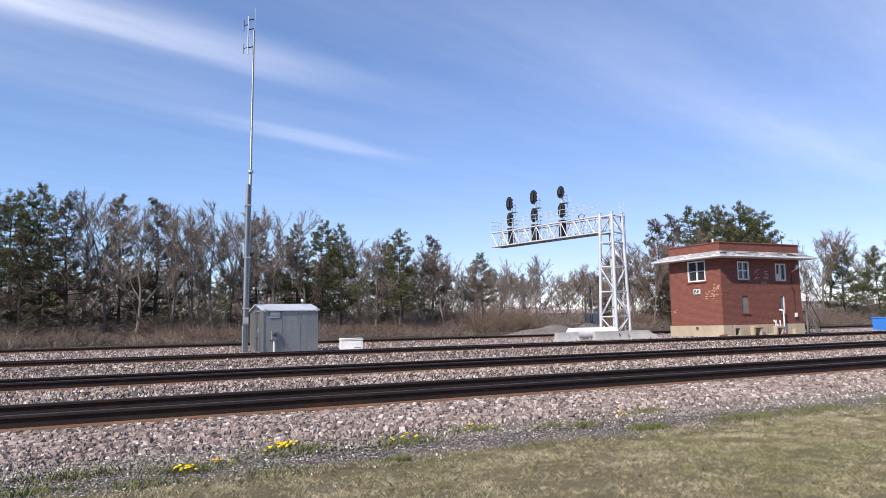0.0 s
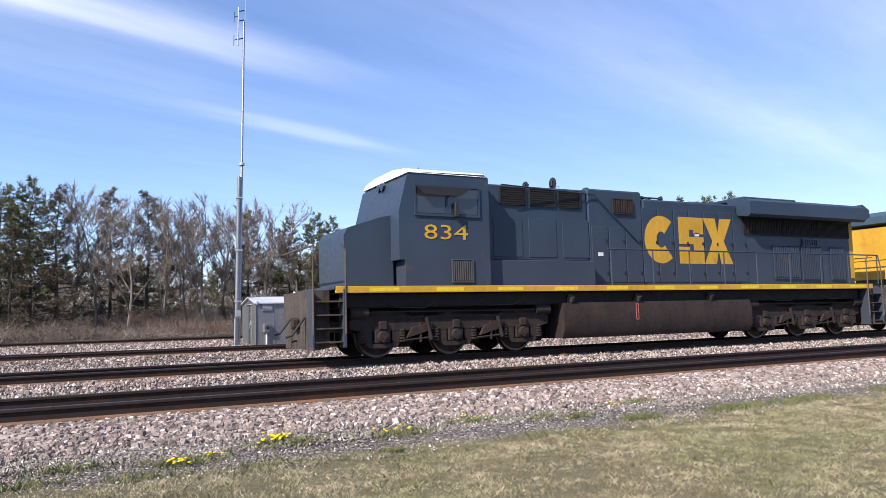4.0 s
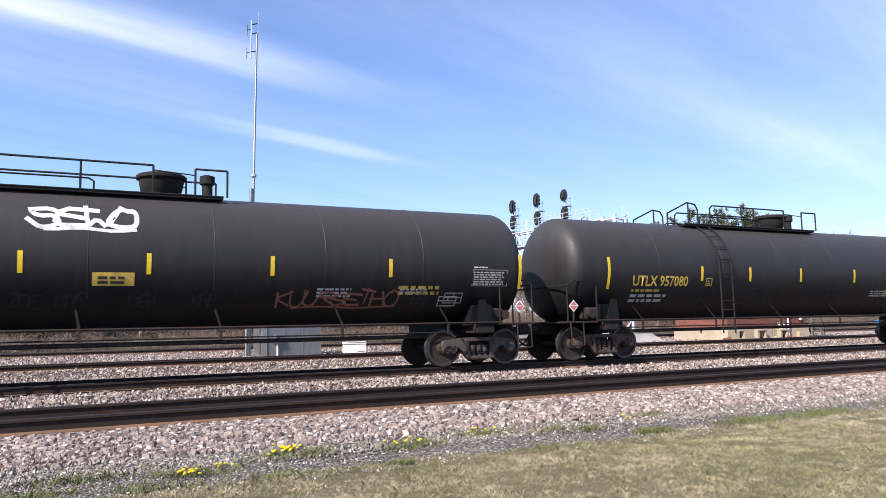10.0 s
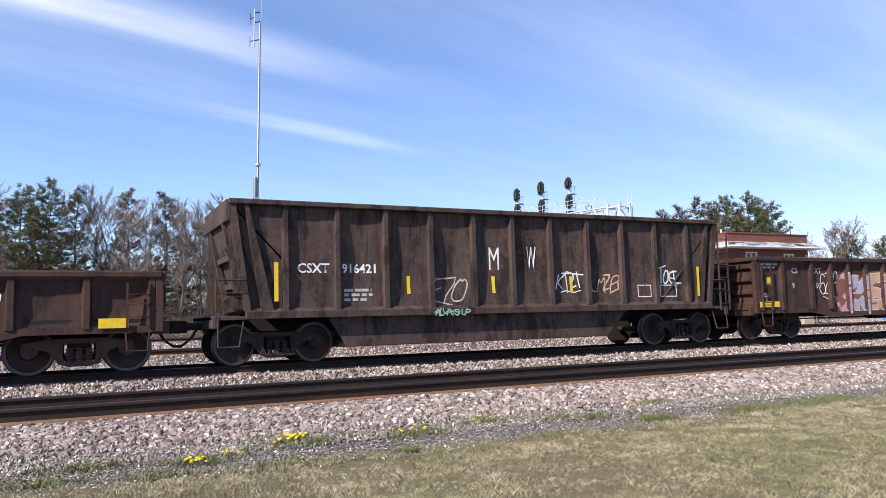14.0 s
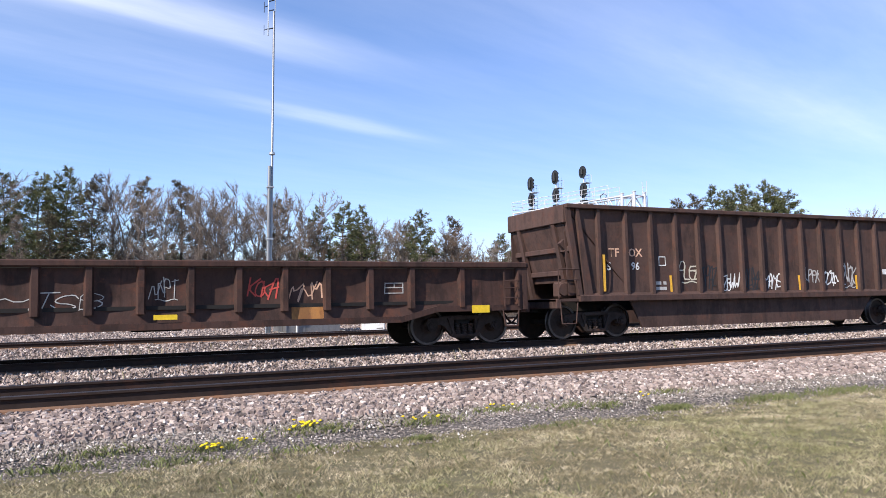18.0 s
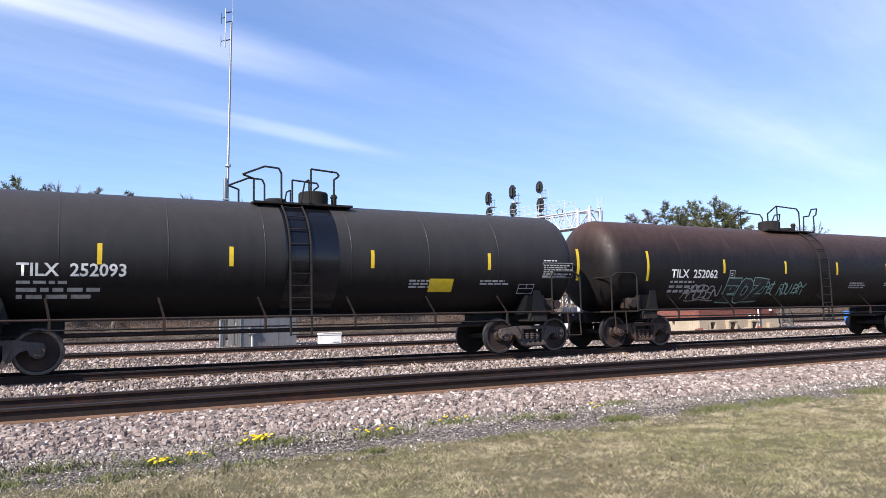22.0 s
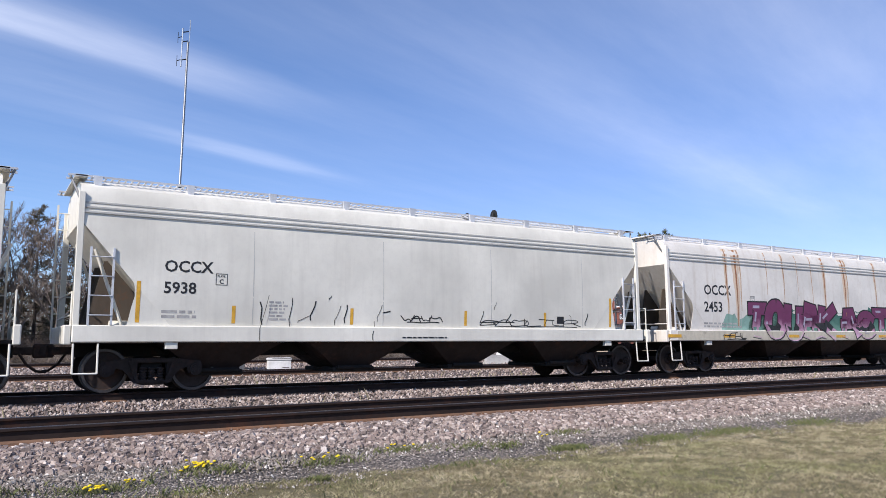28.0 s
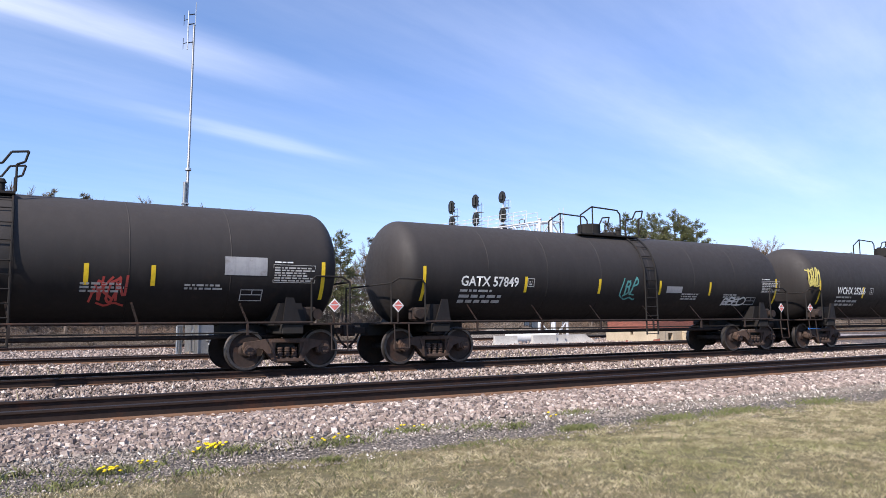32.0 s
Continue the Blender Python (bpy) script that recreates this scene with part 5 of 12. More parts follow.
def dented(edges, low, high, dent, seed):
    """Depth of the dents of a ribbed side: one hollow a panel, crumpled at two scales."""
    def depth(x, z):
        for i in range(len(edges) - 1):
            if edges[i] <= x < edges[i + 1]:
                a, b = low(x), high
                u, w = (x - edges[i]) / (edges[i + 1] - edges[i]), min(1, max(0, (z - a) / (b - a)))
                k = math.sin(math.pi * u) * math.sin(math.pi * w)
                r = random.Random(seed * 131 + i).uniform(0.35, 1.15)
                return k ** 0.7 * (dent * r + 0.35 * dent * noise.noise(Vector((x * 2.3, z * 2.0, seed))) + 0.16 * dent * noise.noise(Vector((x * 6.5, z * 4.0, seed + 5.0))))
        return 0.0
    return depth


def dented_sheet(p0, p1, low, high, yp, depth, n=10, mz=9):
    vs, fs = [], []
    for iz in range(mz + 1):
        for ix in range(n + 1):
            x = p0 + (p1 - p0) * min(ix / n, 0.9999)
            z = low(x) + (high - low(x)) * iz / mz
            vs.append((x, -yp + depth(x, z), z))
    for iz in range(mz):
        for ix in range(n):
            q = iz * (n + 1) + ix
            fs.append((q, q + 1, q + n + 2, q + n + 1))
    return Geo().add(vs, fs)


def lay_paint():
    """Lettering and spray paint follow the dents of the sheet that they are painted on."""
    for car, (depth, yp) in BULGE.items():
        for ob in car.children:
            if ob.name.split(".")[0] in ("lettering", "small_print", "graffiti", "data_panel", "stencil_patch", "stencil_frame", "reflector", "rust_patch", "rusted_end_panel", "company_mark", "yellow_mark", "paint_drip"):
                for v in ob.data.vertices:
                    if v.co.y > -yp - 0.045:
                        v.co.y = min(v.co.y + depth(v.co.x, v.co.z), -yp + 0.5)


def under_gear(car, L, z=0.85):
    """Brake cylinder, air tank, rods and the train line under the floor."""
    g = Geo().box(0.55, L - 0.55, -0.2, 0.2, 0.68, 0.98, 0.02)
    part("centre_sill", g, M["under"], car)
    m = L * 0.42
    part("air_reservoir", Geo().cyl((m, -0.62, 0.72), (m + 1.0, -0.62, 0.72), 0.19, 12), M["under"], car)
    part("brake_cylinder", Geo().cyl((m + 1.5, -0.7, 0.74), (m + 1.95, -0.7, 0.74), 0.15, 12).cyl((m + 1.95, -0.7, 0.74), (m + 2.4, -0.7, 0.74), 0.03, 6), M["under"], car)
    part("brake_rod", Geo().cyl((2.6, -0.35, 0.6), (L - 2.6, -0.35, 0.6), 0.022, 6).cyl((1.6, -0.55, 0.68), (L - 1.6, -0.55, 0.66), 0.02, 6), M["under"], car)
    # cut levers at the ends
    for x, s in ((0.55, 1), (L - 0.55, -1)):
        part("cut_lever", Geo().pipe([(x, -1.4, 0.78), (x - s * 0.12, -1.3, 0.92), (x - s * 0.18, -0.2, 0.95)], 0.014, 5), M["truck"], car)


def gondola(S0, S1, ztop, body, label, ribs=14, zend=0.78, zmid=0.60, a=0.75, rib_mat=None, end_style="ribbed", rusty=False, tall=False, fish=True, chord=None, end_mat=None, dent=0.0, seed=1, inner=(), front_ladder=True, feet=0.0):
    car, L = start("gondola_car", S0, S1, label)
    bm_, rm, cm = M[body], M[rib_mat or body], M[chord or rib_mat or body]
    em = M[end_mat] if end_mat else bm_
    wheels = []
    tc = 1.95
    truck(car, tc, wheels, rusty)
    truck(car, L - tc, wheels, rusty)
    couplers(car, L)
    x0, x1 = a, L - a
    under_gear(car, L)
    yp, yr = 1.40, 1.50                  # panel face and rib face
    pos = [x0 + 0.16 + (x1 - x0 - 0.32) * i / (ribs - 1) for i in range(ribs)]
    if inner:
        pos = [x0 + 0.16, *inner, x1 - 0.16]
        ribs = len(pos)
    low = lambda x: 0.12 + (zend + (zmid - zend) * min(1, max(0, (min(x - x0, x1 - x) - 2.4) / 0.9)) if fish else zend)
    depth = dented(pos, low, ztop - 0.16, dent, seed)
    BULGE[car] = (depth, yp)
    # side sheets, panel by panel
    for s in (-1, 1):
        for i in range(ribs - 1):
            p0, p1 = pos[i], pos[i + 1]
            if s > 0:
                continue
            part("side_panel", dented_sheet(p0, p1, low, ztop - 0.16, yp, depth), bm_, car)
        if s > 0:
            part("side_sheet", Geo().box(x0, x1, yp - 0.02, yp, zend, ztop - 0.1), bm_, car)
    part("inner_lining", Geo().box(x0 + 0.06, x1 - 0.06, -yp + 0.12, -yp + 0.14, 1.0, ztop - 0.12), M["under"], car)
    part("floor", Geo().box(x0, x1, -yp + 0.02, yp - 0.02, 0.98, 1.06), M["under"], car)
    # ribs
    rg_key = "gondola_rib_%s_%.2f" % (rib_mat or body, ztop)

    def rib():
        g = Geo()
        w = 0.055
        g.add([(-w, -yr, zend + 0.1 - feet), (w, -yr, zend + 0.1 - feet), (w * 1.7, -yp + 0.01, zend + 0.1 - feet), (-w * 1.7, -yp + 0.01, zend + 0.1 - feet),
               (-w, -yr, ztop - 0.12), (w, -yr, ztop - 0.12), (w * 1.7, -yp + 0.01, ztop - 0.12), (-w * 1.7, -yp + 0.01, ztop - 0.12)],
              [(0, 1, 5, 4), (1, 2, 6, 5), (3, 0, 4, 7), (3, 2, 1, 0), (4, 5, 6, 7)])
        return g
    rme = sm(rg_key, rib, rm)
    for p in pos:
        shared("rib", rme, car, pose(p, 0, 0))
        shared("rib", rme, car, pose(p, 0, 0, 0, 0, 180))
    # top chord and side sill
    for s in (-1, 1):
        part("top_chord", Geo().box(x0 - 0.03, x1 + 0.03, s * 1.36, s * 1.54, ztop - 0.14, ztop, 0.025), cm, car)
        if fish:
            k = 2.4
            g = Geo().prism([(x0, zend), (x0 + k, zend), (x0 + k + 0.9, zmid), (x1 - k - 0.9, zmid), (x1 - k, zend), (x1, zend), (x1, zend + 0.14), (x1 - k, zend + 0.14), (x1 - k - 0.9, zmid + 0.14), (x0 + k + 0.9, zmid + 0.14), (x0 + k, zend + 0.14), (x0, zend + 0.14)], s * 1.41, s * 1.47)
        else:
            g = Geo().box(x0, x1, s * 1.38, s * 1.47, zend, zend + 0.14, 0.01)
        part("side_sill", g, rm, car)
    # ends
    for q, x in ((1, x0), (-1, x1)):
        e = part("end_sheet", Geo().box(x, x + q * 0.04, -yp, yp, 0.85, ztop - 0.05), em, car)
        n = 4 if not tall else 6
        for i in range(n):
            z = 1.05 + (ztop - 1.35) * i / (n - 1)
            hgt = (ztop - 1.35) / (n - 1) * 0.55
            g = Geo()
            g.add([(x, -yp, z - hgt / 2), (x, yp, z - hgt / 2), (x, yp, z + hgt / 2), (x, -yp, z + hgt / 2), (x - q * 0.11, -yp + 0.05, z - hgt * 0.2), (x - q * 0.11, yp - 0.05, z - hgt * 0.2), (x - q * 0.11, yp - 0.05, z + hgt * 0.2), (x - q * 0.11, -yp + 0.05, z + hgt * 0.2)],
                  [(0, 1, 5, 4), (4, 5, 6, 7), (7, 6, 2, 3), (0, 4, 7, 3), (1, 2, 6, 5)])
            part("end_rib", g, em, e)
        part("end_chord", Geo().box(x - q * 0.1, x + q * 0.1, -1.5, 1.5, ztop - 0.14, ztop - 0.01, 0.02), cm, car)
        part("end_sill", Geo().box(x - q * 0.18, x + q * 0.1, -1.38, 1.38, 0.74, 1.0, 0.02), rm, car)
        part("corner_post", Geo().box(x - q * 0.06, x + q * 0.1, -1.50, -1.38, zend, ztop - 0.1, 0.015), rm, car)
        part("corner_post", Geo().box(x - q * 0.06, x + q * 0.1, 1.38, 1.50, zend, ztop - 0.1, 0.015), rm, car)
        if q < 0 or front_ladder:
            ladder(car, x + q * 0.42, zend + 0.1, ztop - 0.25, -1.52, rm, 0.4, 0.36)
        else:
            for z in (1.75, 2.15):
                part("grab_iron", Geo().pipe([(x + 0.15, -1.42, z), (x + 0.15, -1.52, z), (x + 0.72, -1.52, z), (x + 0.72, -1.42, z)], 0.014, 5), rm, car)
        part("stirrup_step", Geo().pipe([(x + q * 0.2, -1.47, zend), (x + q * 0.24, -1.49, 0.42), (x + q * 0.6, -1.49, 0.42), (x + q * 0.64, -1.47, zend)], 0.018, 6), rm, car)
        part("grab_iron", Geo().pipe([(x + q * 0.22, -1.52, 1.35), (x + q * 0.22, -1.57, 1.35), (x + q * 0.62, -1.57, 1.35), (x + q * 0.62, -1.52, 1.35)], 0.012, 5), rm, car)
    done(car, S0, wheels)
    return car, L, pos, -yp - 0.004, -yr - 0.004


def tank_wrap(cz, r):
    def w(p, y):
        dz = max(-0.99, min(0.99, (p[2] - cz) / r))
        off = p[1] - y
        return (p[0], -math.sqrt(1 - dz * dz) * (r + 0.006 - off) , cz + dz * (r + 0.006 - off))
    return w


def tank_car(S0, S1, body, label, hatch=0.5, long_walk=False, a=0.62, rusty=False, lad_x=None, band=None, top_mat=None, seed=0, placards=True, end_rail=True, mirror=False, R=1.47, a2=None):
    car, L = start("tank_car", S0, S1, label)
    bm_ = M[body]
    wheels = []
    for x in (1.95, L - 1.95):
        truck(car, x, wheels, rusty or "dusty")
    couplers(car, L)
    cz = 1.03 + R
    x0, x1 = a, L - (a if a2 is None else a2)
    prof = [(x0 + 0.55 * (1 - math.cos(t)), max(0.03, R * math.sin(t) ** 0.62)) for t in [i / 11 * math.pi / 2 for i in range(12)]]
    n = 7
    mid = [(x0 + 0.62 + (x1 - x0 - 1.24) * i / n, R) for i in range(1, n)]
    prof = prof + mid + [(x0 + x1 - x, r) for x, r in reversed(prof)]
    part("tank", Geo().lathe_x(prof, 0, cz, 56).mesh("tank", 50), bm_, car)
    # weld seams of the rings
    for i in range(1, n):
        xx = x0 + 0.62 + (x1 - x0 - 1.24) * i / n
        part("weld_seam", Geo().lathe_x([(xx - 0.012, R), (xx - 0.006, R + 0.005), (xx + 0.006, R + 0.005), (xx + 0.012, R)], 0, cz, 56), bm_, car)
    wrap = tank_wrap(cz, R)
    # stub sills, saddles, bolsters
    for q, xe in ((1, 0.0), (-1, L)):
        part("stub_sill", Geo().box(xe + q * 0.45, xe + q * 3.3, -0.24, 0.24, 0.72, 1.05, 0.02), M["under"], car)
        part("saddle", Geo().prism([(xe + q * 1.55, 1.0), (xe + q * 2.35, 1.0), (xe + q * 2.2, 1.5), (xe + q * 1.7, 1.5)], -1.25, 1.25), bm_, car)
        part("body_bolster", Geo().box(xe + q * 1.7, xe + q * 2.2, -1.40, 1.40, 0.80, 1.02, 0.02), M["under"], car)
        part("bolster_pad", Geo().prism([(xe + q * 1.75, 1.02), (xe + q * 2.2, 1.02), (xe + q * 2.12, 1.62), (xe + q * 1.95, 1.62)], -1.43, -1.38), bm_, car)
        part("end_platform", Geo().box(xe + q * 0.5, xe + q * 1.5, -1.38, 1.38, 1.0, 1.05, 0.01), M["truck"], car)
        if end_rail:
            part("end_handrail", Geo().pipe([(xe + q * 0.55, -1.36, 1.05), (xe + q * 0.55, -1.36, 2.0), (xe + q * 0.75, -1.36, 2.12), (xe + q * 1.4, -1.36, 2.12), (xe + q * 1.5, -1.36, 2.0), (xe + q * 1.5, -1.36, 1.05)], 0.022, 7).pipe([(xe + q * 0.55, -1.36, 2.0), (xe + q * 0.55, 1.36, 2.0), (xe + q * 0.55, 1.36, 1.05)], 0.022, 7), M["under"], car)
        part("stirrup_step", Geo().pipe([(xe + q * 0.62, -1.38, 1.0), (xe + q * 0.62, -1.42, 0.42), (xe + q * 1.02, -1.42, 0.42), (xe + q * 1.02, -1.38, 1.0)], 0.018, 6), M["truck"], car)
        part("brake_gear", Geo().box(xe + q * 1.3, xe + q * 1.75, -1.2, -0.8, 1.08, 1.42, 0.05).cyl((xe + q * 1.35, -1.22, 1.25), (xe + q * 1.35, -1.36, 1.25), 0.12, 12), M["truck"], car)
        if placards:
            px = xe + q * (0.72 if q > 0 else 0.95)
            g = Geo().add([(px - 0.15, -1.40, 1.45), (px, -1.40, 1.30), (px + 0.15, -1.40, 1.45), (px, -1.40, 1.60)], [(0, 1, 2, 3)])
            g.add([(px - 0.16, -1.395, 1.45), (px, -1.395, 1.29), (px + 0.16, -1.395, 1.45), (px, -1.395, 1.61)], [(3, 2, 1, 0)])
            pl = part("hazard_placard", g, M["ltr_w"], car, "diamond placard")
            part("placard_mark", Geo().add([(px - 0.12, -1.404, 1.45), (px, -1.404, 1.33), (px + 0.12, -1.404, 1.45)], [(0, 1, 2)]).add([(px - 0.10, -1.404, 1.475), (px + 0.10, -1.404, 1.475), (px, -1.404, 1.57)], [(0, 1, 2)]), M["placard"], pl)
            part("placard_holder", Geo().box(px - 0.02, px + 0.02, -1.39, -1.36, 1.05, 1.31), M["truck"], car)
    # running rail low on the side, brackets
    part("grab_rail", Geo().cyl((1.5, -1.43, 1.06), (L - 1.5, -1.43, 1.06), 0.024, 8).cyl((2.0, -0.5, 0.75), (L - 2.0, -0.5, 0.75), 0.05, 7), M["truck"], car)
    nb = 6
    for i in range(nb):
        x = 3.0 + (L - 6.0) * i / (nb - 1)
        part("rail_bracket", Geo().add([(x - 0.10, -1.08, 1.50), (x - 0.05, -1.08, 1.50), (x + 0.03, -1.44, 1.06), (x - 0.02, -1.44, 1.06)], [(0, 1, 2, 3), (3, 2, 1, 0)]).box(x - 0.02, x + 0.03, -1.45, -1.41, 0.80, 1.06), M["truck"], car)
    part("brake_pipe", Geo().cyl((2.6, -0.9, 0.86), (L - 2.6, -0.9, 0.84), 0.02, 6), M["under"], car)
    hx = x0 + (x1 - x0) * hatch
    top = cz + R
    # top fittings: walkway, railing, hatch
    ln = 2.9 if long_walk else 1.2
    lad = lad_x if lad_x is not None else hx - ln + 0.75
    part("walkway", Geo().box(hx - ln, hx + ln, -0.75, -0.2, top - 0.1, top - 0.05, 0.005), M["under"], car)
    part("walkway", Geo().box(hx - ln, hx + ln, 0.2, 0.75, top - 0.1, top - 0.05, 0.005), M["under"], car)
    rz = top + 0.60 if long_walk else top + 0.62 + (1.47 - R) * 1.2
    tz = top - 0.05
    for s in (-0.75, 0.75):
        if long_walk:
            w0 = hx - ln
            def P(*q):
                return [(w0 + u, s, v) for u, v in q]
            part("handrail", Geo().pipe(P((-0.68, tz - 0.1), (-0.68, rz - 0.36), (0.12, rz), (0.44, rz - 0.04), (0.54, rz - 0.2), (0.54, tz)), 0.024, 7), M["under"], car)
            part("rail_post", Geo().pipe(P((0.16, rz), (0.16, tz)), 0.024, 7), M["under"], car)
            part("handrail", Geo().pipe(P((1.05, tz), (1.05, rz - 0.14), (1.15, rz - 0.04), (4.34, rz - 0.04), (4.34, tz)), 0.024, 7), M["under"], car)
            part("rail_post", Geo().pipe(P((2.95, rz - 0.04), (2.95, tz)), 0.022, 6), M["under"], car)
            part("lower_rail", Geo().pipe(P((0.58, tz), (0.62, top + 0.16), (0.72, top + 0.2), (3.1, top + 0.2), (3.2, top + 0.14), (3.2, tz)), 0.02, 6), M["under"], car)
            part("handrail", Geo().pipe(P((5.2, tz), (5.2, rz - 0.06), (5.88, rz - 0.06), (5.88, tz)), 0.024, 7), M["under"], car)
            part("rail_brace", Geo().pipe(P((4.34, rz - 0.14), (5.2, rz - 0.2)), 0.014, 6), M["under"], car)
        else:
            def P(*q):
                return [(hx + (u if mirror else -u) * 1.0, s, v) for u, v in q]
            if mirror:
                part("handrail", Geo().pipe(P((-1.2, tz), (-1.2, rz - 0.28), (-0.75, rz), (0.3, rz - 0.04), (0.42, rz - 0.16), (0.42, tz)), 0.024, 7), M["under"], car)
                part("rail_post", Geo().pipe(P((-0.72, rz), (-0.72, tz)), 0.022, 6), M["under"], car)
                part("handrail", Geo().pipe(P((0.62, tz), (0.66, rz - 0.3), (0.95, rz - 0.26), (1.1, rz - 0.02), (1.4, rz + 0.02), (1.34, rz - 0.2), (1.2, rz - 0.26), (1.2, tz)), 0.024, 7), M["under"], car)
            else:
                part("handrail", Geo().pipe(P((1.2, tz), (1.2, rz - 0.3), (1.45, rz - 0.22), (0.95, rz), (0.62, rz - 0.02), (0.56, rz - 0.14), (0.56, tz)), 0.024, 7), M["under"], car)
                part("handrail", Geo().pipe(P((0.1, tz), (0.0, rz - 0.3), (-0.1, rz - 0.24), (-0.1, tz)), 0.02, 7), M["under"], car)
                part("handrail", Geo().pipe(P((-0.15, tz), (-0.15, rz + 0.02), (-0.8, rz - 0.02), (-0.85, rz - 0.1), (-0.72, rz - 0.2), (-0.72, tz)), 0.024, 7), M["under"], car)
    if long_walk:
        part("walk_edge", Geo().pipe([(hx - ln, -0.75, top - 0.04), (hx + ln, -0.75, top - 0.04)], 0.02, 6), M["under"], car)
        hxx = hx + 1.68
        part("protective_housing", Geo().lathe_z([(top - 0.1, 0.36), (top + 0.10, 0.40), (top + 0.14, 0.44), (top + 0.36, 0.48), (top + 0.40, 0.54), (top + 0.46, 0.54), (top + 0.50, 0.48), (top + 0.52, 0.05)], hxx, 0, 22), M["under"], car, "black valve housing")
        part("vent_valve", Geo().lathe_z([(top - 0.1, 0.12), (top + 0.35, 0.12), (top + 0.38, 0.17), (top + 0.56, 0.17), (top + 0.6, 0.05)], hxx + 1.0, 0.1, 12), M["under"], car)
    else:
        e = -0.2 if mirror else 0.45
        part("protective_housing", Geo().lathe_z([(top - 0.1, 0.36), (top + 0.30, 0.36), (top + 0.33, 0.33), (top + 0.33, 0.05)], hx + e, 0, 20), M["under"], car, "black valve housing")
        part("manway", Geo().lathe_z([(top - 0.1, 0.27), (top + 0.08, 0.27), (top + 0.12, 0.22), (top + 0.13, 0.04)], hx + (0.6 if mirror else -0.5), 0, 16), M["under"], car)
        part("vent_valve", Geo().lathe_z([(top - 0.05, 0.07), (top + 0.2, 0.07), (top + 0.22, 0.1), (top + 0.3, 0.06)], hx + (0.95 if mirror else 0.95), -0.1, 10), M["under"], car)
    # side ladder that follows the tank
    g, rungs = Geo(), []
    m = 14
    for s in (-0.24, 0.24):
        pts = []
        for i in range(m + 1):
            t = radians(62 - 62 * i / m)
            pts.append((lad + s, -(R + 0.05) * math.cos(t), cz + (R + 0.05) * math.sin(t)))
        pts.append((lad + s, -(R + 0.05), 0.62))
        g.pipe(pts, 0.024, 6)
    for i in range(4):
        t = radians(56 - 15 * i)
        rungs.append(((lad - 0.24, -(R + 0.06) * math.cos(t), cz + (R + 0.06) * math.sin(t)), (lad + 0.24, -(R + 0.06) * math.cos(t), cz + (R + 0.06) * math.sin(t))))
    for i in range(7):
        z = cz - 0.12 - i * 0.27
        rungs.append(((lad - 0.24, -(R + 0.06), z), (lad + 0.24, -(R + 0.06), z)))
    lo = part("ladder", g, M["under"], car)
    for a_, b_ in rungs:
        part("rung", Geo().cyl(a_, b_, 0.014, 6), M["under"], lo)
    if band:
        part("dome_band", Geo().lathe_x([(hx - 0.62, R + 0.004), (hx + 0.62, R + 0.004)], 0, cz, 56), M[band], car)
    done(car, S0, wheels)
    return car, L, cz, R, wrap


def tank_marks(car, L, wrap, cz, R, mark, mat, x, z, h, refl, seed, y=-1.2, rz=2.70, rh=0.42, rw=0.09, sq=None, data=None, width=None):
    """Reporting mark, reflectors and stencils laid on the curved side."""
    n = [lettering(mark, x, z, h, y, M[mat], car, width)]
    small = M["ltr_g" if mat != "ltr_y" else mat]
    n.append(bars(x, z - 0.14, 1.1, 0.1, 1, y, small, car, seed))
    n.append(bars(x, z - 0.42, 1.55, 0.26, 2, y, M["ltr_g"], car, seed + 5))
    if sq:
        n.append(frame_outline(sq, sq + 0.24, z + 0.02, z + 0.25, y, 0.022, small, car))
        n.append(bars(sq + 0.06, z + 0.07, 0.11, 0.13, 2, y, small, car, seed + 6))
    if data:
        n.append(frame_outline(data, data + 1.0, 1.96, 2.36, y, 0.012, M["ltr_g"], car))
        n.append(bars(data + 0.03, 1.99, 0.95, 0.34, 6, y, M["ltr_g"], car, seed + 1))
        n.append(bars(data + 0.03, 2.40, 0.5, 0.05, 1, y, M["ltr_w"], car, seed + 2))
        n.append(bars(data - 3.9, 1.7, 0.95, 0.22, 3, y, M["ltr_g"], car, seed + 3))
        n.append(bars(data - 1.9, 1.78, 0.9, 0.14, 2, y, M["ltr_g"], car, seed + 4))
        n.append(frame_outline(data - 0.7, data - 0.2, 1.55, 1.8, y, 0.02, M["ltr_g"], car, mid=True))
    for o in n:
        for v in o.data.vertices:
            v.co = wrap(v.co, y)
    for k, xx in enumerate(refl):
        e = k in (0, len(refl) - 1)
        hh, zc = (0.86, rz - 0.03) if e else (rh, rz)
        g = Geo()
        for j in range(5):
            z0_, z1_ = zc - hh / 2 + hh * j / 5, zc - hh / 2 + hh * (j + 1) / 5
            g.quad(wrap((xx - rw / 2, y, z0_), y), wrap((xx + rw / 2, y, z0_), y), wrap((xx + rw / 2, y, z1_), y), wrap((xx - rw / 2, y, z1_), y))
        part("reflector", g, M["reflect"], car)


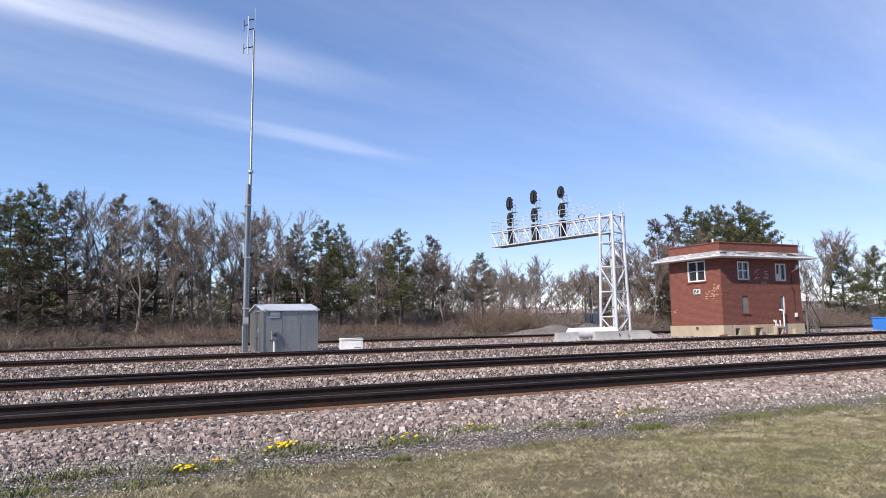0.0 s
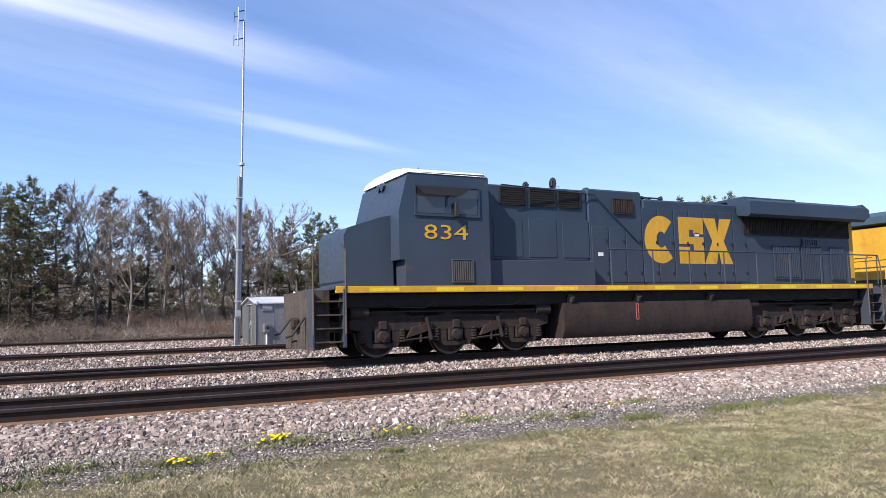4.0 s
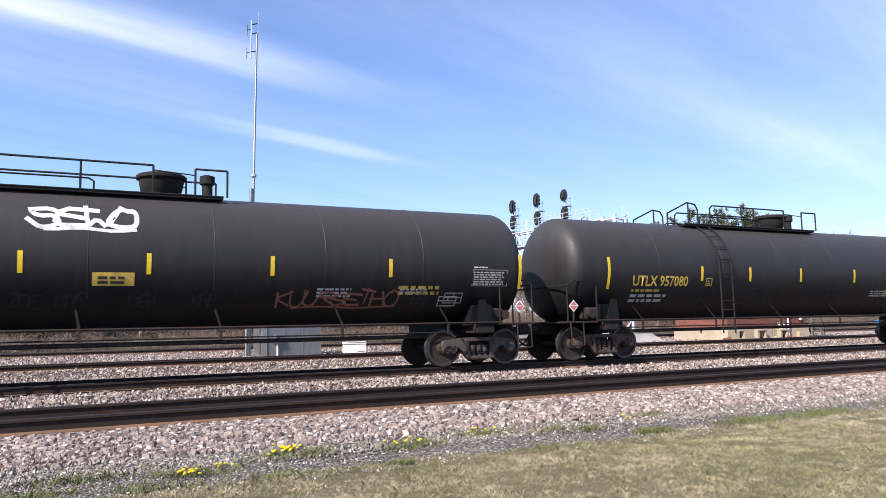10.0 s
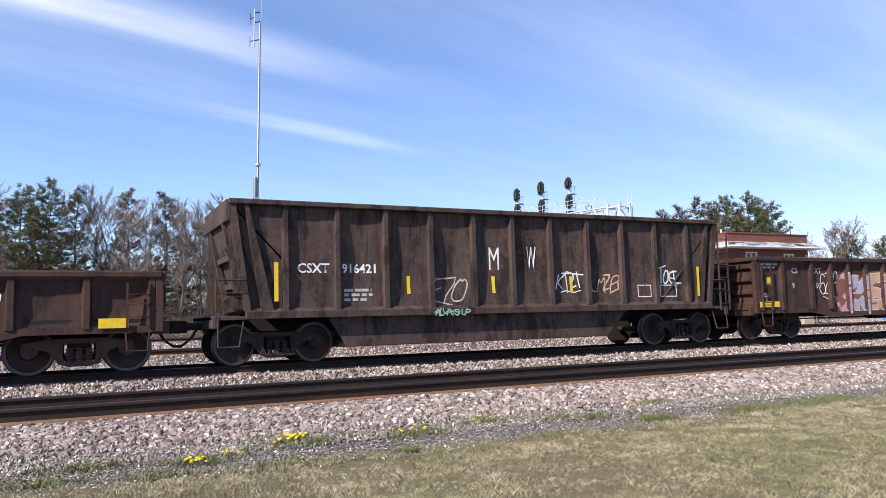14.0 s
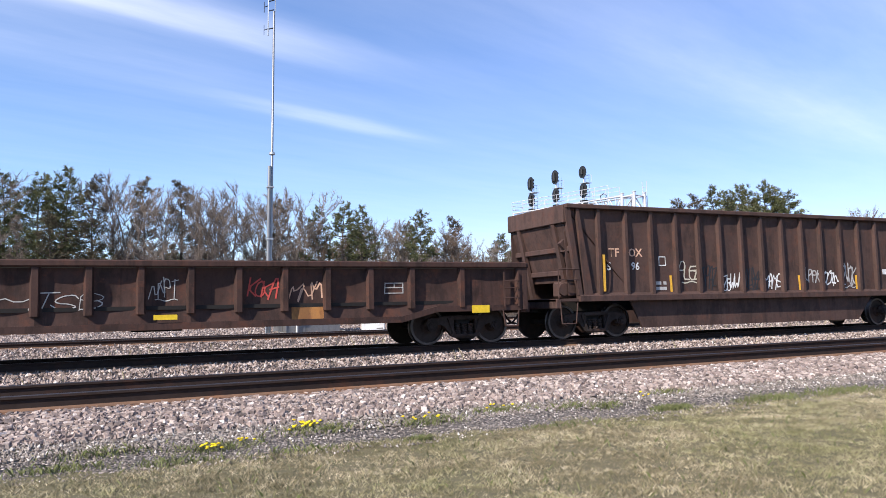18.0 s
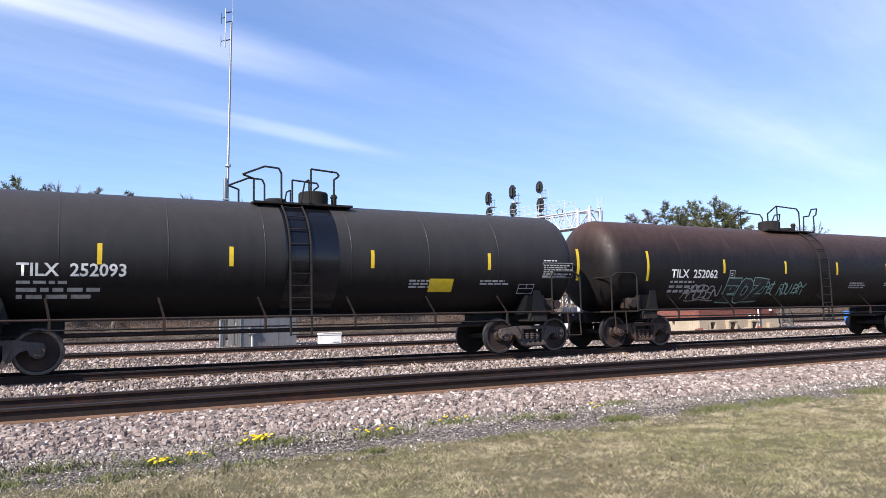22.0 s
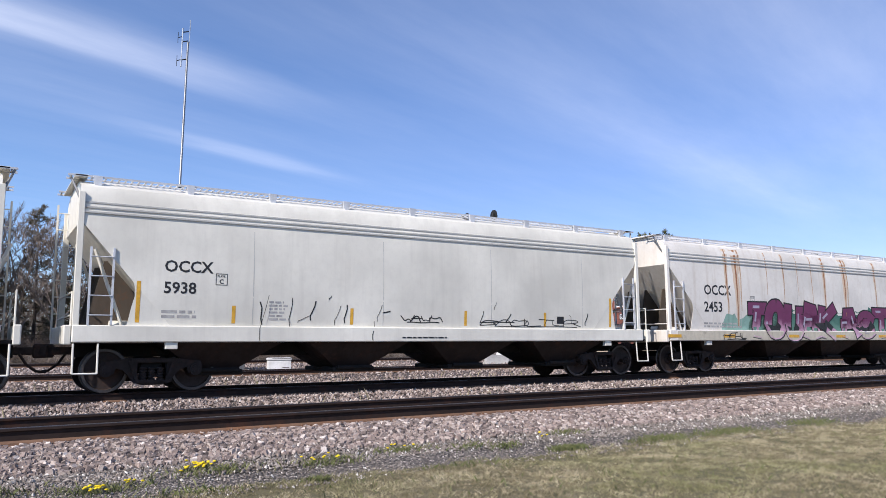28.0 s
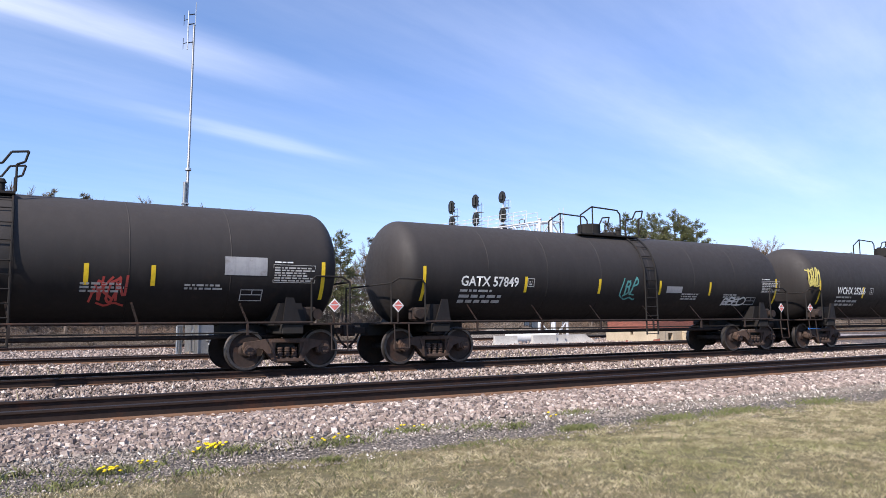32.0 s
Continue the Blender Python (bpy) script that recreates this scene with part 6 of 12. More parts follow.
def slope_hopper(S0, S1, body, label, ribs=16, rib_mat=None, sill=None, skirt=(3.3, -4.7), skirt_z=0.34, top=3.56, zsill=1.16, seed=3, dent=0.05, rusty=False, thin=False, inner=()):
    """An open ore hopper with sloped end sheets, heavy ribs and a low hopper belly."""
    car, L = start("hopper_car", S0, S1, label)
    bm_, rm, smat = M[body], M[rib_mat or body], M[sill or body]
    wheels = []
    for x in (1.95, L - 1.95):
        truck(car, x, wheels, rusty)
    couplers(car, L)
    t0, t1 = 0.85, L - 0.85
    yp, yr = 1.36, 1.47
    part("centre_sill", Geo().box(0.55, L - 0.55, -0.22, 0.22, 0.70, 1.05, 0.02), M["under"], car)
    pos = list(inner) or [t0 + 0.55 + (t1 - t0 - 1.1) * i / (ribs - 1) for i in range(ribs)]
    ribs = len(pos)
    depth = dented(pos, lambda x: zsill, top - 0.12, dent, seed)
    BULGE[car] = (depth, yp)
    for p0, p1 in zip(pos, pos[1:]):
        part("side_panel", dented_sheet(p0, p1, lambda x: zsill, top - 0.12, yp, depth), bm_, car)
    # the end bays: the sheet narrows downwards to a leaning post, the dark gusset lies deeper
    for q, p, t in ((1, pos[0], t0), (-1, pos[-1], t1)):
        foot = p - q * 0.42
        part("end_panel", Geo().prism([(t, top - 0.12), (p, top - 0.12), (p, zsill), (foot, zsill)], -yp, -yp + 0.02), bm_, car)
        part("leaning_post", Geo().prism([(t + q * 0.32, top - 0.12), (t + q * 0.40, top - 0.12), (foot + q * 0.16, zsill), (foot - q * 0.10, zsill)], -yr + 0.01, -yp), rm, car)
        part("end_gusset", Geo().prism([(t + q * 0.03, top - 0.14), (p, top - 0.14), (p, zsill), (t + q * 0.12, zsill)], -yp + 0.09, -yp + 0.11), bm_, car)
    part("side_sheet", Geo().box(t0, t1, yp, yp + 0.02, zsill, top - 0.1), bm_, car)

    def rib():
        g = Geo()
        w = 0.05 if thin else 0.06
        return g.add([(-w, -yr, zsill), (w, -yr, zsill), (w * 1.3, -yp + 0.01, zsill), (-w * 1.3, -yp + 0.01, zsill), (-w * 0.8, -yr + 0.02, top - 0.1), (w * 0.8, -yr + 0.02, top - 0.1), (w * 1.2, -yp + 0.01, top - 0.1), (-w * 1.2, -yp + 0.01, top - 0.1)],
                     [(0, 1, 5, 4), (1, 2, 6, 5), (3, 0, 4, 7), (3, 2, 1, 0), (4, 5, 6, 7)])
    me = sm("hopper_rib_%s" % (rib_mat or body), rib, rm)
    for p in pos:
        shared("rib", me, car, pose(p, 0, 0))
        shared("rib", me, car, pose(p, 0, 0, 0, 0, 180))
    for s in (-1, 1):
        part("top_chord", Geo().box(t0 - 0.02, t1 + 0.02, s * 1.33, s * 1.50, top - 0.12, top, 0.02), M["g_red"] if seed == 3 else rm, car)
        part("side_sill", Geo().sweep([(s * 1.30, zsill - 0.16), (s * 1.50, zsill - 0.16), (s * 1.50, zsill - 0.02), (s * 1.38, zsill + 0.06), (s * 1.30, zsill + 0.06)], 1.2, L - 1.2), smat, car)
    for q, xe in ((1, 0.0), (-1, L)):
        xt, xb = xe + q * 0.85, xe + q * 3.0
        # sloped end sheet from the top chord down to the belly
        part("slope_sheet", Geo().add([(xt, -yp, top - 0.08), (xt, yp, top - 0.08), (xb, yp, zsill), (xb, -yp, zsill), (xt + q * 0.05, -yp, top - 0.08), (xt + q * 0.05, yp, top - 0.08), (xb + q * 0.05, yp, zsill), (xb + q * 0.05, -yp, zsill)],
                                      [(0, 1, 2, 3), (7, 6, 5, 4), (0, 3, 7, 4), (1, 5, 6, 2), (0, 4, 5, 1), (3, 2, 6, 7)]), bm_, car)
        part("end_chord", Geo().box(xt - q * 0.08, xt + q * 0.06, -1.42, 1.42, top - 0.5, top - 0.02, 0.02), smat, car)
        # the end wall leans in under the chord, stiffened by two beams
        part("end_plate", Geo().prism([(xt + q * 0.0, top - 0.5), (xt + q * 0.04, top - 0.5), (xt + q * 0.50, 1.5), (xt + q * 0.46, 1.5)], -1.32, 1.32), smat, car)
        for zb in (1.75, 2.35):
            ub = 0.46 * (top - 0.5 - zb) / (top - 2.0)
            part("end_beam", Geo().box(xt + q * (ub - 0.09), xt + q * (ub + 0.02), -1.34, 1.34, zb - 0.07, zb + 0.07, 0.015), smat, car)
        part("corner_post", Geo().prism([(xe + q * 1.18, zsill), (xe + q * 1.30, zsill), (xe + q * 0.98, top - 0.1), (xe + q * 0.80, top - 0.1)], -1.46, -1.34), smat, car)
        part("end_post", Geo().prism([(xe + q * 1.20, 1.0), (xe + q * 1.32, 1.0), (xt + q * 0.02, top - 0.4), (xt - q * 0.08, top - 0.4)], -0.95, -0.80), smat, car)
        part("end_post", Geo().prism([(xe + q * 1.20, 1.0), (xe + q * 1.32, 1.0), (xt + q * 0.02, top - 0.4), (xt - q * 0.08, top - 0.4)], 0.80, 0.95), smat, car)
        part("diagonal_brace", Geo().prism([(xe + q * 0.8, 2.5), (xe + q * 0.95, 2.62), (xe + q * 2.3, 1.2), (xe + q * 2.12, 1.1)], -1.2, -1.08), bm_, car)
        part("end_platform", Geo().box(xe + q * 0.5, xe + q * 1.4, -1.40, 1.40, 0.98, 1.06, 0.01), smat, car)
        part("end_sill", Geo().box(xe + q * 0.5, xe + q * 0.66, -1.42, 1.42, 0.80, 1.06, 0.02), smat, car)
        if q < 0:
            ladder(car, xe + q * 0.62, 0.95, top - 0.35, -1.42, smat, 0.36, 0.36)
        for z in (1.55, 1.82):
            part("grab_iron", Geo().pipe([(xe + q * 0.62, -1.38, z), (xe + q * 0.62, -1.46, z), (xe + q * 1.2, -1.46, z), (xe + q * 1.2, -1.38, z)], 0.014, 6), smat, car)
        part("stirrup_step", Geo().pipe([(xe + q * 0.62, -1.42, 0.95), (xe + q * 0.62, -1.47, 0.42), (xe + q * 1.05, -1.47, 0.42), (xe + q * 1.15, -1.42, 0.95)], 0.016, 6), M["ltr_g"] if seed == 3 else smat, car)
        part("grab_rail", Geo().pipe([(xe + q * 0.58, -1.42, 1.06), (xe + q * 0.58, -1.42, 1.82), (xe + q * 1.2, -1.42, 1.82)], 0.016, 6), rm, car)
        part("brake_gear", Geo().box(xe + q * 0.85, xe + q * 1.35, -1.1, -0.7, 1.08, 1.5, 0.05).cyl((xe + q * 0.9, -1.12, 1.3), (xe + q * 0.9, -1.2, 1.3), 0.16, 12), smat, car)
    k0, k1 = skirt[0], L + skirt[1]
    for s in (-1, 1):
        part("hopper_belly", Geo().prism([(k0 + 0.15, skirt_z), (k1 - 0.15, skirt_z), (k1 + 0.55, zsill - 0.15), (k0 - 0.25, zsill - 0.15)], s * 1.22, s * 1.28), smat if not thin else bm_, car)
    part("belly_floor", Geo().box(k0, k1, -1.2, 1.2, skirt_z + 0.02, skirt_z + 0.06), M["under"], car)
    done(car, S0, wheels)
    return car, L, pos, -yp - 0.004, -yr - 0.006


def hopper_side(z):
    """Half the width of a covered hopper's side at height z."""
    return 1.46 + 0.0625 * (z - 1.36) if z < 2.0 else 1.50 + 0.008 * (z - 2.0) if z < 2.5 else 1.504 if z < 2.8 else 1.505 - 0.028 * (z - 2.8) if z < 3.2 else 1.494 - 0.048 * (z - 3.2)


def covered_hopper(S0, S1, body, label, chutes=4, t0=0.42, reach=(1.06, 1.08)):
    car, L = start("covered_hopper_car", S0, S1, label)
    bm_ = M[body]
    wheels = []
    for x in (1.95, L - 1.95):
        truck(car, x, wheels)
    couplers(car, L)
    t1 = L - 0.95
    part("centre_sill", Geo().box(0.55, L - 0.55, -0.22, 0.22, 0.72, 1.02, 0.02), M["under"], car)
    # rounded body section (y, z)
    sec = [(1.46, 1.36), (1.50, 2.0), (1.504, 2.5), (1.505, 2.8), (1.495, 3.2), (1.485, 3.42), (1.48, 3.5), (1.45, 3.92), (1.35, 4.14), (0.97, 4.30), (0.5, 4.37), (0.0, 4.39)]
    prof = sec + [(-y, z) for y, z in reversed(sec[:-1])]

    def end_x(z, q):
        # the end sheet: upright at the roof, then sloping in under it down to the sill
        return max(0.0, (3.42 - z) * 0.81 * reach[0 if q > 0 else 1])
    n = len(prof)
    xs = 16
    vs, fs = [], []
    for i in range(xs + 1):
        u = i / xs
        for y, z in prof:
            a, b = t0 + end_x(z, 1), t1 - end_x(z, -1)
            vs.append((a + (b - a) * u, y, z))
    for i in range(xs):
        for j in range(n - 1):
            q = i * n + j
            fs.append((q, q + n, q + n + 1, q + 1))
    for j in range(n // 2):
        a, b, c, d = j, j + 1, n - 2 - j, n - 1 - j
        o = xs * n
        fs.append((a, b, c, d) if b != c else (a, b, d))
        fs.append((o + d, o + c, o + b, o + a) if b != c else (o + d, o + b, o + a))
    part("body", Geo().add(vs, fs), bm_, car)
    BULGE[car] = (lambda x, z: 1.505 - hopper_side(z) if z > 1.37 else 0.0, 1.505)
    # the side sheet runs on past the slope sheet and ends in a rounded lip
    for q, t in ((1, t0), (-1, t1)):
        r = reach[0 if q > 0 else 1]
        lip = [(r * u, z) for u, z in ((0.956, 2.24), (1.0, 2.10), (0.993, 1.94), (0.94, 1.70), (0.88, 1.36), (1.67, 1.36))]
        for s in (-1, 1):
            m = len(lip)
            part("side_lip", Geo().add([(t + q * a, s * (hopper_side(z) - d), z) for d in (-0.001, 0.012) for a, z in lip],
                                       [tuple(range(m)), tuple(range(2 * m - 1, m - 1, -1))] + [(k, k + m, (k + 1) % m + m, (k + 1) % m) for k in range(m)]), bm_, car)
        # webs of the underframe below the slope sheet
        for yw in (-0.75, 0.0, 0.75):
            part("slope_web", Geo().prism([(t + q * 0.18, 1.07), (t + q * 2.5, 1.07), (t + q * 2.35, 1.30), (t + q * 0.75, 2.74), (t + q * 0.55, 2.70)], yw - 0.015, yw + 0.015), M["locodirt"], car)
    # seams high on the side
    for k, (y, z) in enumerate(((1.480, 3.58), (1.466, 3.68), (1.450, 3.78))):
        for s in (-1, 1):
            part("roof_seam", Geo().box(t0 + 0.04, t1 - 0.04, s * y, s * (y + 0.022), z, z + 0.035), M["rib_line"], car)
    # side sill
    for s in (-1, 1):
        part("side_sill", Geo().box(t0 - 0.06, L - 0.82, s * 1.40, s * 1.54, 1.02, 1.36, 0.02), bm_, car)
    # hoppers
    hx = [3.35 + (L - 6.9) * i / (chutes - 1) for i in range(chutes)]
    for x in hx:
        h = part("discharge_hopper", Geo().add([(x - 1.45, -1.36, 1.1), (x + 1.45, -1.36, 1.1), (x + 1.45, 1.36, 1.1), (x - 1.45, 1.36, 1.1), (x - 0.42, -0.75, 0.42), (x + 0.42, -0.75, 0.42), (x + 0.42, 0.75, 0.42), (x - 0.42, 0.75, 0.42)],
                                                [(0, 1, 5, 4), (1, 2, 6, 5), (2, 3, 7, 6), (3, 0, 4, 7), (4, 5, 6, 7)]), M["g_dark"], car)
        part("outlet_gate", Geo().box(x - 0.55, x + 0.55, -0.9, 0.9, 0.32, 0.43, 0.02).cyl((x - 0.45, -0.95, 0.42), (x + 0.45, -0.95, 0.42), 0.05, 8), M["under"], h)
    # end frames, ladders, platforms
    for q, xe in ((1, 0.0), (-1, L)):
        b, o = (t0, t0 - 0.68) if q > 0 else (0.95, 0.0)
        part("end_platform", Geo().box(xe + q * 0.5, xe + q * 1.9, -1.42, 1.42, 1.0, 1.07, 0.01), M["under"], car)
        part("end_sill", Geo().box(xe + q * (0.48 + o), xe + q * (0.62 + o), -1.5, 1.5, 0.98, 1.36, 0.02), bm_, car)
        for y in (-1.46, 1.46):
            part("corner_post", Geo().box(xe + q * (b - 0.06), xe + q * (b + 0.06), y - 0.05, y + 0.05, 1.05, 4.0, 0.01), bm_, car)
        part("end_brace", Geo().cyl((xe + q * 0.74, -1.15, 2.9), (xe + q * 1.4, -1.15, 1.1), 0.04, 6), bm_, car)
        part("end_brace", Geo().cyl((xe + q * 0.74, 1.15, 2.9), (xe + q * 1.4, 1.15, 1.1), 0.04, 6), bm_, car)
        part("end_running_board", Geo().box(xe + q * (b - 0.12), xe + q * (b + 0.12), -1.19, 1.19, 4.365, 4.405, 0.006), bm_, car)
        part("board_brace", Geo().cyl((xe + q * (b - 0.2), -1.1, 4.37), (xe + q * (b + 0.02), -1.3, 3.8), 0.025, 6), M["galv"], car)
        ladder(car, xe + q * (b + 0.42), 1.36, 2.9, -1.52, M["alu"], 0.42, 0.34)
        ladder(car, xe + q * (b - 0.03), 1.1, 4.1, 1.0, bm_, 0.4, 0.36, "end_ladder")
        part("end_handrail", Geo().pipe([(xe + q * (0.6 + o), -1.45, 1.07), (xe + q * (0.6 + o), -1.45, 2.0), (xe + q * (0.6 + o), 1.45, 2.0), (xe + q * (0.6 + o), 1.45, 1.07)], 0.018, 6).pipe([(xe + q * (0.6 + o), -1.45, 1.55), (xe + q * (0.6 + o), 1.45, 1.55)], 0.016, 6), bm_, car)
        part("brake_cylinder", Geo().cyl((xe + q * 1.1, -0.9, 1.3), (xe + q * 1.7, -0.9, 1.3), 0.17, 12).box(xe + q * 0.9, xe + q * 1.2, -0.6, -0.2, 1.07, 1.5, 0.04), bm_, car)
        part("stirrup_step", Geo().pipe([(xe + q * (0.66 + o), -1.5, 1.0), (xe + q * (0.66 + o), -1.54, 0.42), (xe + q * (1.1 + o), -1.54, 0.42), (xe + q * (1.1 + o), -1.5, 1.0)], 0.02, 6), bm_, car)
        part("jacking_pad", Geo().box(xe + q * 2.1, xe + q * 2.35, -1.5, -1.38, 0.88, 1.03, 0.01), bm_, car)
    # roof running boards on brackets and hatches
    for s in (-1, 1):
        g = Geo()
        g.box(t0 - 0.25, t1 + 0.25, s * 0.78, s * 0.81, 4.36, 4.40)
        g.box(t0 - 0.25, t1 + 0.25, s * 1.16, s * 1.19, 4.36, 4.40)
        x = t0 - 0.2
        while x < t1 + 0.2:
            g.box(x, x + 0.03, s * 0.8, s * 1.17, 4.37, 4.39)
            x += 0.13
        part("running_board", g, M["alu"], car)
        nb = 9
        for i in range(nb):
            x = t0 + 0.3 + (t1 - t0 - 0.6) * i / (nb - 1)
            part("board_bracket", Geo().prism([(x - 0.03, 4.02), (x + 0.05, 4.02), (x + 0.09, 4.40), (x - 0.09, 4.40)], s * 1.13, s * 1.22), M["alu"], car)
    part("roof_hatch", Geo().box(t0 + 0.5, t1 - 0.5, -0.3, 0.3, 4.37, 4.46, 0.03), bm_, car, "long white roof hatch")
    part("roof_vent", Geo().lathe_z([(4.44, 0.13), (4.54, 0.13), (4.58, 0.09), (4.59, 0.02)], L * 0.62, -0.2, 14), M["under"], car)
    done(car, S0, wheels)
    return car, L, -1.5085, -1.546
# ======================= locomotives =======================
def mark_shape(car, x0, x1, z0, z1, y, k, material):
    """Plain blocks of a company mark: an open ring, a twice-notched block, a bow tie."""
    w, h = x1 - x0, z1 - z0
    g = Geo()
    cx, cz = (x0 + x1) / 2, (z0 + z1) / 2
    if k == 0:
        t = w * 0.36
        pts = [(cx + (w - t) / 2 * math.cos(a), cz + (h - t) / 2 * math.sin(a)) for a in [radians(48 + 264 * i / 20) for i in range(21)]]
        stroke(g, pts, t, y)
    elif k == 1:
        a, b = x0 + w * 0.42, x1 - w * 0.42
        g.add([(px, y, pz) for px, pz in ((x0, z1), (x0, cz - h * 0.08), (b, cz - h * 0.08), (b, z0 + h * 0.27), (a, z0 + h * 0.27), (a, z0 + h * 0.36), (x0, z0 + h * 0.36), (x0, z0), (x1, z0), (x1, cz + h * 0.08), (a, cz + h * 0.08), (a, z1 - h * 0.27), (b, z1 - h * 0.27), (b, z1 - h * 0.36), (x1, z1 - h * 0.36), (x1, z1))],
              [(0, 1, 10, 11), (1, 2, 9, 10), (2, 3, 8, 9), (3, 4, 7, 8), (4, 5, 6, 7), (11, 12, 15, 0), (12, 13, 14, 15)])
    else:
        m = w * 0.2
        g.add([(px, y, pz) for px, pz in ((x0, z0), (x0 + w * 0.42, z0), (cx, cz - h * 0.2), (x1 - w * 0.42, z0), (x1, z0), (cx + m, cz), (x1, z1), (x1 - w * 0.42, z1), (cx, cz + h * 0.2), (x0 + w * 0.42, z1), (x0, z1), (cx - m, cz))],
              [(0, 1, 2, 11), (2, 3, 4, 5), (11, 2, 5, 8), (5, 6, 7, 8), (11, 8, 9, 10)])
    return part("company_mark", g, material, car, "plain yellow block")


def slats(parent, x0, x1, z0, z1, y, n, material, back, name="grille", vertical=True):
    b = part(name, Geo().box(x0, x1, y - 0.005, y + 0.02, z0, z1), back, parent)
    g = Geo()
    for i in range(n):
        if vertical:
            x = x0 + (x1 - x0) * (i + 0.5) / n
            w = (x1 - x0) / n * 0.28
            g.box(x - w, x + w, y - 0.03, y - 0.006, z0 + 0.02, z1 - 0.02)
        else:
            z = z0 + (z1 - z0) * (i + 0.5) / n
            w = (z1 - z0) / n * 0.28
            g.box(x0 + 0.02, x1 - 0.02, y - 0.03, y - 0.006, z - w, z + w)
    g.box(x0 - 0.025, x0, y - 0.035, y, z0 - 0.025, z1 + 0.025)
    g.box(x1, x1 + 0.025, y - 0.035, y, z0 - 0.025, z1 + 0.025)
    g.box(x0, x1, y - 0.035, y, z0 - 0.025, z0)
    g.box(x0, x1, y - 0.035, y, z1, z1 + 0.025)
    part("slats", g, material, b)
    return b


def loco_truck_geo():
    """Cast side frames with pedestal legs, tie bars, rods and shock struts."""
    g = Geo()
    for s in (-1, 1):
        a, b = s * 1.04, s * 1.16
        g.prism([(-2.78, 0.86), (-2.62, 1.02), (-1.4, 1.05), (-1.15, 0.93), (-0.55, 0.93), (-0.4, 1.02), (0.4, 1.02), (0.55, 0.93), (1.15, 0.93), (1.4, 1.05), (2.62, 1.02), (2.78, 0.86), (2.74, 0.70), (2.5, 0.64), (-2.5, 0.64), (-2.74, 0.70)], a, b)
        g.prism([(-2.6, 0.92), (2.6, 0.92), (2.6, 0.97), (-2.6, 0.97)], b, s * 1.20)
        for x in (-1.95, 0.0, 1.95):
            for q in (-1, 1):
                g.prism([(x + q * 0.26, 0.70), (x + q * 0.50, 0.70), (x + q * 0.40, 0.30), (x + q * 0.25, 0.30)], s * 1.02, s * 1.15)
            g.prism([(x - 0.42, 0.34), (x + 0.42, 0.34), (x + 0.34, 0.24), (x - 0.34, 0.24)], s * 1.05, s * 1.19)
            g.box(x - 0.1, x + 0.1, s * 1.15, s * 1.23, 0.66, 0.86, 0.02)
        for x in (-1.0, 1.0):
            g.prism([(x - 0.34, 0.46), (x + 0.26, 0.62), (x + 0.34, 0.82), (x - 0.2, 0.70)], s * 1.14, s * 1.24)
            g.cyl((x - 0.42, s * 1.2, 0.40), (x + 0.44, s * 1.2, 0.46), 0.028, 6)
            g.cyl((x + 0.3, s * 1.22, 0.40), (x + 0.18, s * 1.22, 0.92), 0.05, 8)
        g.cyl((-2.3, s * 1.24, 1.08), (2.3, s * 1.24, 1.06), 0.02, 6)
    g.box(-2.6, 2.6, -0.9, 0.9, 0.6, 0.9, 0.03)
    return g


def loco_axle_geo():
    g = Geo()
    for s in (-1, 1):
        g.box(-0.21, 0.21, s * 1.04, s * 1.18, 0.34, 0.68, 0.03)
        g.cyl((0, s * 1.18, 0.5), (0, s * 1.27, 0.5), 0.145, 16, 0.12)
        g.cyl((0, s * 1.27, 0.5), (0, s * 1.29, 0.5), 0.07, 10)
    return g


def loco_spring_geo():
    prof = []
    for k in range(5):
        z = 0.36 + k * 0.065
        prof += [(z, 0.07), (z + 0.01, 0.10), (z + 0.04, 0.10), (z + 0.052, 0.07)]
    return Geo().lathe_z(prof, 0, 0, 9)


def brake_cylinder_geo(s, q):
    x = q * 2.55
    return Geo().cyl((x - q * 0.9, s * 1.18, 1.03), (x - q * 0.2, s * 1.18, 1.06), 0.03, 6, 0.05).cyl((x - 0.22, s * 1.18, 1.06), (x + 0.22, s * 1.18, 1.06), 0.13, 12)


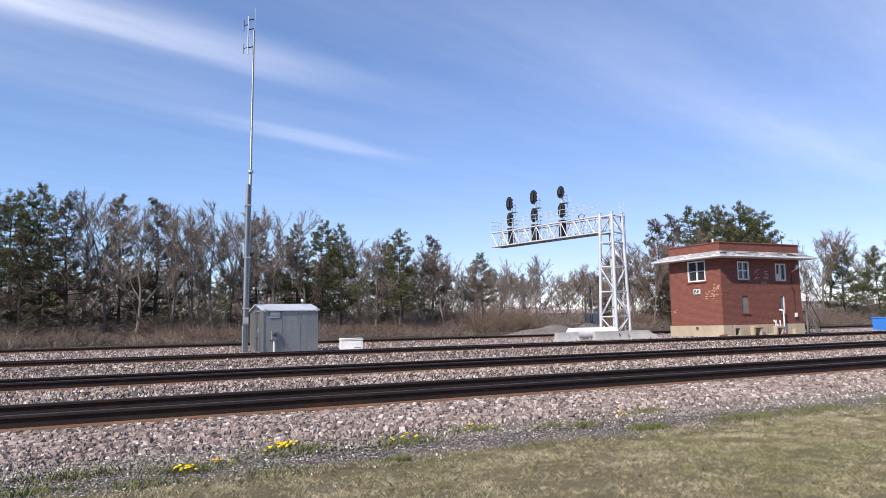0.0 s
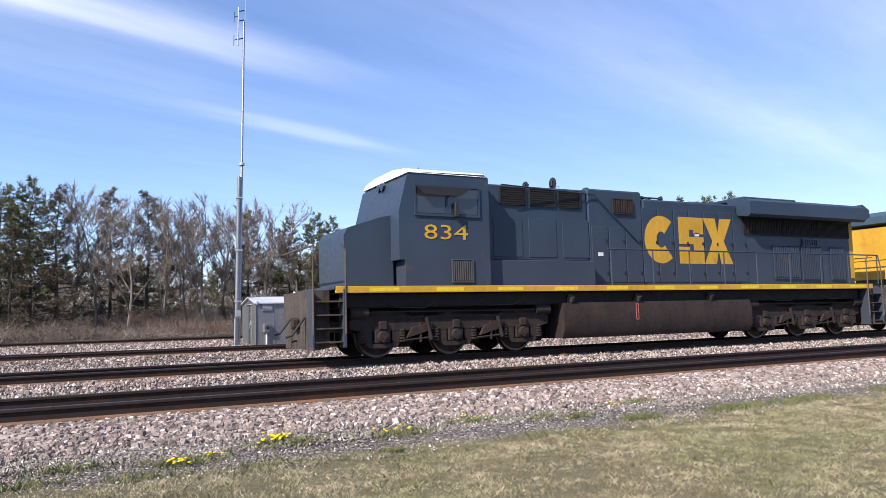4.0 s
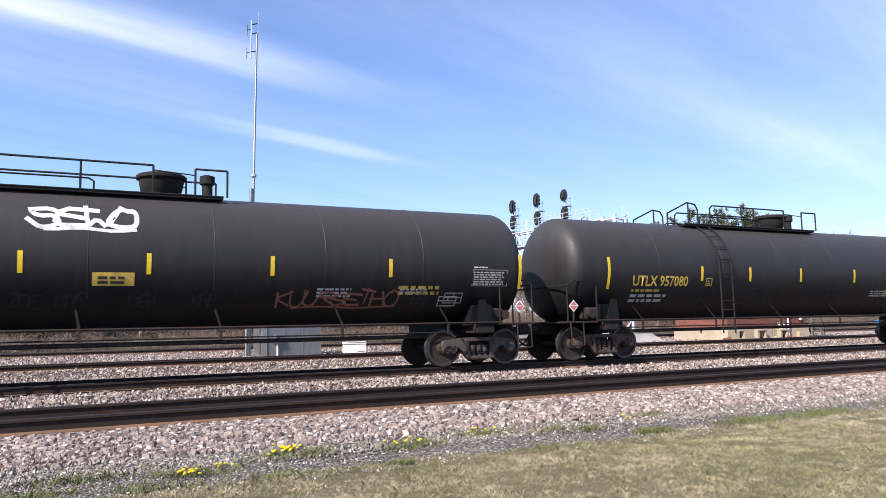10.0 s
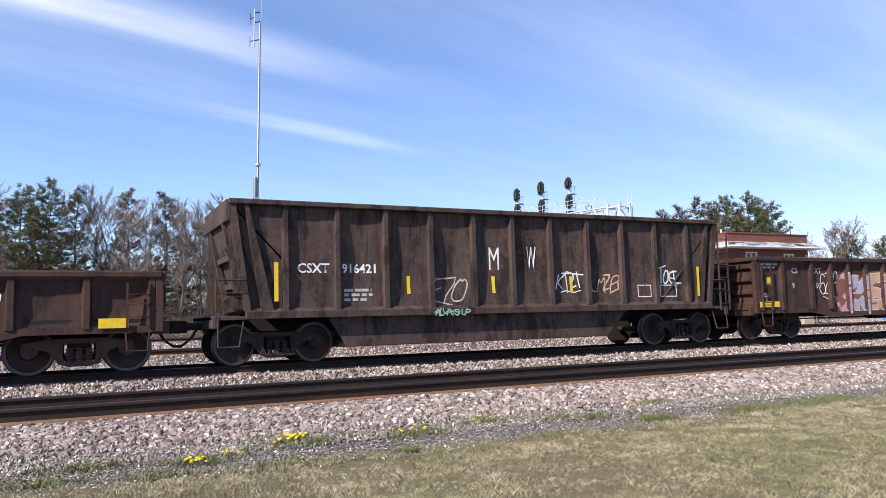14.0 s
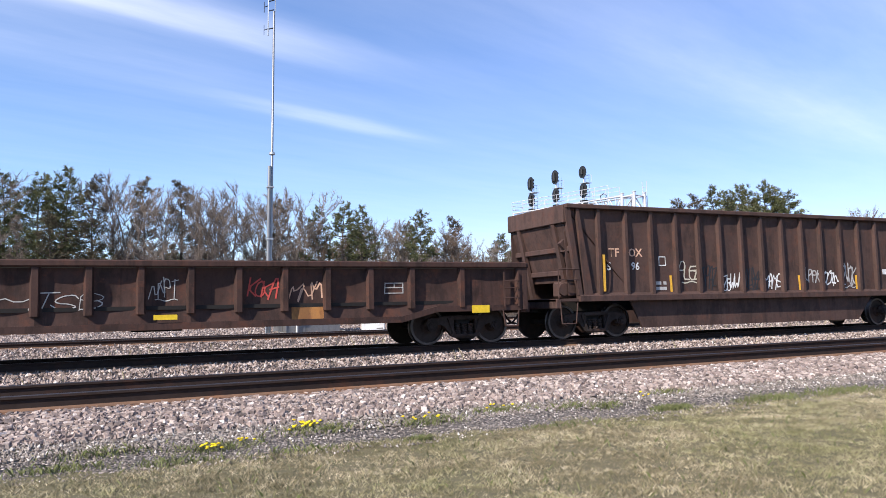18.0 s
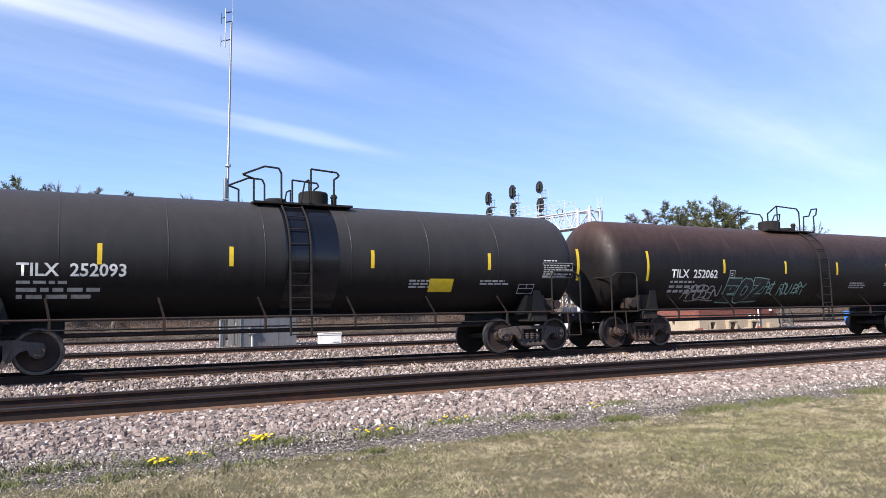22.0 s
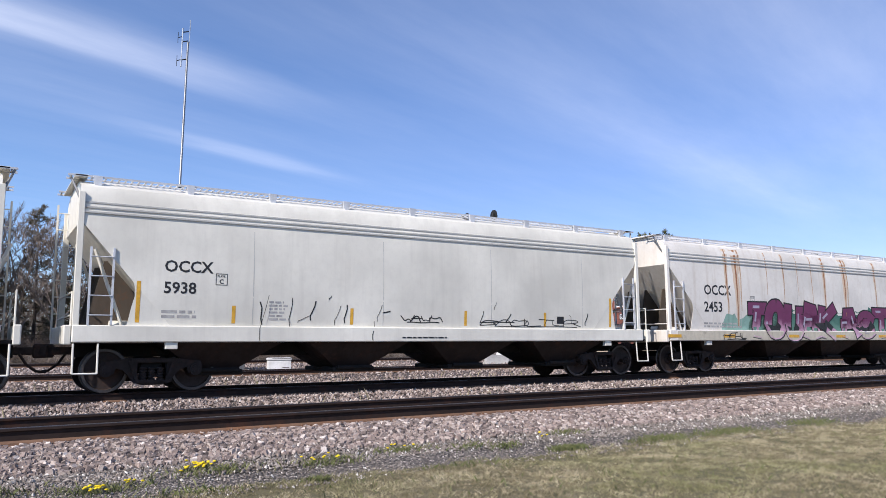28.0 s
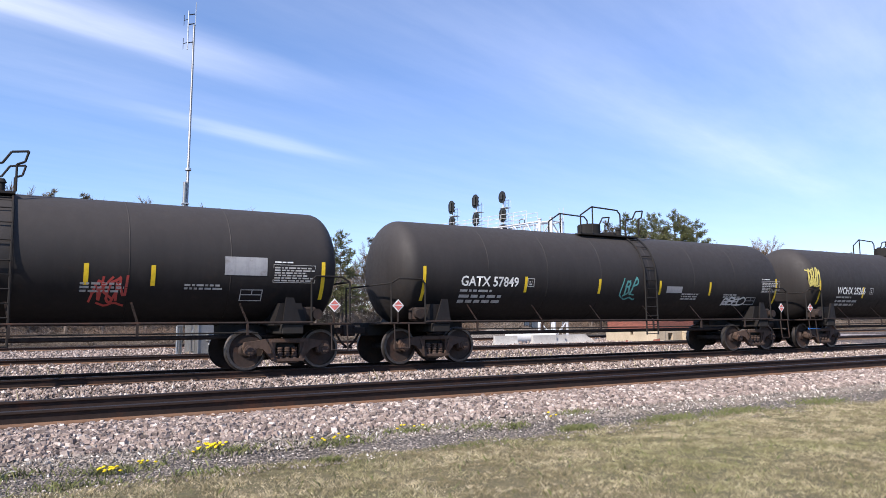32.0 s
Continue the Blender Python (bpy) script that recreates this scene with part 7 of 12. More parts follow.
def locomotive(S0, S1, flip, number, dusty, label, dx=0.0):
    """A six-axle road locomotive; its cab end is at x = 0 before flipping end for end."""
    L = S1 - S0
    car = thing("locomotive", label, "locomotive", pose(S0, T2, 0), group="locomotives of the freight train")
    X = (lambda u: L - u - dx) if flip else (lambda u: u + dx)
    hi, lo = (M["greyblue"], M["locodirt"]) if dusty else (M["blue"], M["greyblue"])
    yl = M["sill"] if dusty else M["yellow"]
    wheels = []

    def bx(name, u0, u1, y0, y1, z0, z1, mat, b=0.02, parent=car, lab=""):
        return part(name, Geo().box(X(u0), X(u1), y0, y1, z0, z1, b), mat, parent, lab)

    def pr(name, poly, y0, y1, mat, parent=car):
        return part(name, Geo().prism([(X(u), z) for u, z in poly], y0, y1), mat, parent)
    end = 21.0
    # running gear
    gear, gk = (M["loco_truck"], "dusty") if dusty else (M["truck"], "dark")
    for c in (4.2, 17.15):
        tr = shared("truck", sm("loco_truck" + gk, loco_truck_geo, gear), car, pose(X(c), 0, 0))
        for e in (-1, 1):
            for q in (-1, 1):
                shared("brake_cylinder", sm("loco_brake%d%d" % (e, q) + gk, lambda: brake_cylinder_geo(e, q), gear), tr, Matrix())
                shared("brake_hanger", sm("loco_hanger" + gk, lambda: Geo().cyl((0, 0, 0.35), (0, 0, 0.8), 0.035, 7), gear), tr, pose(q * 0.98, e * 1.2, 0))
        # boxes added behind the wheels as dark fill against the bright background
        for d in (-1.35, 0.6, 2.55):
            part("traction_motor", Geo().box(X(c) + d - 0.55, X(c) + d + 0.45, -0.62, 0.62, 0.22, 0.92, 0.08), M["under"], car)
        bx("truck_transom", c - 2.5, c + 2.5, -0.75, 0.75, 0.78, 1.2, M["under"], 0.03)
        for d in (-1.95, 0, 1.95):
            for e in (-1, 1):
                shared("axle_box", sm("loco_axle_box%d" % e + gk, side_of(loco_axle_geo, e), gear), tr, pose(d, 0, 0))
                for q in (-0.52, 0.52):
                    shared("axle_spring", sm("loco_spring" + gk, loco_spring_geo, gear), tr, pose(d + q, e * 1.1, 0))
            wheels.append((shared("wheelset", wheelset_mesh(0.52), car, pose(X(c + d), 0, 0.52)), X(c + d), 0.52))
        part("brake_hose", Geo().pipe([(X(c - 2.2), -1.2, 1.45), (X(c - 1.6), -1.28, 1.18), (X(c - 0.9), -1.28, 1.16), (X(c - 0.3), -1.2, 1.45)], 0.018, 6), M["black"], car)
        part("brake_hose", Geo().pipe([(X(c + 0.4), -1.2, 1.45), (X(c + 1.0), -1.28, 1.2), (X(c + 1.6), -1.28, 1.2), (X(c + 2.1), -1.2, 1.45)], 0.018, 6), M["black"], car)
    couplers(car, L)
    # frame and deck
    bx("underframe", 1.2, end - 1.2, -1.25, 1.25, 1.18, 1.52, M["under"], 0.03)
    bx("deck", 0.95, end - 0.75, -1.50, 1.50, 1.60, 1.68, hi if not dusty else lo, 0.01)
    for s in (-1, 1):
        bx("side_sill", 1.0, end - 0.8, s * 1.44, s * 1.515, 1.52, 1.675, yl, 0.008, lab="yellow sill stripe, dirty")
    for i in range(0, 11, 3 if dusty else 1):
        u = 1.8 + i * 1.72
        bx("sill_reflector", u, u + 0.75, -1.518, -1.514, 1.55, 1.64, M["reflect"], 0)
    # fuel tank and reservoirs
    if dusty:
        pr("fuel_tank", [(7.25, 0.25), (14.2, 0.30), (14.2, 0.62), (12.4, 0.62), (12.4, 0.56), (9.0, 0.56), (9.0, 1.22), (7.25, 1.22)], -1.38, 1.38, M["truck"])
        bx("tank_cabinet", 13.0, 14.2, -1.36, 1.36, 0.62, 1.22, M["truck"], 0.03)
        for u in (9.25, 11.2):
            part("air_reservoir", Geo().lathe_x([(min(X(u), X(u + 1.75)), 0.03), (min(X(u), X(u + 1.75)) + 0.08, 0.2), (min(X(u), X(u + 1.75)) + 0.2, 0.265), (max(X(u), X(u + 1.75)) - 0.2, 0.265), (max(X(u), X(u + 1.75)) - 0.08, 0.2), (max(X(u), X(u + 1.75)), 0.03)], -1.12, 0.95, 20), M["loco_truck"], car, "dusty grey air reservoir")
            bx("reservoir_strap", u + 0.35, u + 0.42, -1.40, -0.85, 0.64, 1.23, M["under"], 0.01)
            bx("reservoir_strap", u + 1.3, u + 1.37, -1.40, -0.85, 0.64, 1.23, M["under"], 0.01)
    else:
        part("fuel_tank", Geo().sweep([(-1.30, 0.28), (-1.42, 0.5), (-1.42, 0.95), (-1.36, 1.22), (1.36, 1.22), (1.42, 0.95), (1.42, 0.5), (1.30, 0.28)], X(7.3), X(14.35)), M["truck"], car, "dark fuel tank")
        frame_outline(min(X(9.75), X(9.85)), max(X(9.75), X(9.85)), 0.72, 1.16, -1.425, 0.02, M["placard"], car, "fuel_gauge")
    for u in (7.6, 9.9, 12.7):
        part("filler_cap", Geo().cyl((X(u), -1.3, 1.26), (X(u), -1.38, 1.40), 0.10, 10).cyl((X(u), -1.2, 1.2), (X(u), -1.3, 1.28), 0.07, 8), M["loco_truck"], car)
    hy = 0.93
    if flip:
        X = lambda u: L - u + 0.15
    # hood, segment by segment
    bx("equipment_hood", 5.1, 8.55, -hy - 0.30, hy + 0.30, 1.68, 2.35, lo if dusty else hi, 0.02)
    bx("equipment_hood", 5.1, 8.38 if flip else 8.58, -hy, hy, 2.35, 4.36, hi, 0.04)
    bx("blower_hood", 8.4 if flip else 8.6, 10.6, -hy, hy, 1.68, 4.42, hi, 0.05)
    bx("engine_hood", 10.62, 14.5, -hy, hy, 1.68, 4.22, hi, 0.05)
    bx("radiator_hood", 14.5, 20.15, -hy, hy, 1.68, 3.92, hi, 0.03)
    # radiator wings
    for s in (-1, 1):
        part("radiator_wing", Geo().sweep([(s * 0.5, 4.42), (s * 1.36, 4.36), (s * 1.46, 4.28), (s * 1.46, 3.88), (s * 1.36, 3.80), (s * 0.9, 3.88)], X(14.5), X(20.2)), hi, car, "overhanging radiator housing")
    pr("radiator_end", [(20.15, 3.86), (20.5, 3.98), (20.5, 4.24), (20.15, 4.42)], -1.4, 1.4, hi)
    bx("radiator_roof", 14.9, 17.4, -0.9, 0.9, 4.40, 4.52, M["galv"] if dusty else hi, 0.03)
    bx("radiator_roof", 17.5, 19.9, -0.8, 0.8, 4.38, 4.46, M["under"], 0.02)
    # dark radiator intakes below the wings
    for u0, u1 in ((14.75, 16.5), (16.6, 18.2), (18.3, 19.9)):
        slats(car, min(X(u0), X(u1)), max(X(u0), X(u1)), 3.30, 3.80, -hy - 0.012, 14, M["under"], M["black"], "radiator_intake")
    # door louvres on the radiator hood
    for u0, u1, z0, z1, n in (((15.84, 16.65, 2.13, 3.22, 10), (15.26, 15.68, 2.87, 3.22, 7), (16.87, 17.25, 1.9, 2.92, 6), (17.68, 18.06, 1.9, 2.94, 6), (18.28, 18.55, 1.92, 2.96, 5), (18.68, 18.97, 2.02, 2.83, 5), (19.09, 19.38, 1.9, 2.99, 5)) if flip else ((16.08, 17.26, 1.9, 2.95, 13), (17.44, 18.37, 1.85, 2.95, 11), (18.9, 19.58, 1.85, 2.95, 8), (17.5, 18.2, 3.0, 3.18, 6))):
        slats(car, min(X(u0), X(u1)), max(X(u0), X(u1)), z0, z1, -hy - 0.012, n, hi if not dusty else M["under"], M["black"], "louvre")
    # hood doors: raised panels with latches
    rnd = random.Random(number)
    u = 8.7
    while u < 14.3:
        w = 0.62
        d = bx("hood_door", u, u + w - 0.035, -hy - 0.018, -hy, 1.78, 3.95 if u > 10.5 else 3.35, hi, 0.01)
        for z in (2.0, 2.9):
            bx("latch", u + w - 0.13, u + w - 0.08, -hy - 0.04, -hy - 0.018, z, z + 0.09, M["under"], 0.005, d)
        if rnd.random() < 0.55:
            z = rnd.uniform(2.3, 3.4)
            bx("sticker", u + 0.2, u + 0.38, -hy - 0.023, -hy - 0.019, z, z + 0.1, M["ltr_w"], 0, d)
        u += w
    # company mark: three plain yellow blocks
    x0, x1 = (10.62, 14.2) if not flip else (10.69, 14.31)
    xa, w = min(X(x0), X(x1)), (x1 - x0)
    for k, (p0, p1) in enumerate(((0.0, 0.36), (0.375, 0.66), (0.66, 1.0))):
        mark_shape(car, xa + p0 * w, xa + p1 * w, 2.33, 3.74, -hy - 0.022 - 0.001 * k, k, M["yellow"])
    # grilles high on the hood
    if not flip:
        for u0, u1 in ((5.75, 6.5), (6.68, 7.45), (7.62, 8.3)):
            slats(car, min(X(u0), X(u1)), max(X(u0), X(u1)), 3.85, 4.28, -hy - 0.012, 7, M["under"], M["black"], "grille", False)
        slats(car, min(X(9.5), X(10.2)), max(X(9.5), X(10.2)), 3.75, 4.15, -hy - 0.02, 8, M["truck"], M["black"], "grille")
    else:
        for u0, u1, z0, z1 in ((8.86, 9.83, 3.72, 4.2), (7.66, 8.19, 3.7, 4.24), (5.44, 6.06, 3.66, 4.24)):
            slats(car, min(X(u0), X(u1)), max(X(u0), X(u1)), z0, z1, -hy - 0.02, 13 if u0 > 8.5 else 8, M["under"], M["black"], "grille")
        for u0 in (6.0, 7.2):
            slats(car, min(X(u0), X(u0 + 0.45)), max(X(u0), X(u0 + 0.45)), 2.0, 2.16, -hy - 0.32, 4, M["locodirt"], M["black"], "vent", False)
    for u in (5.5, 6.6, 7.7):
        bx("hood_door", u, u + 0.9, -hy - 0.015, -hy, 2.45, 3.5, hi, 0.01)
    # cab
    if flip:
        X = lambda u: L - u
    cab = [(2.75, 1.68), (5.08, 1.68), (5.08, 4.38), (4.95, 4.46), (2.95, 4.42), (2.82, 4.30), (2.60, 3.45), (2.60, 2.3), (2.75, 2.3)]
    pr("cab", cab, -1.45, 1.45, hi)
    part("cab_roof", Geo().sweep([(-1.47, 4.40), (-1.30, 4.52), (-0.6, 4.60), (0.6, 4.60), (1.30, 4.52), (1.47, 4.40)], X(2.85), X(5.0)), M["roofwhite"], car, "white-painted cab roof")
    wd = part("cab_window", Geo().box(X(3.05), X(4.75), -1.47, -1.44, 3.42, 4.08, 0.03), M["pane"], car, "dark cab side window")
    g = Geo()
    for a, b, c, d in ((3.0, 4.8, 3.36, 3.42), (3.0, 4.8, 4.08, 4.13), (3.0, 3.05, 3.42, 4.08), (4.75, 4.8, 3.42, 4.08), (3.84, 3.90, 3.42, 4.08)):
        g.box(X(a), X(b), -1.49, -1.45, c, d)
    part("window_frame", g, M["galv"] if dusty else hi, wd)
    part("sun_visor", Geo().prism([(X(3.0), 4.06), (X(4.5), 4.06), (X(4.2), 3.86), (X(3.2), 3.86)], -1.62, -1.585), M["black"], car)
    bx("mirror", 4.05, 4.15, -1.60, -1.5, 3.35, 3.7, M["black"], 0.01)
    if dusty:
        for u0 in (2.75, 3.75):
            slats(car, min(X(u0), X(u0 + 0.75)), max(X(u0), X(u0 + 0.75)), 1.86, 2.38, -1.455, 9, M["locodirt"], M["black"], "louvre", False)
        bx("lower_panel", 2.78, 5.06, -1.456, -1.45, 1.7, 2.42, lo, 0.0)
    else:
        slats(car, min(X(4.0), X(4.55)), max(X(4.0), X(4.55)), 1.78, 2.3, -1.455, 9, M["greyblue"], M["black"], "louvre")
    lettering(str(number), (X(4.35) if flip else X(3.25)), 2.80, 0.36, -1.462, M["ltr_p"] if dusty else M["yellow"], car, width=1.2, bold=0.0)
    # nose
    pr("nose", [(1.42, 1.68), (2.65, 1.68), (2.65, 3.42), (2.35, 3.36), (1.50, 3.08), (1.40, 2.9)], -1.42 if dusty else -0.95, 1.42 if dusty else 0.95, hi)
    if dusty:
        bx("nose_skirt", 1.42, 2.77, -1.432, -1.425, 1.7, 2.42, lo, 0)
        part("nose_grab", Geo().pipe([(X(1.62), -1.2, 3.14), (X(1.62), -1.2, 3.28), (X(2.25), -1.2, 3.46), (X(2.25), -1.2, 3.34)], 0.018, 6), M["black"], car)
        panel(min(X(1.62), X(1.9)), max(X(1.62), X(1.9)), 2.02, 2.22, -1.436, M["gr_cream"], car, "notice")
    part("headlight", Geo().cyl((X(2.80), -0.12, 4.25), (X(2.72), -0.12, 4.25), 0.1, 12).cyl((X(2.80), 0.12, 4.25), (X(2.72), 0.12, 4.25), 0.1, 12), M["lens"], car)
    # rear end of the hood painted yellow
    bx("end_panel", 20.15, 20.19, -hy + 0.02, hy - 0.02, 1.9, 3.85, M["yellow"], 0.0)
    bx("end_panel", 19.7 if flip else 19.95, 20.15, -hy - 0.006, -hy, 1.9, 3.80, M["yellow"], 0.0)
    # roof fittings
    part("exhaust_stack", Geo().box(X(13.3), X(14.1), -0.3, 0.3, 4.22, 4.36, 0.03), M["truckrust"], car)
    hn = X(11.6 if not flip else 12.0)
    part("air_horn", Geo().cyl((hn - 0.4, -0.1, 4.42), (hn + 0.4, -0.1, 4.42), 0.03, 7).cyl((hn - 0.42, -0.1, 4.42), (hn - 0.55, -0.1, 4.42), 0.03, 9, 0.09).cyl((hn + 0.42, -0.1, 4.42), (hn + 0.55, -0.1, 4.42), 0.03, 9, 0.09).cyl((hn + 0.1, 0.1, 4.46), (hn - 0.25, 0.1, 4.46), 0.03, 9, 0.08).box(hn - 0.1, hn + 0.1, -0.15, 0.15, 4.2, 4.38), M["black"], car)
    for u, y in ((3.6, -0.5), (4.2, -0.3)):
        part("roof_antenna", Geo().cyl((X(u), y, 4.55), (X(u), y, 4.74), 0.012, 5), M["black"], car)
    part("antenna_box", Geo().box(X(4.4), X(4.7), -0.3, 0.1, 4.58, 4.66, 0.02), M["black"], car)
    part("antenna_dome", Geo().lathe_z([(4.42, 0.12), (4.5, 0.11), (4.54, 0.06), (4.55, 0.01)], X(9.0), -0.4, 12), M["black"], car)
    # handrails: posts and rail
    hz = 2.66
    path = [(20.6, hz), (10.2, hz), (9.6, hz + 0.42), (5.3, hz + 0.42)] if flip else [(20.6, hz), (8.8, hz)]
    part("handrail", Geo().pipe([(X(u), -1.49, z) for u, z in path], 0.022, 7), hi, car)
    for u in [20.55, 19.0, 17.6, 16.1, 14.6, 13.2, 11.8, 10.4] + ([9.5, 8.4, 7.2, 6.0] if flip else [8.9]):
        z = hz + (0.42 if u < 9.7 and flip else 0)
        part("stanchion", Geo().cyl((X(u), -1.49, 1.66), (X(u), -1.49, z), 0.02, 6), hi, car)
    if not flip:
        part("handrail", Geo().pipe([(X(5.6), -1.24, 4.30), (X(8.8), -1.0, 4.24), (X(10.4), -0.98, 2.9)], 0.018, 6), hi, car)
    # steps, pilots, end railings
    for e, q in ((0.35, 1), (end - 0.35 + (L - dx - end if not flip else 0), -1)):
        e = 0.45 if q > 0 else min(end - 0.3, L - dx - 0.45)
        g = Geo()
        for k in range(4):
            g.box(X(e + q * 0.05), X(e + q * 0.72), -1.50, -1.22, 0.42 + k * 0.30, 0.45 + k * 0.30)
        st = part("steps", g, M["loco_truck"], car)
        part("step_side", Geo().box(X(e), X(e + q * 0.05), -1.52, -1.2, 0.34, 1.62, 0.01).box(X(e + q * 0.72), X(e + q * 0.80), -1.52, -1.2, 0.30, 1.62, 0.01), hi if not dusty else M["loco_truck"], st)
        part("end_handrail", Geo().pipe([(X(e + q * 0.02), -1.52, 0.6), (X(e + q * 0.02), -1.52, 2.3), (X(e + q * 0.14), -1.52, 2.66)], 0.02, 7).pipe([(X(e + q * 0.78), -1.52, 0.6), (X(e + q * 0.78), -1.52, 2.5), (X(e + q * 0.66), -1.52, 2.66)], 0.02, 7).pipe([(X(e + q * 0.1), -1.3, 2.6), (X(e + q * 0.1), 1.3, 2.6)], 0.02, 6), M["loco_truck"] if dusty else M["g_tan"], car)
        part("pilot", Geo().prism([(X(e + q * 0.15), 0.25), (X(e + q * 0.5), 0.3), (X(e + q * 0.5), 1.6), (X(e + q * 0.1), 1.6)], -1.2, 1.2), M["loco_truck"], car)
        part("end_hose", Geo().pipe([(X(e + q * 0.1), -0.6, 1.0), (X(e - q * 0.2), -0.62, 0.6), (X(e - q * 0.35), -0.6, 0.55)], 0.03, 7), M["black"], car)
        part("end_hose", Geo().pipe([(X(e + q * 0.1), 0.5, 1.0), (X(e - q * 0.2), 0.5, 0.62), (X(e - q * 0.35), 0.45, 0.6)], 0.03, 7), M["black"], car)
    MOVERS.append((car, S0, wheels))
    return car


locomotive(81.8, 103.2, False, 834, False, "clean dark blue diesel locomotive with yellow marks, leading the train", dx=-0.5)
locomotive(103.2, 124.21, True, 5343, True, "dust-covered dark blue diesel locomotive with a white cab roof")
# ======================= freight cars, in their order =======================
def side_text(car, y, items):
    for text, x, z, h, mat in items:
        lettering(text, x, z, h, y, M[mat], car, h * 0.5 if text in ("M", "W") else None, 0.0 if text in ("M", "W") else 0.02)


def yellow_mark(car, x, z, w, h, y, k):
    """A worn yellow block mark over a bar."""
    mark_shape(car, x, x + w, z + h * 0.2, z + h, y, k, M["reflect"])
    part("yellow_mark", Geo().quad((x, y, z - h * 0.04), (x + w, y, z - h * 0.04), (x + w, y, z + h * 0.1), (x, y, z + h * 0.1)), M["reflect"], car)


def build_consist():
    G, T, H, C = gondola, tank_car, slope_hopper, covered_hopper
    # 1 black gondola with large painted letters
    car, L, pos, y, yr = G(124.21, 144.09, 2.64, "g_black", "black gondola car covered in white and pink spray paint", 22, 0.80, 0.66, 0.6, seed=1, inner=(2.4, 3.51, 4.2, 5.11, 6.02, 6.92, 7.81, 8.72, 9.67, 10.61, 11.49, 12.44, 13.38, 14.29, 15.12, 15.9, 16.74, 17.77))
    side_text(car, y, [("NO", 4.52, 1.80, 0.24, "ltr_w"), ("KL", 5.28, 1.79, 0.24, "ltr_w"), ("360", 4.34, 1.39, 0.24, "ltr_w"), ("057", 5.2, 1.39, 0.24, "ltr_w")])
    bars(5.3, 0.92, 0.45, 0.3, 3, y, M["ltr_g"], car, 1)
    graffiti(car, 1.25, 3.6, 0.86, 2.05, 3, ("gr_white", "gr_lilac", "gr_white"), "gr_black", y, 11, "gr_lilac", pos, yr, word="OSG", halo="gr_pink", fat=0.42)
    graffiti(car, 0.64, 1.1, 0.88, 1.5, 1, ("gr_mint",), "gr_teal", y, 10)
    graffiti(car, 3.7, 4.3, 0.86, 2.05, 1, ("gr_cream",), "gr_blue", y, 12)
    scrawl(car, 4.4, 5.1, 0.9, 1.35, y, M["ltr_g"], 18, 0.03, 3)
    graffiti(car, 6.0, 8.85, 0.84, 2.22, 3, ("gr_black",), "gr_white", y, 13, "gr_mint", pos, yr, word="CED", fat=0.4, thin=0.06)
    scrawl(car, 8.9, 9.6, 1.25, 1.75, y, M["ltr_w"], 19, 0.025, 5, word="EMAE!")
    scrawl(car, 9.75, 10.5, 1.55, 2.1, y, M["gr_pink"], 14, 0.035, 5)
    scrawl(car, 9.7, 10.55, 1.05, 1.5, y, M["ltr_w"], 15, 0.03, 5)
    for k, x in enumerate((10.75, 11.65, 12.55, 13.45)):
        graffiti(car, x, x + 0.72, 0.9, 2.0, 1, ("gr_white",), "gr_red", y, 20 + k, "gr_lilac", word="OMAO"[k], halo=("gr_blue", "gr_pink", "gr_lilac", "gr_blue")[k], fat=0.36, lean=0.0, thin=0.05)
    scrawl(car, 14.3, 16.2, 0.9, 1.9, y, M["ltr_g"], 16, 0.022, 7)
    scrawl(car, 18.0, 18.8, 0.97, 1.42, y, M["ltr_w"], 17, 0.035, 7)
    frame_outline(16.98, 17.55, 1.18, 1.5, y, 0.03, M["ltr_w"], car, mid=True)
    bars(16.3, 1.2, 0.4, 0.25, 2, y, M["ltr_g"], car, 2)
    reflectors(car, (1.2, 18.85), 0.98, 1.86, 0.08, yr, "reflect")
    reflectors(car, (3.52, 6.04, 8.75, 11.59, 14.31, 16.79), 0.88, 1.32, 0.085, yr - 0.004, "reflect")
    # 2 gondola painted from end to end
    car, L, pos, y, yr = G(144.09, 164.9, 2.70, "g_dark", "dark brown gondola car covered in green and lilac spray paint", 22, 0.80, 0.68, 0.62, seed=2, inner=(2.81, 3.91, 4.57, 5.46, 6.38, 7.3, 8.18, 9.09, 10.03, 11.15, 12.05, 13.0, 13.91, 14.8, 15.72, 16.61, 17.28, 18.36))
    panel(1.2, 2.32, 0.80, 1.04, y - 0.001, M["g_black"], car, "stencil_patch")
    wash(car, 1.25, 4.72, 1.05, 1.9, y + 0.001, "fd_leaf", 31, pos, yr + 0.002, 0.2)
    graffiti(car, 1.5, 2.9, 1.08, 2.0, 2, ("gr_green", "gr_olive"), "gr_mint", y - 0.001, 30, None, pos, yr, word="CE", fat=0.4, thin=0.03)
    graffiti(car, 3.0, 4.7, 0.88, 2.02, 3, ("gr_peach", "gr_olive", "gr_mint"), "gr_black", y - 0.001, 31, "gr_cream", pos, yr, word="SAK", fat=0.4, thin=0.025)
    panel(4.7, 5.4, 1.25, 1.98, y - 0.001, M["g_black"], car, "stencil_patch")
    panel(5.6, 6.25, 1.25, 1.98, y - 0.001, M["g_black"], car, "stencil_patch")
    side_text(car, y - 0.005, [("CI", 4.92, 1.66, 0.24, "ltr_w"), ("GX", 5.70, 1.66, 0.24, "ltr_w"), ("802", 4.78, 1.31, 0.24, "ltr_w"), ("466", 5.65, 1.31, 0.24, "ltr_w")])
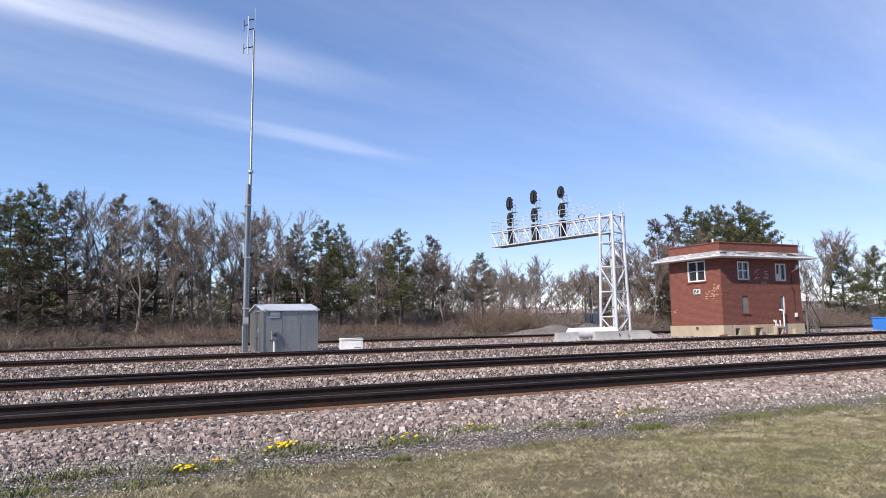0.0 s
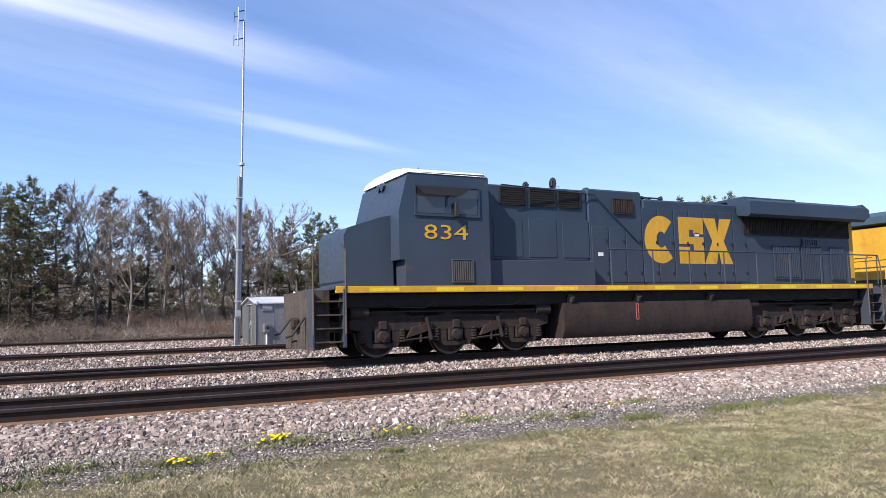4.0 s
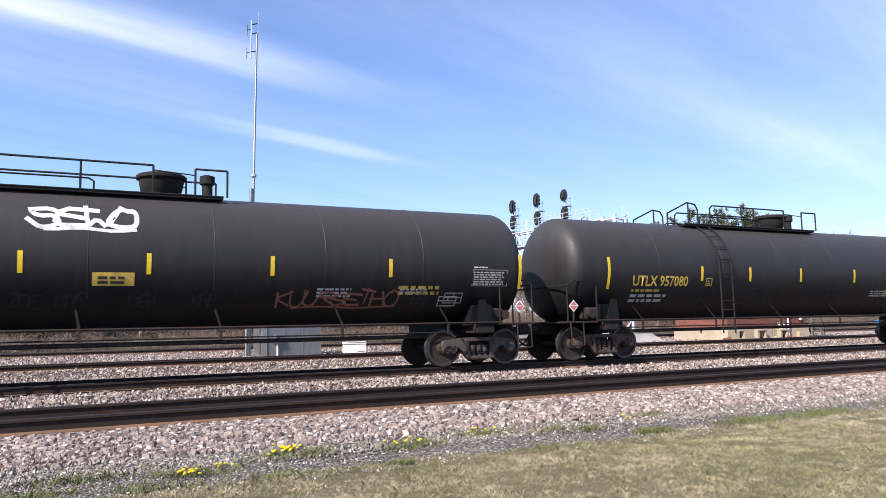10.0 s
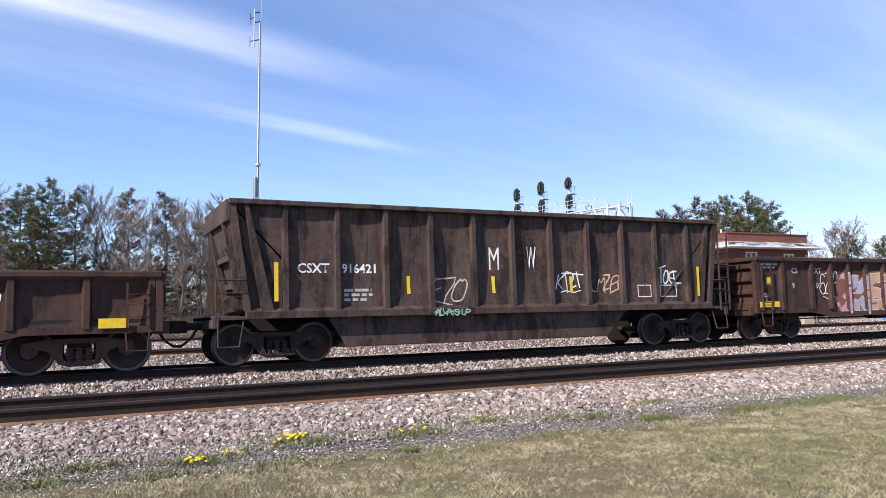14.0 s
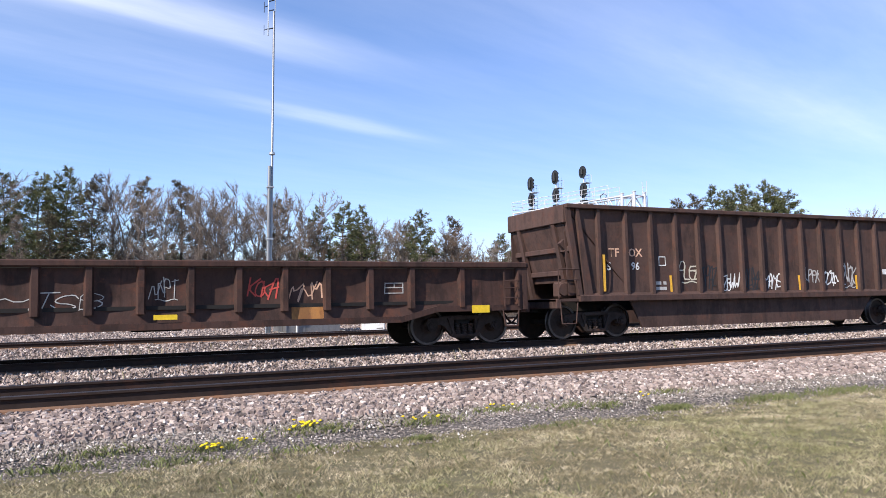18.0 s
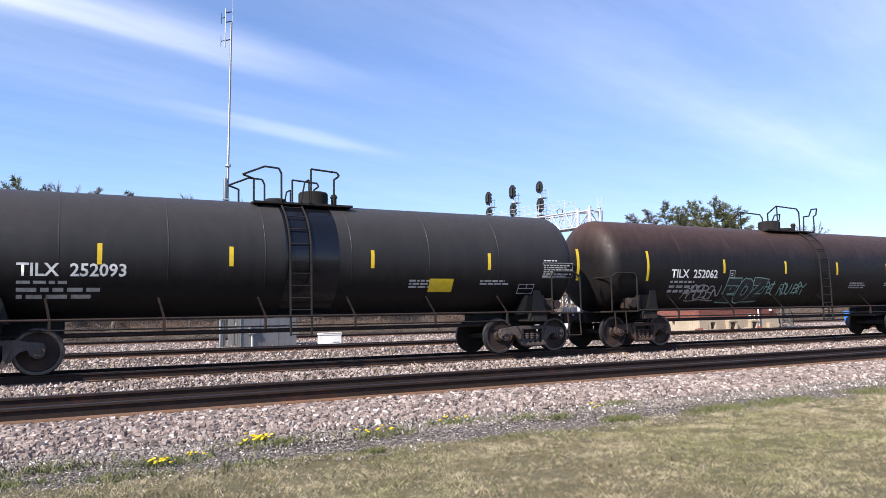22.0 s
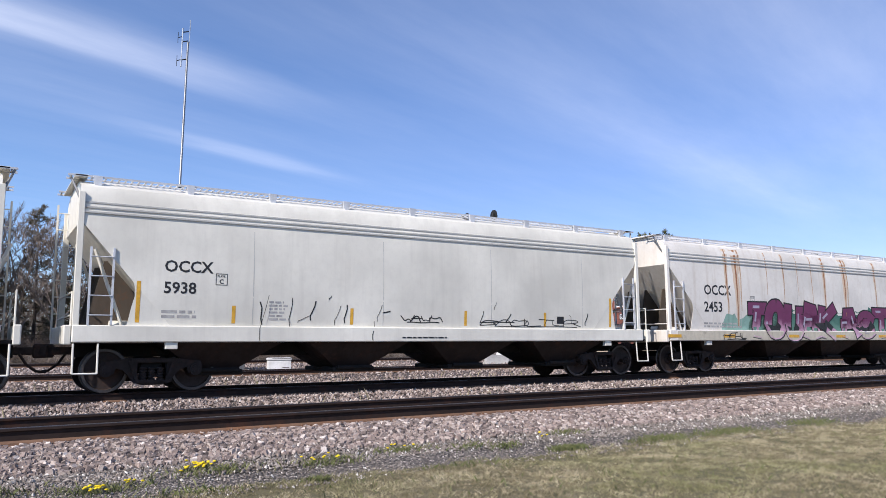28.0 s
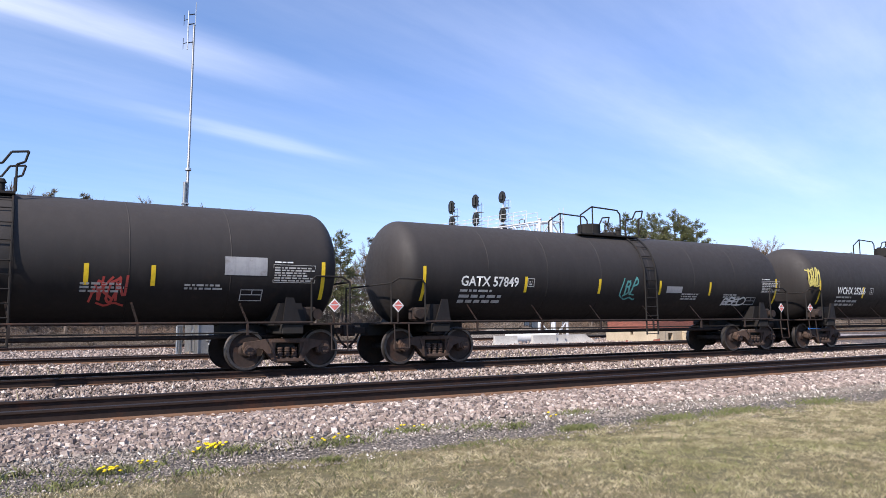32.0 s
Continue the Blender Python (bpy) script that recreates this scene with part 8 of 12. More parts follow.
    wash(car, 6.4, 11.4, 0.82, 1.5, y + 0.001, "fd_lilac", 32, pos, yr + 0.002, 0.25)
    graffiti(car, 6.5, 10.2, 0.86, 2.08, 6, ("fd_lilac", "gr_grey", "fd_lilac", "gr_white"), "gr_white", y - 0.001, 32, "gr_black", pos, yr, word="ASMIAT", fat=0.42, thin=0.025)
    wash(car, 10.2, 13.05, 0.82, 1.9, y + 0.002, "gr_brown", 33, pos, yr + 0.003, 0.15)
    graffiti(car, 10.2, 13.0, 0.80, 1.75, 4, ("gr_mint", "gr_peach", "gr_brown", "gr_peach"), "gr_black", y - 0.002, 33, "gr_cream", pos, yr, word="KROW", thin=0.03)
    graffiti(car, 13.15, 18.4, 0.88, 2.2, 5, ("gr_grey", "g_dark", "gr_grey"), "gr_mint", y, 34, "gr_white", pos, yr, word="DUBES", halo="g_dark", fat=0.3, thin=0.03)
    graffiti(car, 18.55, 19.75, 0.95, 1.78, 2, ("gr_orange", "gr_mint"), "gr_white", y, 35)
    scrawl(car, 1.3, 1.9, 2.15, 2.45, y, M["ltr_w"], 36, 0.03, 4)
    graffiti(car, 11.2, 11.75, 2.05, 2.4, 1, ("gr_white",), "gr_white", y - 0.004, 37, None)
    for xx, zz in ((9.5, 1.7), (12.5, 1.92), (11.0, 1.4), (19.2, 1.45)):
        st = [(xx + (0.26 if i % 2 == 0 else 0.11) * math.sin(i * math.pi / 5), zz + (0.26 if i % 2 == 0 else 0.11) * math.cos(i * math.pi / 5)) for i in range(10)]
        part("graffiti", Geo().add([(a, y - 0.016, b) for a, b in st] + [(xx, y - 0.016, zz)], [(i, 10, (i + 1) % 10) for i in range(10)]), M["gr_orange" if xx > 12 else "gr_red"], car)
    reflectors(car, (1.13, 20.12), 0.98, 1.85, 0.08, yr - 0.012, "reflect")
    reflectors(car, (2.88, 6.42, 10.07, 13.0, 16.67), 1.14, 1.58, 0.085, yr - 0.014, "reflect")
    frame_outline(17.5, 18.1, 1.17, 1.54, y - 0.012, 0.03, M["ltr_w"], car, mid=True)
    # 3-5 long pressure tank cars
    for k, (a, b, num, bd) in enumerate(((164.9, 183.83, "958134", "tank"), (183.83, 203.07, "958244", "tank"), (203.07, 222.75, "957080", "tank"))):
        car, L, cz, R, wrap = T(a, b, bd, "long black pressure tank car with a railed walkway and yellow lettering", ((4.95, 5.3, 5.42)[k] + 2.9 - 0.6) / (b - a - 1.2), True, 0.6, rusty=k != 1, lad_x=None)
        refl = ((1.46, 4.86, 7.09, 9.97, 12.21, 14.51, 17.76), (1.83, 5.21, 7.27, 9.53, 12.02, 14.77, 18.3), (1.89, 5.28, 7.24, 9.48, 12.07, 14.81, 18.24))[k]
        tx = (2.36, 2.64, 2.73)[k]
        tank_marks(car, L, wrap, cz, R, "UTLX " + num, "ltr_y", tx, 1.98, 0.30, refl, 40 + k, rz=2.46 if k == 0 else 2.36, sq=(5.0, 5.2, 5.45)[k], data=(16.42, 16.94, 16.92)[k], width=2.02)
        def lay(*obs):
            for o in obs:
                for v in o.data.vertices:
                    v.co = wrap(v.co, -1.2)
        lay(bars((14.8, 15.0, 15.05)[k], 1.75, 1.3, 0.26, 2, -1.2, M["ltr_y" if k else "ltr_g"], car, 44 + k))
        lay(frame_outline((15.62, 16.1, 16.11)[k], (16.05, 16.6, 16.6)[k], 1.48, 1.72, -1.2, 0.025, M["ltr_g"], car, mid=True))
        if k == 0:
            graffiti(car, 12.95, 14.55, 1.5, 2.1, 6, ("tank",), "gr_teal", -1.2, 45, None, wrap=wrap, word="CHARMS", fat=0.2, thin=0.03)
            scrawl(car, 12.3, 12.62, 1.66, 1.79, -1.2, M["ltr_g"], 46, 0.014, 4, wrap)
            lay(panel(14.8, 15.5, 1.66, 1.76, -1.2, M["gr_pink"], car), panel(14.8, 15.5, 1.5, 1.6, -1.2, M["gr_pink"], car), panel(6.35, 6.8, 2.0, 2.22, -1.2, M["tankgrey"], car))
        if k == 1:
            scrawl(car, 7.4, 9.3, 3.05, 3.5, -1.2, M["gr_white"], 47, 0.085, 4, wrap, "SEWO")
            scrawl(car, 12.15, 15.0, 1.5, 1.85, -1.2, M["gr_brown"], 48, 0.045, 9, wrap, "KUURSETHO")
            for j, xx in enumerate((2.3, 5.0, 7.1, 7.9, 9.2, 10.4, 15.4)):
                scrawl(car, xx, xx + 0.5, 1.5, 1.8, -1.2, M["tankgrey"], 60 + j, 0.02, 3, wrap)
            lay(panel(8.5, 9.27, 1.92, 2.18, -1.2, M["ltr_y"], car), bars(8.6, 1.96, 0.6, 0.18, 2, -1.205, M["ltr_k"], car, 51))
        if k == 2:
            scrawl(car, 7.0, 8.4, 1.4, 2.0, -1.2, M["tankgrey"], 49, 0.025, 3, wrap)
            scrawl(car, 9.7, 11.9, 1.6, 1.95, -1.2, M["tankgrey"], 50, 0.025, 8, wrap)
            scrawl(car, 4.9, 5.6, 1.4, 1.85, -1.2, M["tankgrey"], 52, 0.025, 3, wrap)
            lay(panel(13.77, 14.58, 1.7, 1.92, -1.2, M["ltr_y"], car), bars(13.85, 1.74, 0.65, 0.15, 2, -1.205, M["ltr_k"], car, 53))
    # 6 yellow hopper eaten by rust
    car, L, pos, y, yr = H(222.75, 238.18, "g_gold", "rust-eaten yellow ore hopper car with sloped ends", 15, "g_goldrib", "g_dark", seed=3, dent=0.07, inner=(1.94, 2.79, 3.6, 4.42, 5.28, 6.09, 6.9, 7.7, 8.52, 9.35, 10.2, 11.02, 11.87, 12.67, 13.5))
    for x0, x1, z0, z1 in ((2.8, 3.55, 1.24, 2.45), (3.75, 4.4, 1.24, 2.45)):
        panel(x0, x1, z0, z1, y - 0.001, M["g_black"], car, "stencil_patch")
    side_text(car, y - 0.006, [("CS", 3.0, 2.13, 0.22, "ltr_w"), ("XT", 3.85, 2.13, 0.22, "ltr_w"), ("916", 2.93, 1.73, 0.21, "ltr_w"), ("411", 3.83, 1.73, 0.21, "ltr_g"), ("M", 7.2, 2.2, 0.56, "ltr_w"), ("W", 7.93, 2.2, 0.56, "ltr_w")])
    bars(2.95, 1.32, 0.5, 0.3, 2, y - 0.006, M["ltr_g"], car, 61)
    bars(3.85, 1.32, 0.5, 0.3, 2, y - 0.006, M["ltr_g"], car, 63)
    graffiti(car, 4.4, 7.95, 1.2, 2.0, 4, ("gr_moss",), "gr_cream", y - 0.002, 62, "gr_olive", pos, yr - 0.002, word="XVKE", fat=0.40, thin=0.06)
    scrawl(car, 7.9, 8.4, 1.32, 1.92, y - 0.004, M["gr_cream"], 64, 0.03, 3)
    for x, w in ((9.45, 1.3), (11.4, 1.1)):
        scrawl(car, x, x + w, 1.35, 1.78, y - 0.004, M["gr_peach"], int(x), 0.04, 4)
    reflectors(car, (1.98, 13.64), 1.26, 2.2, 0.08, yr - 0.008)
    reflectors(car, (4.47, 6.96, 8.6, 11.12), 1.56, 1.94, 0.085, yr - 0.008)
    frame_outline(12.82, 13.32, 1.36, 1.64, y - 0.006, 0.03, M["ltr_w"], car, mid=True)
    panel(13.0, 13.2, 1.72, 1.9, y - 0.006, M["ltr_w"], car)
    # 7 low brown gondola with a large grey figure
    car, L, pos, y, yr = G(238.18, 254.87, 1.99, "g_brown", "low rust-brown gondola car with bulged sides and grey spray paint", 14, 0.78, 0.56, 0.68, dent=0.09, seed=7, inner=(1.98, 3.35, 4.34, 5.33, 6.31, 7.25, 8.15, 9.11, 10.04, 10.97, 12.0, 13.05, 14.22))
    side_text(car, y - 0.004, [("SCL", 2.14, 1.68, 0.19, "ltr_w"), ("133106", 2.14, 1.2, 0.19, "ltr_w")])
    for k, (txt, x0, z0, h, w, c) in enumerate(((".", 4.02, 0.68, 0.26, 0.28, "gr_white"), ("6", 4.44, 0.68, 1.18, 0.95, "gr_white"), ("3", 5.40, 0.66, 1.14, 0.98, "gr_white"), ("\u00a2", 6.42, 0.78, 0.9, 0.66, "ltr_g"))):
        lettering(txt, x0 - 0.03, z0 - 0.03, h + 0.06, yr - 0.003, M["gr_lilac"], car, w + 0.06, 0.09 if k < 3 else 0.02)
        lettering(txt, x0, z0, h, yr - 0.008, M[c], car, w, 0.085 if k < 3 else 0.0)
    for x0, x1, z0, z1 in ((9.28, 10.25, 0.85, 1.5), (11.15, 11.95, 0.9, 1.55), (12.12, 12.78, 0.8, 1.65), (13.3, 14.2, 1.33, 1.72)):
        scrawl(car, x0, x1, z0, z1, y - 0.004, M["gr_peach" if x0 != 12.12 else "ltr_w"], int(x0 * 7), 0.03, 4)
    scrawl(car, 1.4, 1.7, 1.3, 1.7, y - 0.004, M["ltr_g"], 75, 0.02, 2)
    for x, w, h in ((0.75, 0.9, 0.1), (7.48, 0.43, 0.1), (10.31, 0.47, 0.1), (14.63, 0.5, 0.17)):
        part("reflector", Geo().box(x, x + w, yr - 0.012, yr - 0.006, 1.0 if h < 0.15 else 0.92, 1.1), M["reflect"], car)
    # 8 low brown gondola
    car, L, pos, y, yr = G(254.87, 270.79, 2.0, "g_brown", "low rust-brown gondola car with bulged, scraped sides", 15, 0.78, 0.58, 0.5, dent=0.10, seed=8, rusty=True, inner=(1.69, 3.04, 4.08, 5.07, 6.03, 6.98, 7.9, 8.84, 9.79, 10.73, 11.72, 12.8, 14.08))
    side_text(car, y - 0.004, [("CSXT", 1.88, 1.56, 0.24, "ltr_g"), ("47750", 1.91, 1.14, 0.23, "ltr_g"), ("05", 3.27, 1.15, 0.21, "ltr_g")])
    panel(0.46, 0.88, 1.0, 1.1, yr - 0.004, M["ltr_w"], car)
    for x, w, z in ((0.89, 0.45, 0.98), (6.14, 0.44, 1.0), (9.22, 0.44, 1.05), (10.98, 0.52, 0.98), (14.29, 0.54, 0.88)):
        part("reflector", Geo().box(x, x + w, yr - 0.008, yr - 0.003, z, z + (0.1 if x < 14 else 0.19)), M["reflect"], car)
    scrawl(car, 8.0, 9.5, 1.03, 1.5, y - 0.004, M["ltr_w"], 81, 0.04, 5)
    scrawl(car, 0.5, 1.5, 0.78, 0.98, yr - 0.006, M["ltr_w"], 82, 0.045, 6)
    scrawl(car, 11.96, 12.6, 1.22, 1.72, y - 0.004, M["ltr_w"], 83, 0.04, 4)
    scrawl(car, 1.4, 1.7, 1.4, 1.75, y - 0.004, M["ltr_g"], 84, 0.02, 2)
    # 9 grimy hopper
    car, L, pos, y, yr = H(270.79, 286.43, "g_grime", "grimy brown ore hopper car with sloped ends", 12, None, "g_grime", seed=4, dent=0.08, inner=(2.05, 3.23, 4.4, 5.55, 6.71, 7.82, 8.96, 10.14, 11.29, 12.46, 13.63))
    side_text(car, y - 0.003, [("CSXT", 2.33, 1.98, 0.22, "ltr_w"), ("916421", 3.36, 1.98, 0.22, "ltr_w"), ("M", 7.2, 2.08, 0.56, "ltr_w"), ("W", 8.3, 2.12, 0.56, "ltr_w")])
    scrawl(car, 5.6, 6.45, 1.2, 1.95, y - 0.003, M["ltr_g"], 91, 0.03, 3)
    scrawl(car, 5.6, 6.5, 0.98, 1.14, -1.504, M["gr_mint"], 96, 0.03, 6, word="ALWAYS UP")
    scrawl(car, 9.2, 9.95, 1.55, 2.05, y - 0.003, M["ltr_w"], 92, 0.035, 4)
    scrawl(car, 10.3, 11.15, 1.48, 2.02, y - 0.003, M["gr_peach"], 93, 0.035, 4)
    scrawl(car, 12.62, 13.4, 1.68, 2.17, y - 0.003, M["ltr_w"], 94, 0.04, 4)
    reflectors(car, (1.83, 13.95), 1.36, 2.2, 0.09, yr - 0.008)
    reflectors(car, (5.0, 7.3, 9.65), 1.5, 1.92, 0.09, y - 0.006)
    bars(3.4, 1.35, 0.7, 0.32, 3, y - 0.003, M["ltr_g"], car, 95)
    for x, w in ((11.85, 0.47), (12.64, 0.62)):
        frame_outline(x, x + w, 1.35, 1.69, y - 0.003, 0.025, M["ltr_w"], car)
    # 10 brown gondola with a pink piece
    car, L, pos, y, yr = G(286.43, 303.0, 2.52, "g_brown", "rust-brown gondola car with a large pink spray-painted piece", 14, 0.80, 0.66, 0.62, seed=10, dent=0.03, inner=(1.79, 3.12, 4.02, 4.87, 5.77, 6.67, 7.58, 8.67, 9.53, 10.35, 11.3, 12.13, 13.04, 14.26))
    wash(car, 4.5, 9.65, 0.72, 1.55, y + 0.001, "gr_pink", 101, pos, yr + 0.002, 0.25)
    graffiti(car, 4.4, 9.65, 0.74, 2.06, 7, ("gr_pink", "gr_lilac", "gr_peach"), "gr_cream", y - 0.001, 101, "gr_brown", pos, yr, word="SKERBON", halo="gr_brown", fat=0.4, thin=0.03)
    for k, x in enumerate((10.6, 11.5, 12.4)):
        yellow_mark(car, x, 1.5, 0.5, 0.62, y - 0.004, k)
    side_text(car, y, [("CS", 2.3, 2.02, 0.18, "ltr_g"), ("XT", 3.34, 2.02, 0.18, "ltr_g"), ("9", 2.3, 1.55, 0.18, "ltr_g"), ("50", 3.4, 1.55, 0.18, "ltr_g")])
    bars(0.96, 2.17, 0.77, 0.2, 2, y, M["ltr_g"], car, 105)
    reflectors(car, (1.32,), 1.68, 1.9, 0.26, y)
    part("reflector", Geo().quad((0.71, yr - 0.004, 0.99), (1.55, yr - 0.004, 0.99), (1.55, yr - 0.004, 1.16), (0.71, yr - 0.004, 1.16)), M["reflect"], car)
    part("reflector", Geo().quad((14.6, yr - 0.004, 1.08), (15.45, yr - 0.004, 1.08), (15.45, yr - 0.004, 1.22), (14.6, yr - 0.004, 1.22)), M["reflect"], car)
    reflectors(car, (14.85,), 1.55, 1.75, 0.22, y - 0.004)
    frame_outline(13.52, 13.98, 1.15, 1.38, y, 0.025, M["ltr_w"], car, mid=True)
    scrawl(car, 0.72, 1.16, 1.18, 1.48, y, M["ltr_w"], 106, 0.05, 3)
    scrawl(car, 3.6, 4.4, 1.3, 2.1, y, M["ltr_w"], 107, 0.03, 4)
    scrawl(car, 9.7, 10.3, 1.3, 1.9, y, M["ltr_g"], 108, 0.03, 4)
    # 11 long rusty gondola
    car, L, pos, y, yr = G(303.0, 323.07, 2.58, "g_brown", "long rust-brown gondola car with scraped sides", 20, 0.85, 0.55, 0.62, seed=11, dent=0.05, rusty=True, chord="g_dark", inner=(2.2, 3.5, 4.3, 5.3, 6.3, 7.3, 8.3, 9.4, 10.5, 11.6, 12.65, 13.65, 14.64, 15.66, 16.47, 17.91))
    frame_outline(15.87, 16.27, 1.25, 1.54, y, 0.03, M["ltr_w"], car, mid=True)
    scrawl(car, 16.98, 17.37, 1.53, 1.78, y, M["gr_peach"], 112, 0.05, 2)
    for x, z in ((14.97, 0.79), (18.15, 0.97), (18.16, 1.19), (11.4, 0.79), (7.6, 0.8), (4.2, 0.8), (1.2, 0.95)):
        part("reflector", Geo().quad((x, yr - 0.004, z), (x + 0.46, yr - 0.004, z), (x + 0.46, yr - 0.004, z + 0.11), (x, yr - 0.004, z + 0.11)), M["reflect"], car)
    scrawl(car, 12.84, 13.5, 0.6, 1.25, y, M["ltr_g"], 111, 0.03, 3)
    for x0, x1, z0, z1 in ((15.7, 16.4, 1.9, 2.35), (15.7, 16.4, 0.7, 1.1), (18.2, 18.7, 1.4, 2.1)):
        part("rust_patch", Geo().add([(a, y - 0.001, b) for a, b in blob(random.Random(int(x0 * z0 * 9)), (x0 + x1) / 2, (z0 + z1) / 2, x1 - x0, z1 - z0, 18, 0.5)], [tuple(range(18))]), M["g_orange"], car)
    # 12 dark gondola with yellow marks
    car, L, pos, y, yr = G(323.07, 339.43, 2.48, "g_dark", "dark brown gondola car with worn yellow marks and white tags", 15, 0.80, 0.66, 0.5, seed=12, dent=0.03, inner=(1.87, 3.29, 4.07, 4.9, 5.74, 6.59, 7.43, 8.59, 9.45, 10.32, 11.12, 11.95, 12.83, 14.12))
    side_text(car, y, [("NY", 2.72, 1.87, 0.23, "ltr_y"), ("C", 3.45, 1.88, 0.23, "ltr_y"), ("56", 2.72, 1.44, 0.21, "ltr_y"), ("51", 3.48, 1.43, 0.21, "ltr_y"), ("77", 4.23, 1.44, 0.21, "ltr_y")])
    bars(2.2, 0.95, 0.5, 0.3, 2, y, M["ltr_g"], car, 121)
    bars(3.45, 0.95, 0.4, 0.36, 4, y, M["ltr_y"], car, 129)
    for k, x in enumerate((10.44, 11.28, 12.1)):
        yellow_mark(car, x, 1.55, 0.48, 0.62, y, k)
    scrawl(car, 0.64, 1.76, 1.54, 1.87, y, M["ltr_w"], 125, 0.04, 4)
    scrawl(car, 1.05, 1.7, 1.2, 1.5, y, M["ltr_w"], 124, 0.035, 3)
    scrawl(car, 2.09, 2.99, 1.23, 1.52, y, M["ltr_w"], 126, 0.045, 6)
    graffiti(car, 5.6, 9.1, 0.78, 1.92, 5, ("g_dark",), "ltr_w", y, 127, None, pos, yr, word="SEPES", fat=0.36, thin=0.028)
    scrawl(car, 5.1, 5.5, 1.2, 1.55, y, M["ltr_w"], 130, 0.03, 1)
    scrawl(car, 12.95, 13.8, 1.65, 2.08, y, M["ltr_w"], 128, 0.05, 4)
    frame_outline(13.17, 13.64, 1.27, 1.56, y, 0.03, M["ltr_w"], car, mid=True)
    for x in (0.63, 4.23, 5.92, 7.71, 9.62, 11.27, 14.42):
        w = 0.85 if x > 14 else 0.46
        part("reflector", Geo().quad((x, yr - 0.004, 0.69), (x + w, yr - 0.004, 0.69), (x + w, yr - 0.004, 0.80), (x, yr - 0.004, 0.80)), M["reflect"], car)
    # 13 low gondola
    car, L, pos, y, yr = G(339.43, 355.75, 1.98, "g_brown", "low rust-brown gondola car with bulged side panels", 15, 0.80, 0.58, 0.45, dent=0.09, seed=13, inner=(1.77, 3.14, 4.15, 5.14, 6.06, 7.0, 7.95, 8.91, 9.88, 10.82, 11.82, 12.83, 14.12))
    side_text(car, y - 0.004, [("CSXT", 1.91, 1.45, 0.25, "ltr_w"), ("999", 1.94, 1.11, 0.26, "ltr_w"), ("190", 3.3, 1.16, 0.27, "ltr_w")])
    for x, z, w in ((0.58, 1.1, 0.47), (3.36, 0.92, 0.44), (7.23, 0.78, 0.45), (14.35, 0.76, 0.48)):
        part("reflector", Geo().quad((x, yr - 0.004, z), (x + w, yr - 0.004, z), (x + w, yr - 0.004, z + 0.1 if x < 14 else z + 0.18), (x, yr - 0.004, z + 0.1 if x < 14 else z + 0.18)), M["reflect"], car)
    scrawl(car, 7.2, 7.7, 1.2, 1.6, y - 0.004, M["ltr_g"], 131, 0.02, 4)
    scrawl(car, 9.12, 9.74, 1.17, 1.6, y - 0.004, M["gr_red"], 132, 0.03, 4)
    scrawl(car, 10.0, 10.7, 1.1, 1.6, y - 0.004, M["gr_peach"], 133, 0.03, 3)
    scrawl(car, 4.6, 6.3, 1.0, 1.35, y - 0.004, M["ltr_g"], 134, 0.02, 4)
    frame_outline(12.2, 12.65, 1.25, 1.5, y - 0.004, 0.02, M["ltr_g"], car, mid=True)
    part("rust_patch", Geo().quad((10.03, y - 0.003, 0.6), (10.74, y - 0.003, 0.6), (10.74, y - 0.003, 1.04), (10.03, y - 0.003, 1.04)), M["g_orange"], car)
    # 14 brown slope-ended hopper
    car, L, pos, y, yr = H(355.75, 372.3, "g_red", "rust-brown hopper car with sloped ends and white tags", 16, None, "g_red", (3.2, -4.3), 0.24, 3.52, 1.14, seed=5, dent=0.06, thin=True, inner=(1.88, 2.78, 3.64, 4.51, 5.34, 6.14, 6.99, 7.8, 8.65, 9.5, 10.35, 11.23, 12.09, 12.94, 13.79, 14.58))
    side_text(car, y - 0.003, [("TF", 2.27, 2.16, 0.23, "gr_peach"), ("OX", 2.92, 2.16, 0.23, "gr_peach"), ("15", 2.1, 1.79, 0.22, "ltr_w"), ("96", 3.01, 1.8, 0.22, "ltr_w")])
    frame_outline(3.95, 4.2, 1.92, 2.18, y - 0.003, 0.025, M["ltr_w"], car)
    for k, (x0, x1, z0, z1) in enumerate(((4.63, 5.41, 1.49, 2.0), (5.53, 6.03, 1.29, 1.95), (6.28, 6.85, 1.2, 1.7), (7.19, 7.69, 1.28, 1.9), (7.95, 8.62, 1.25, 1.75), (9.7, 10.34, 1.43, 1.87), (10.5, 11.17, 1.33, 1.84), (11.38, 11.96, 1.32, 2.0))):
        scrawl(car, x0, x1, z0, z1, y - 0.003, M[("gr_cream", "tankgrey", "ltr_w", "tankgrey", "ltr_w", "ltr_g", "ltr_w", "ltr_g")[k]], 140 + k, 0.04, 4)
    reflectors(car, (1.98,), 1.23, 2.2, 0.08, yr - 0.008, "reflectw")
    reflectors(car, (4.34, 9.41, 11.99), 1.2, 1.65, 0.08, y - 0.006, "reflectw")
    reflectors(car, (14.5,), 1.35, 2.2, 0.08, yr - 0.008, "reflect")
    frame_outline(14.04, 14.45, 1.57, 2.3, y - 0.003, 0.02, M["ltr_g"], car)
    panel(13.31, 13.51, 1.67, 1.84, y - 0.003, M["ltr_w"], car)
    bars(3.8, 1.25, 0.5, 0.3, 2, y - 0.003, M["ltr_g"], car, 149)
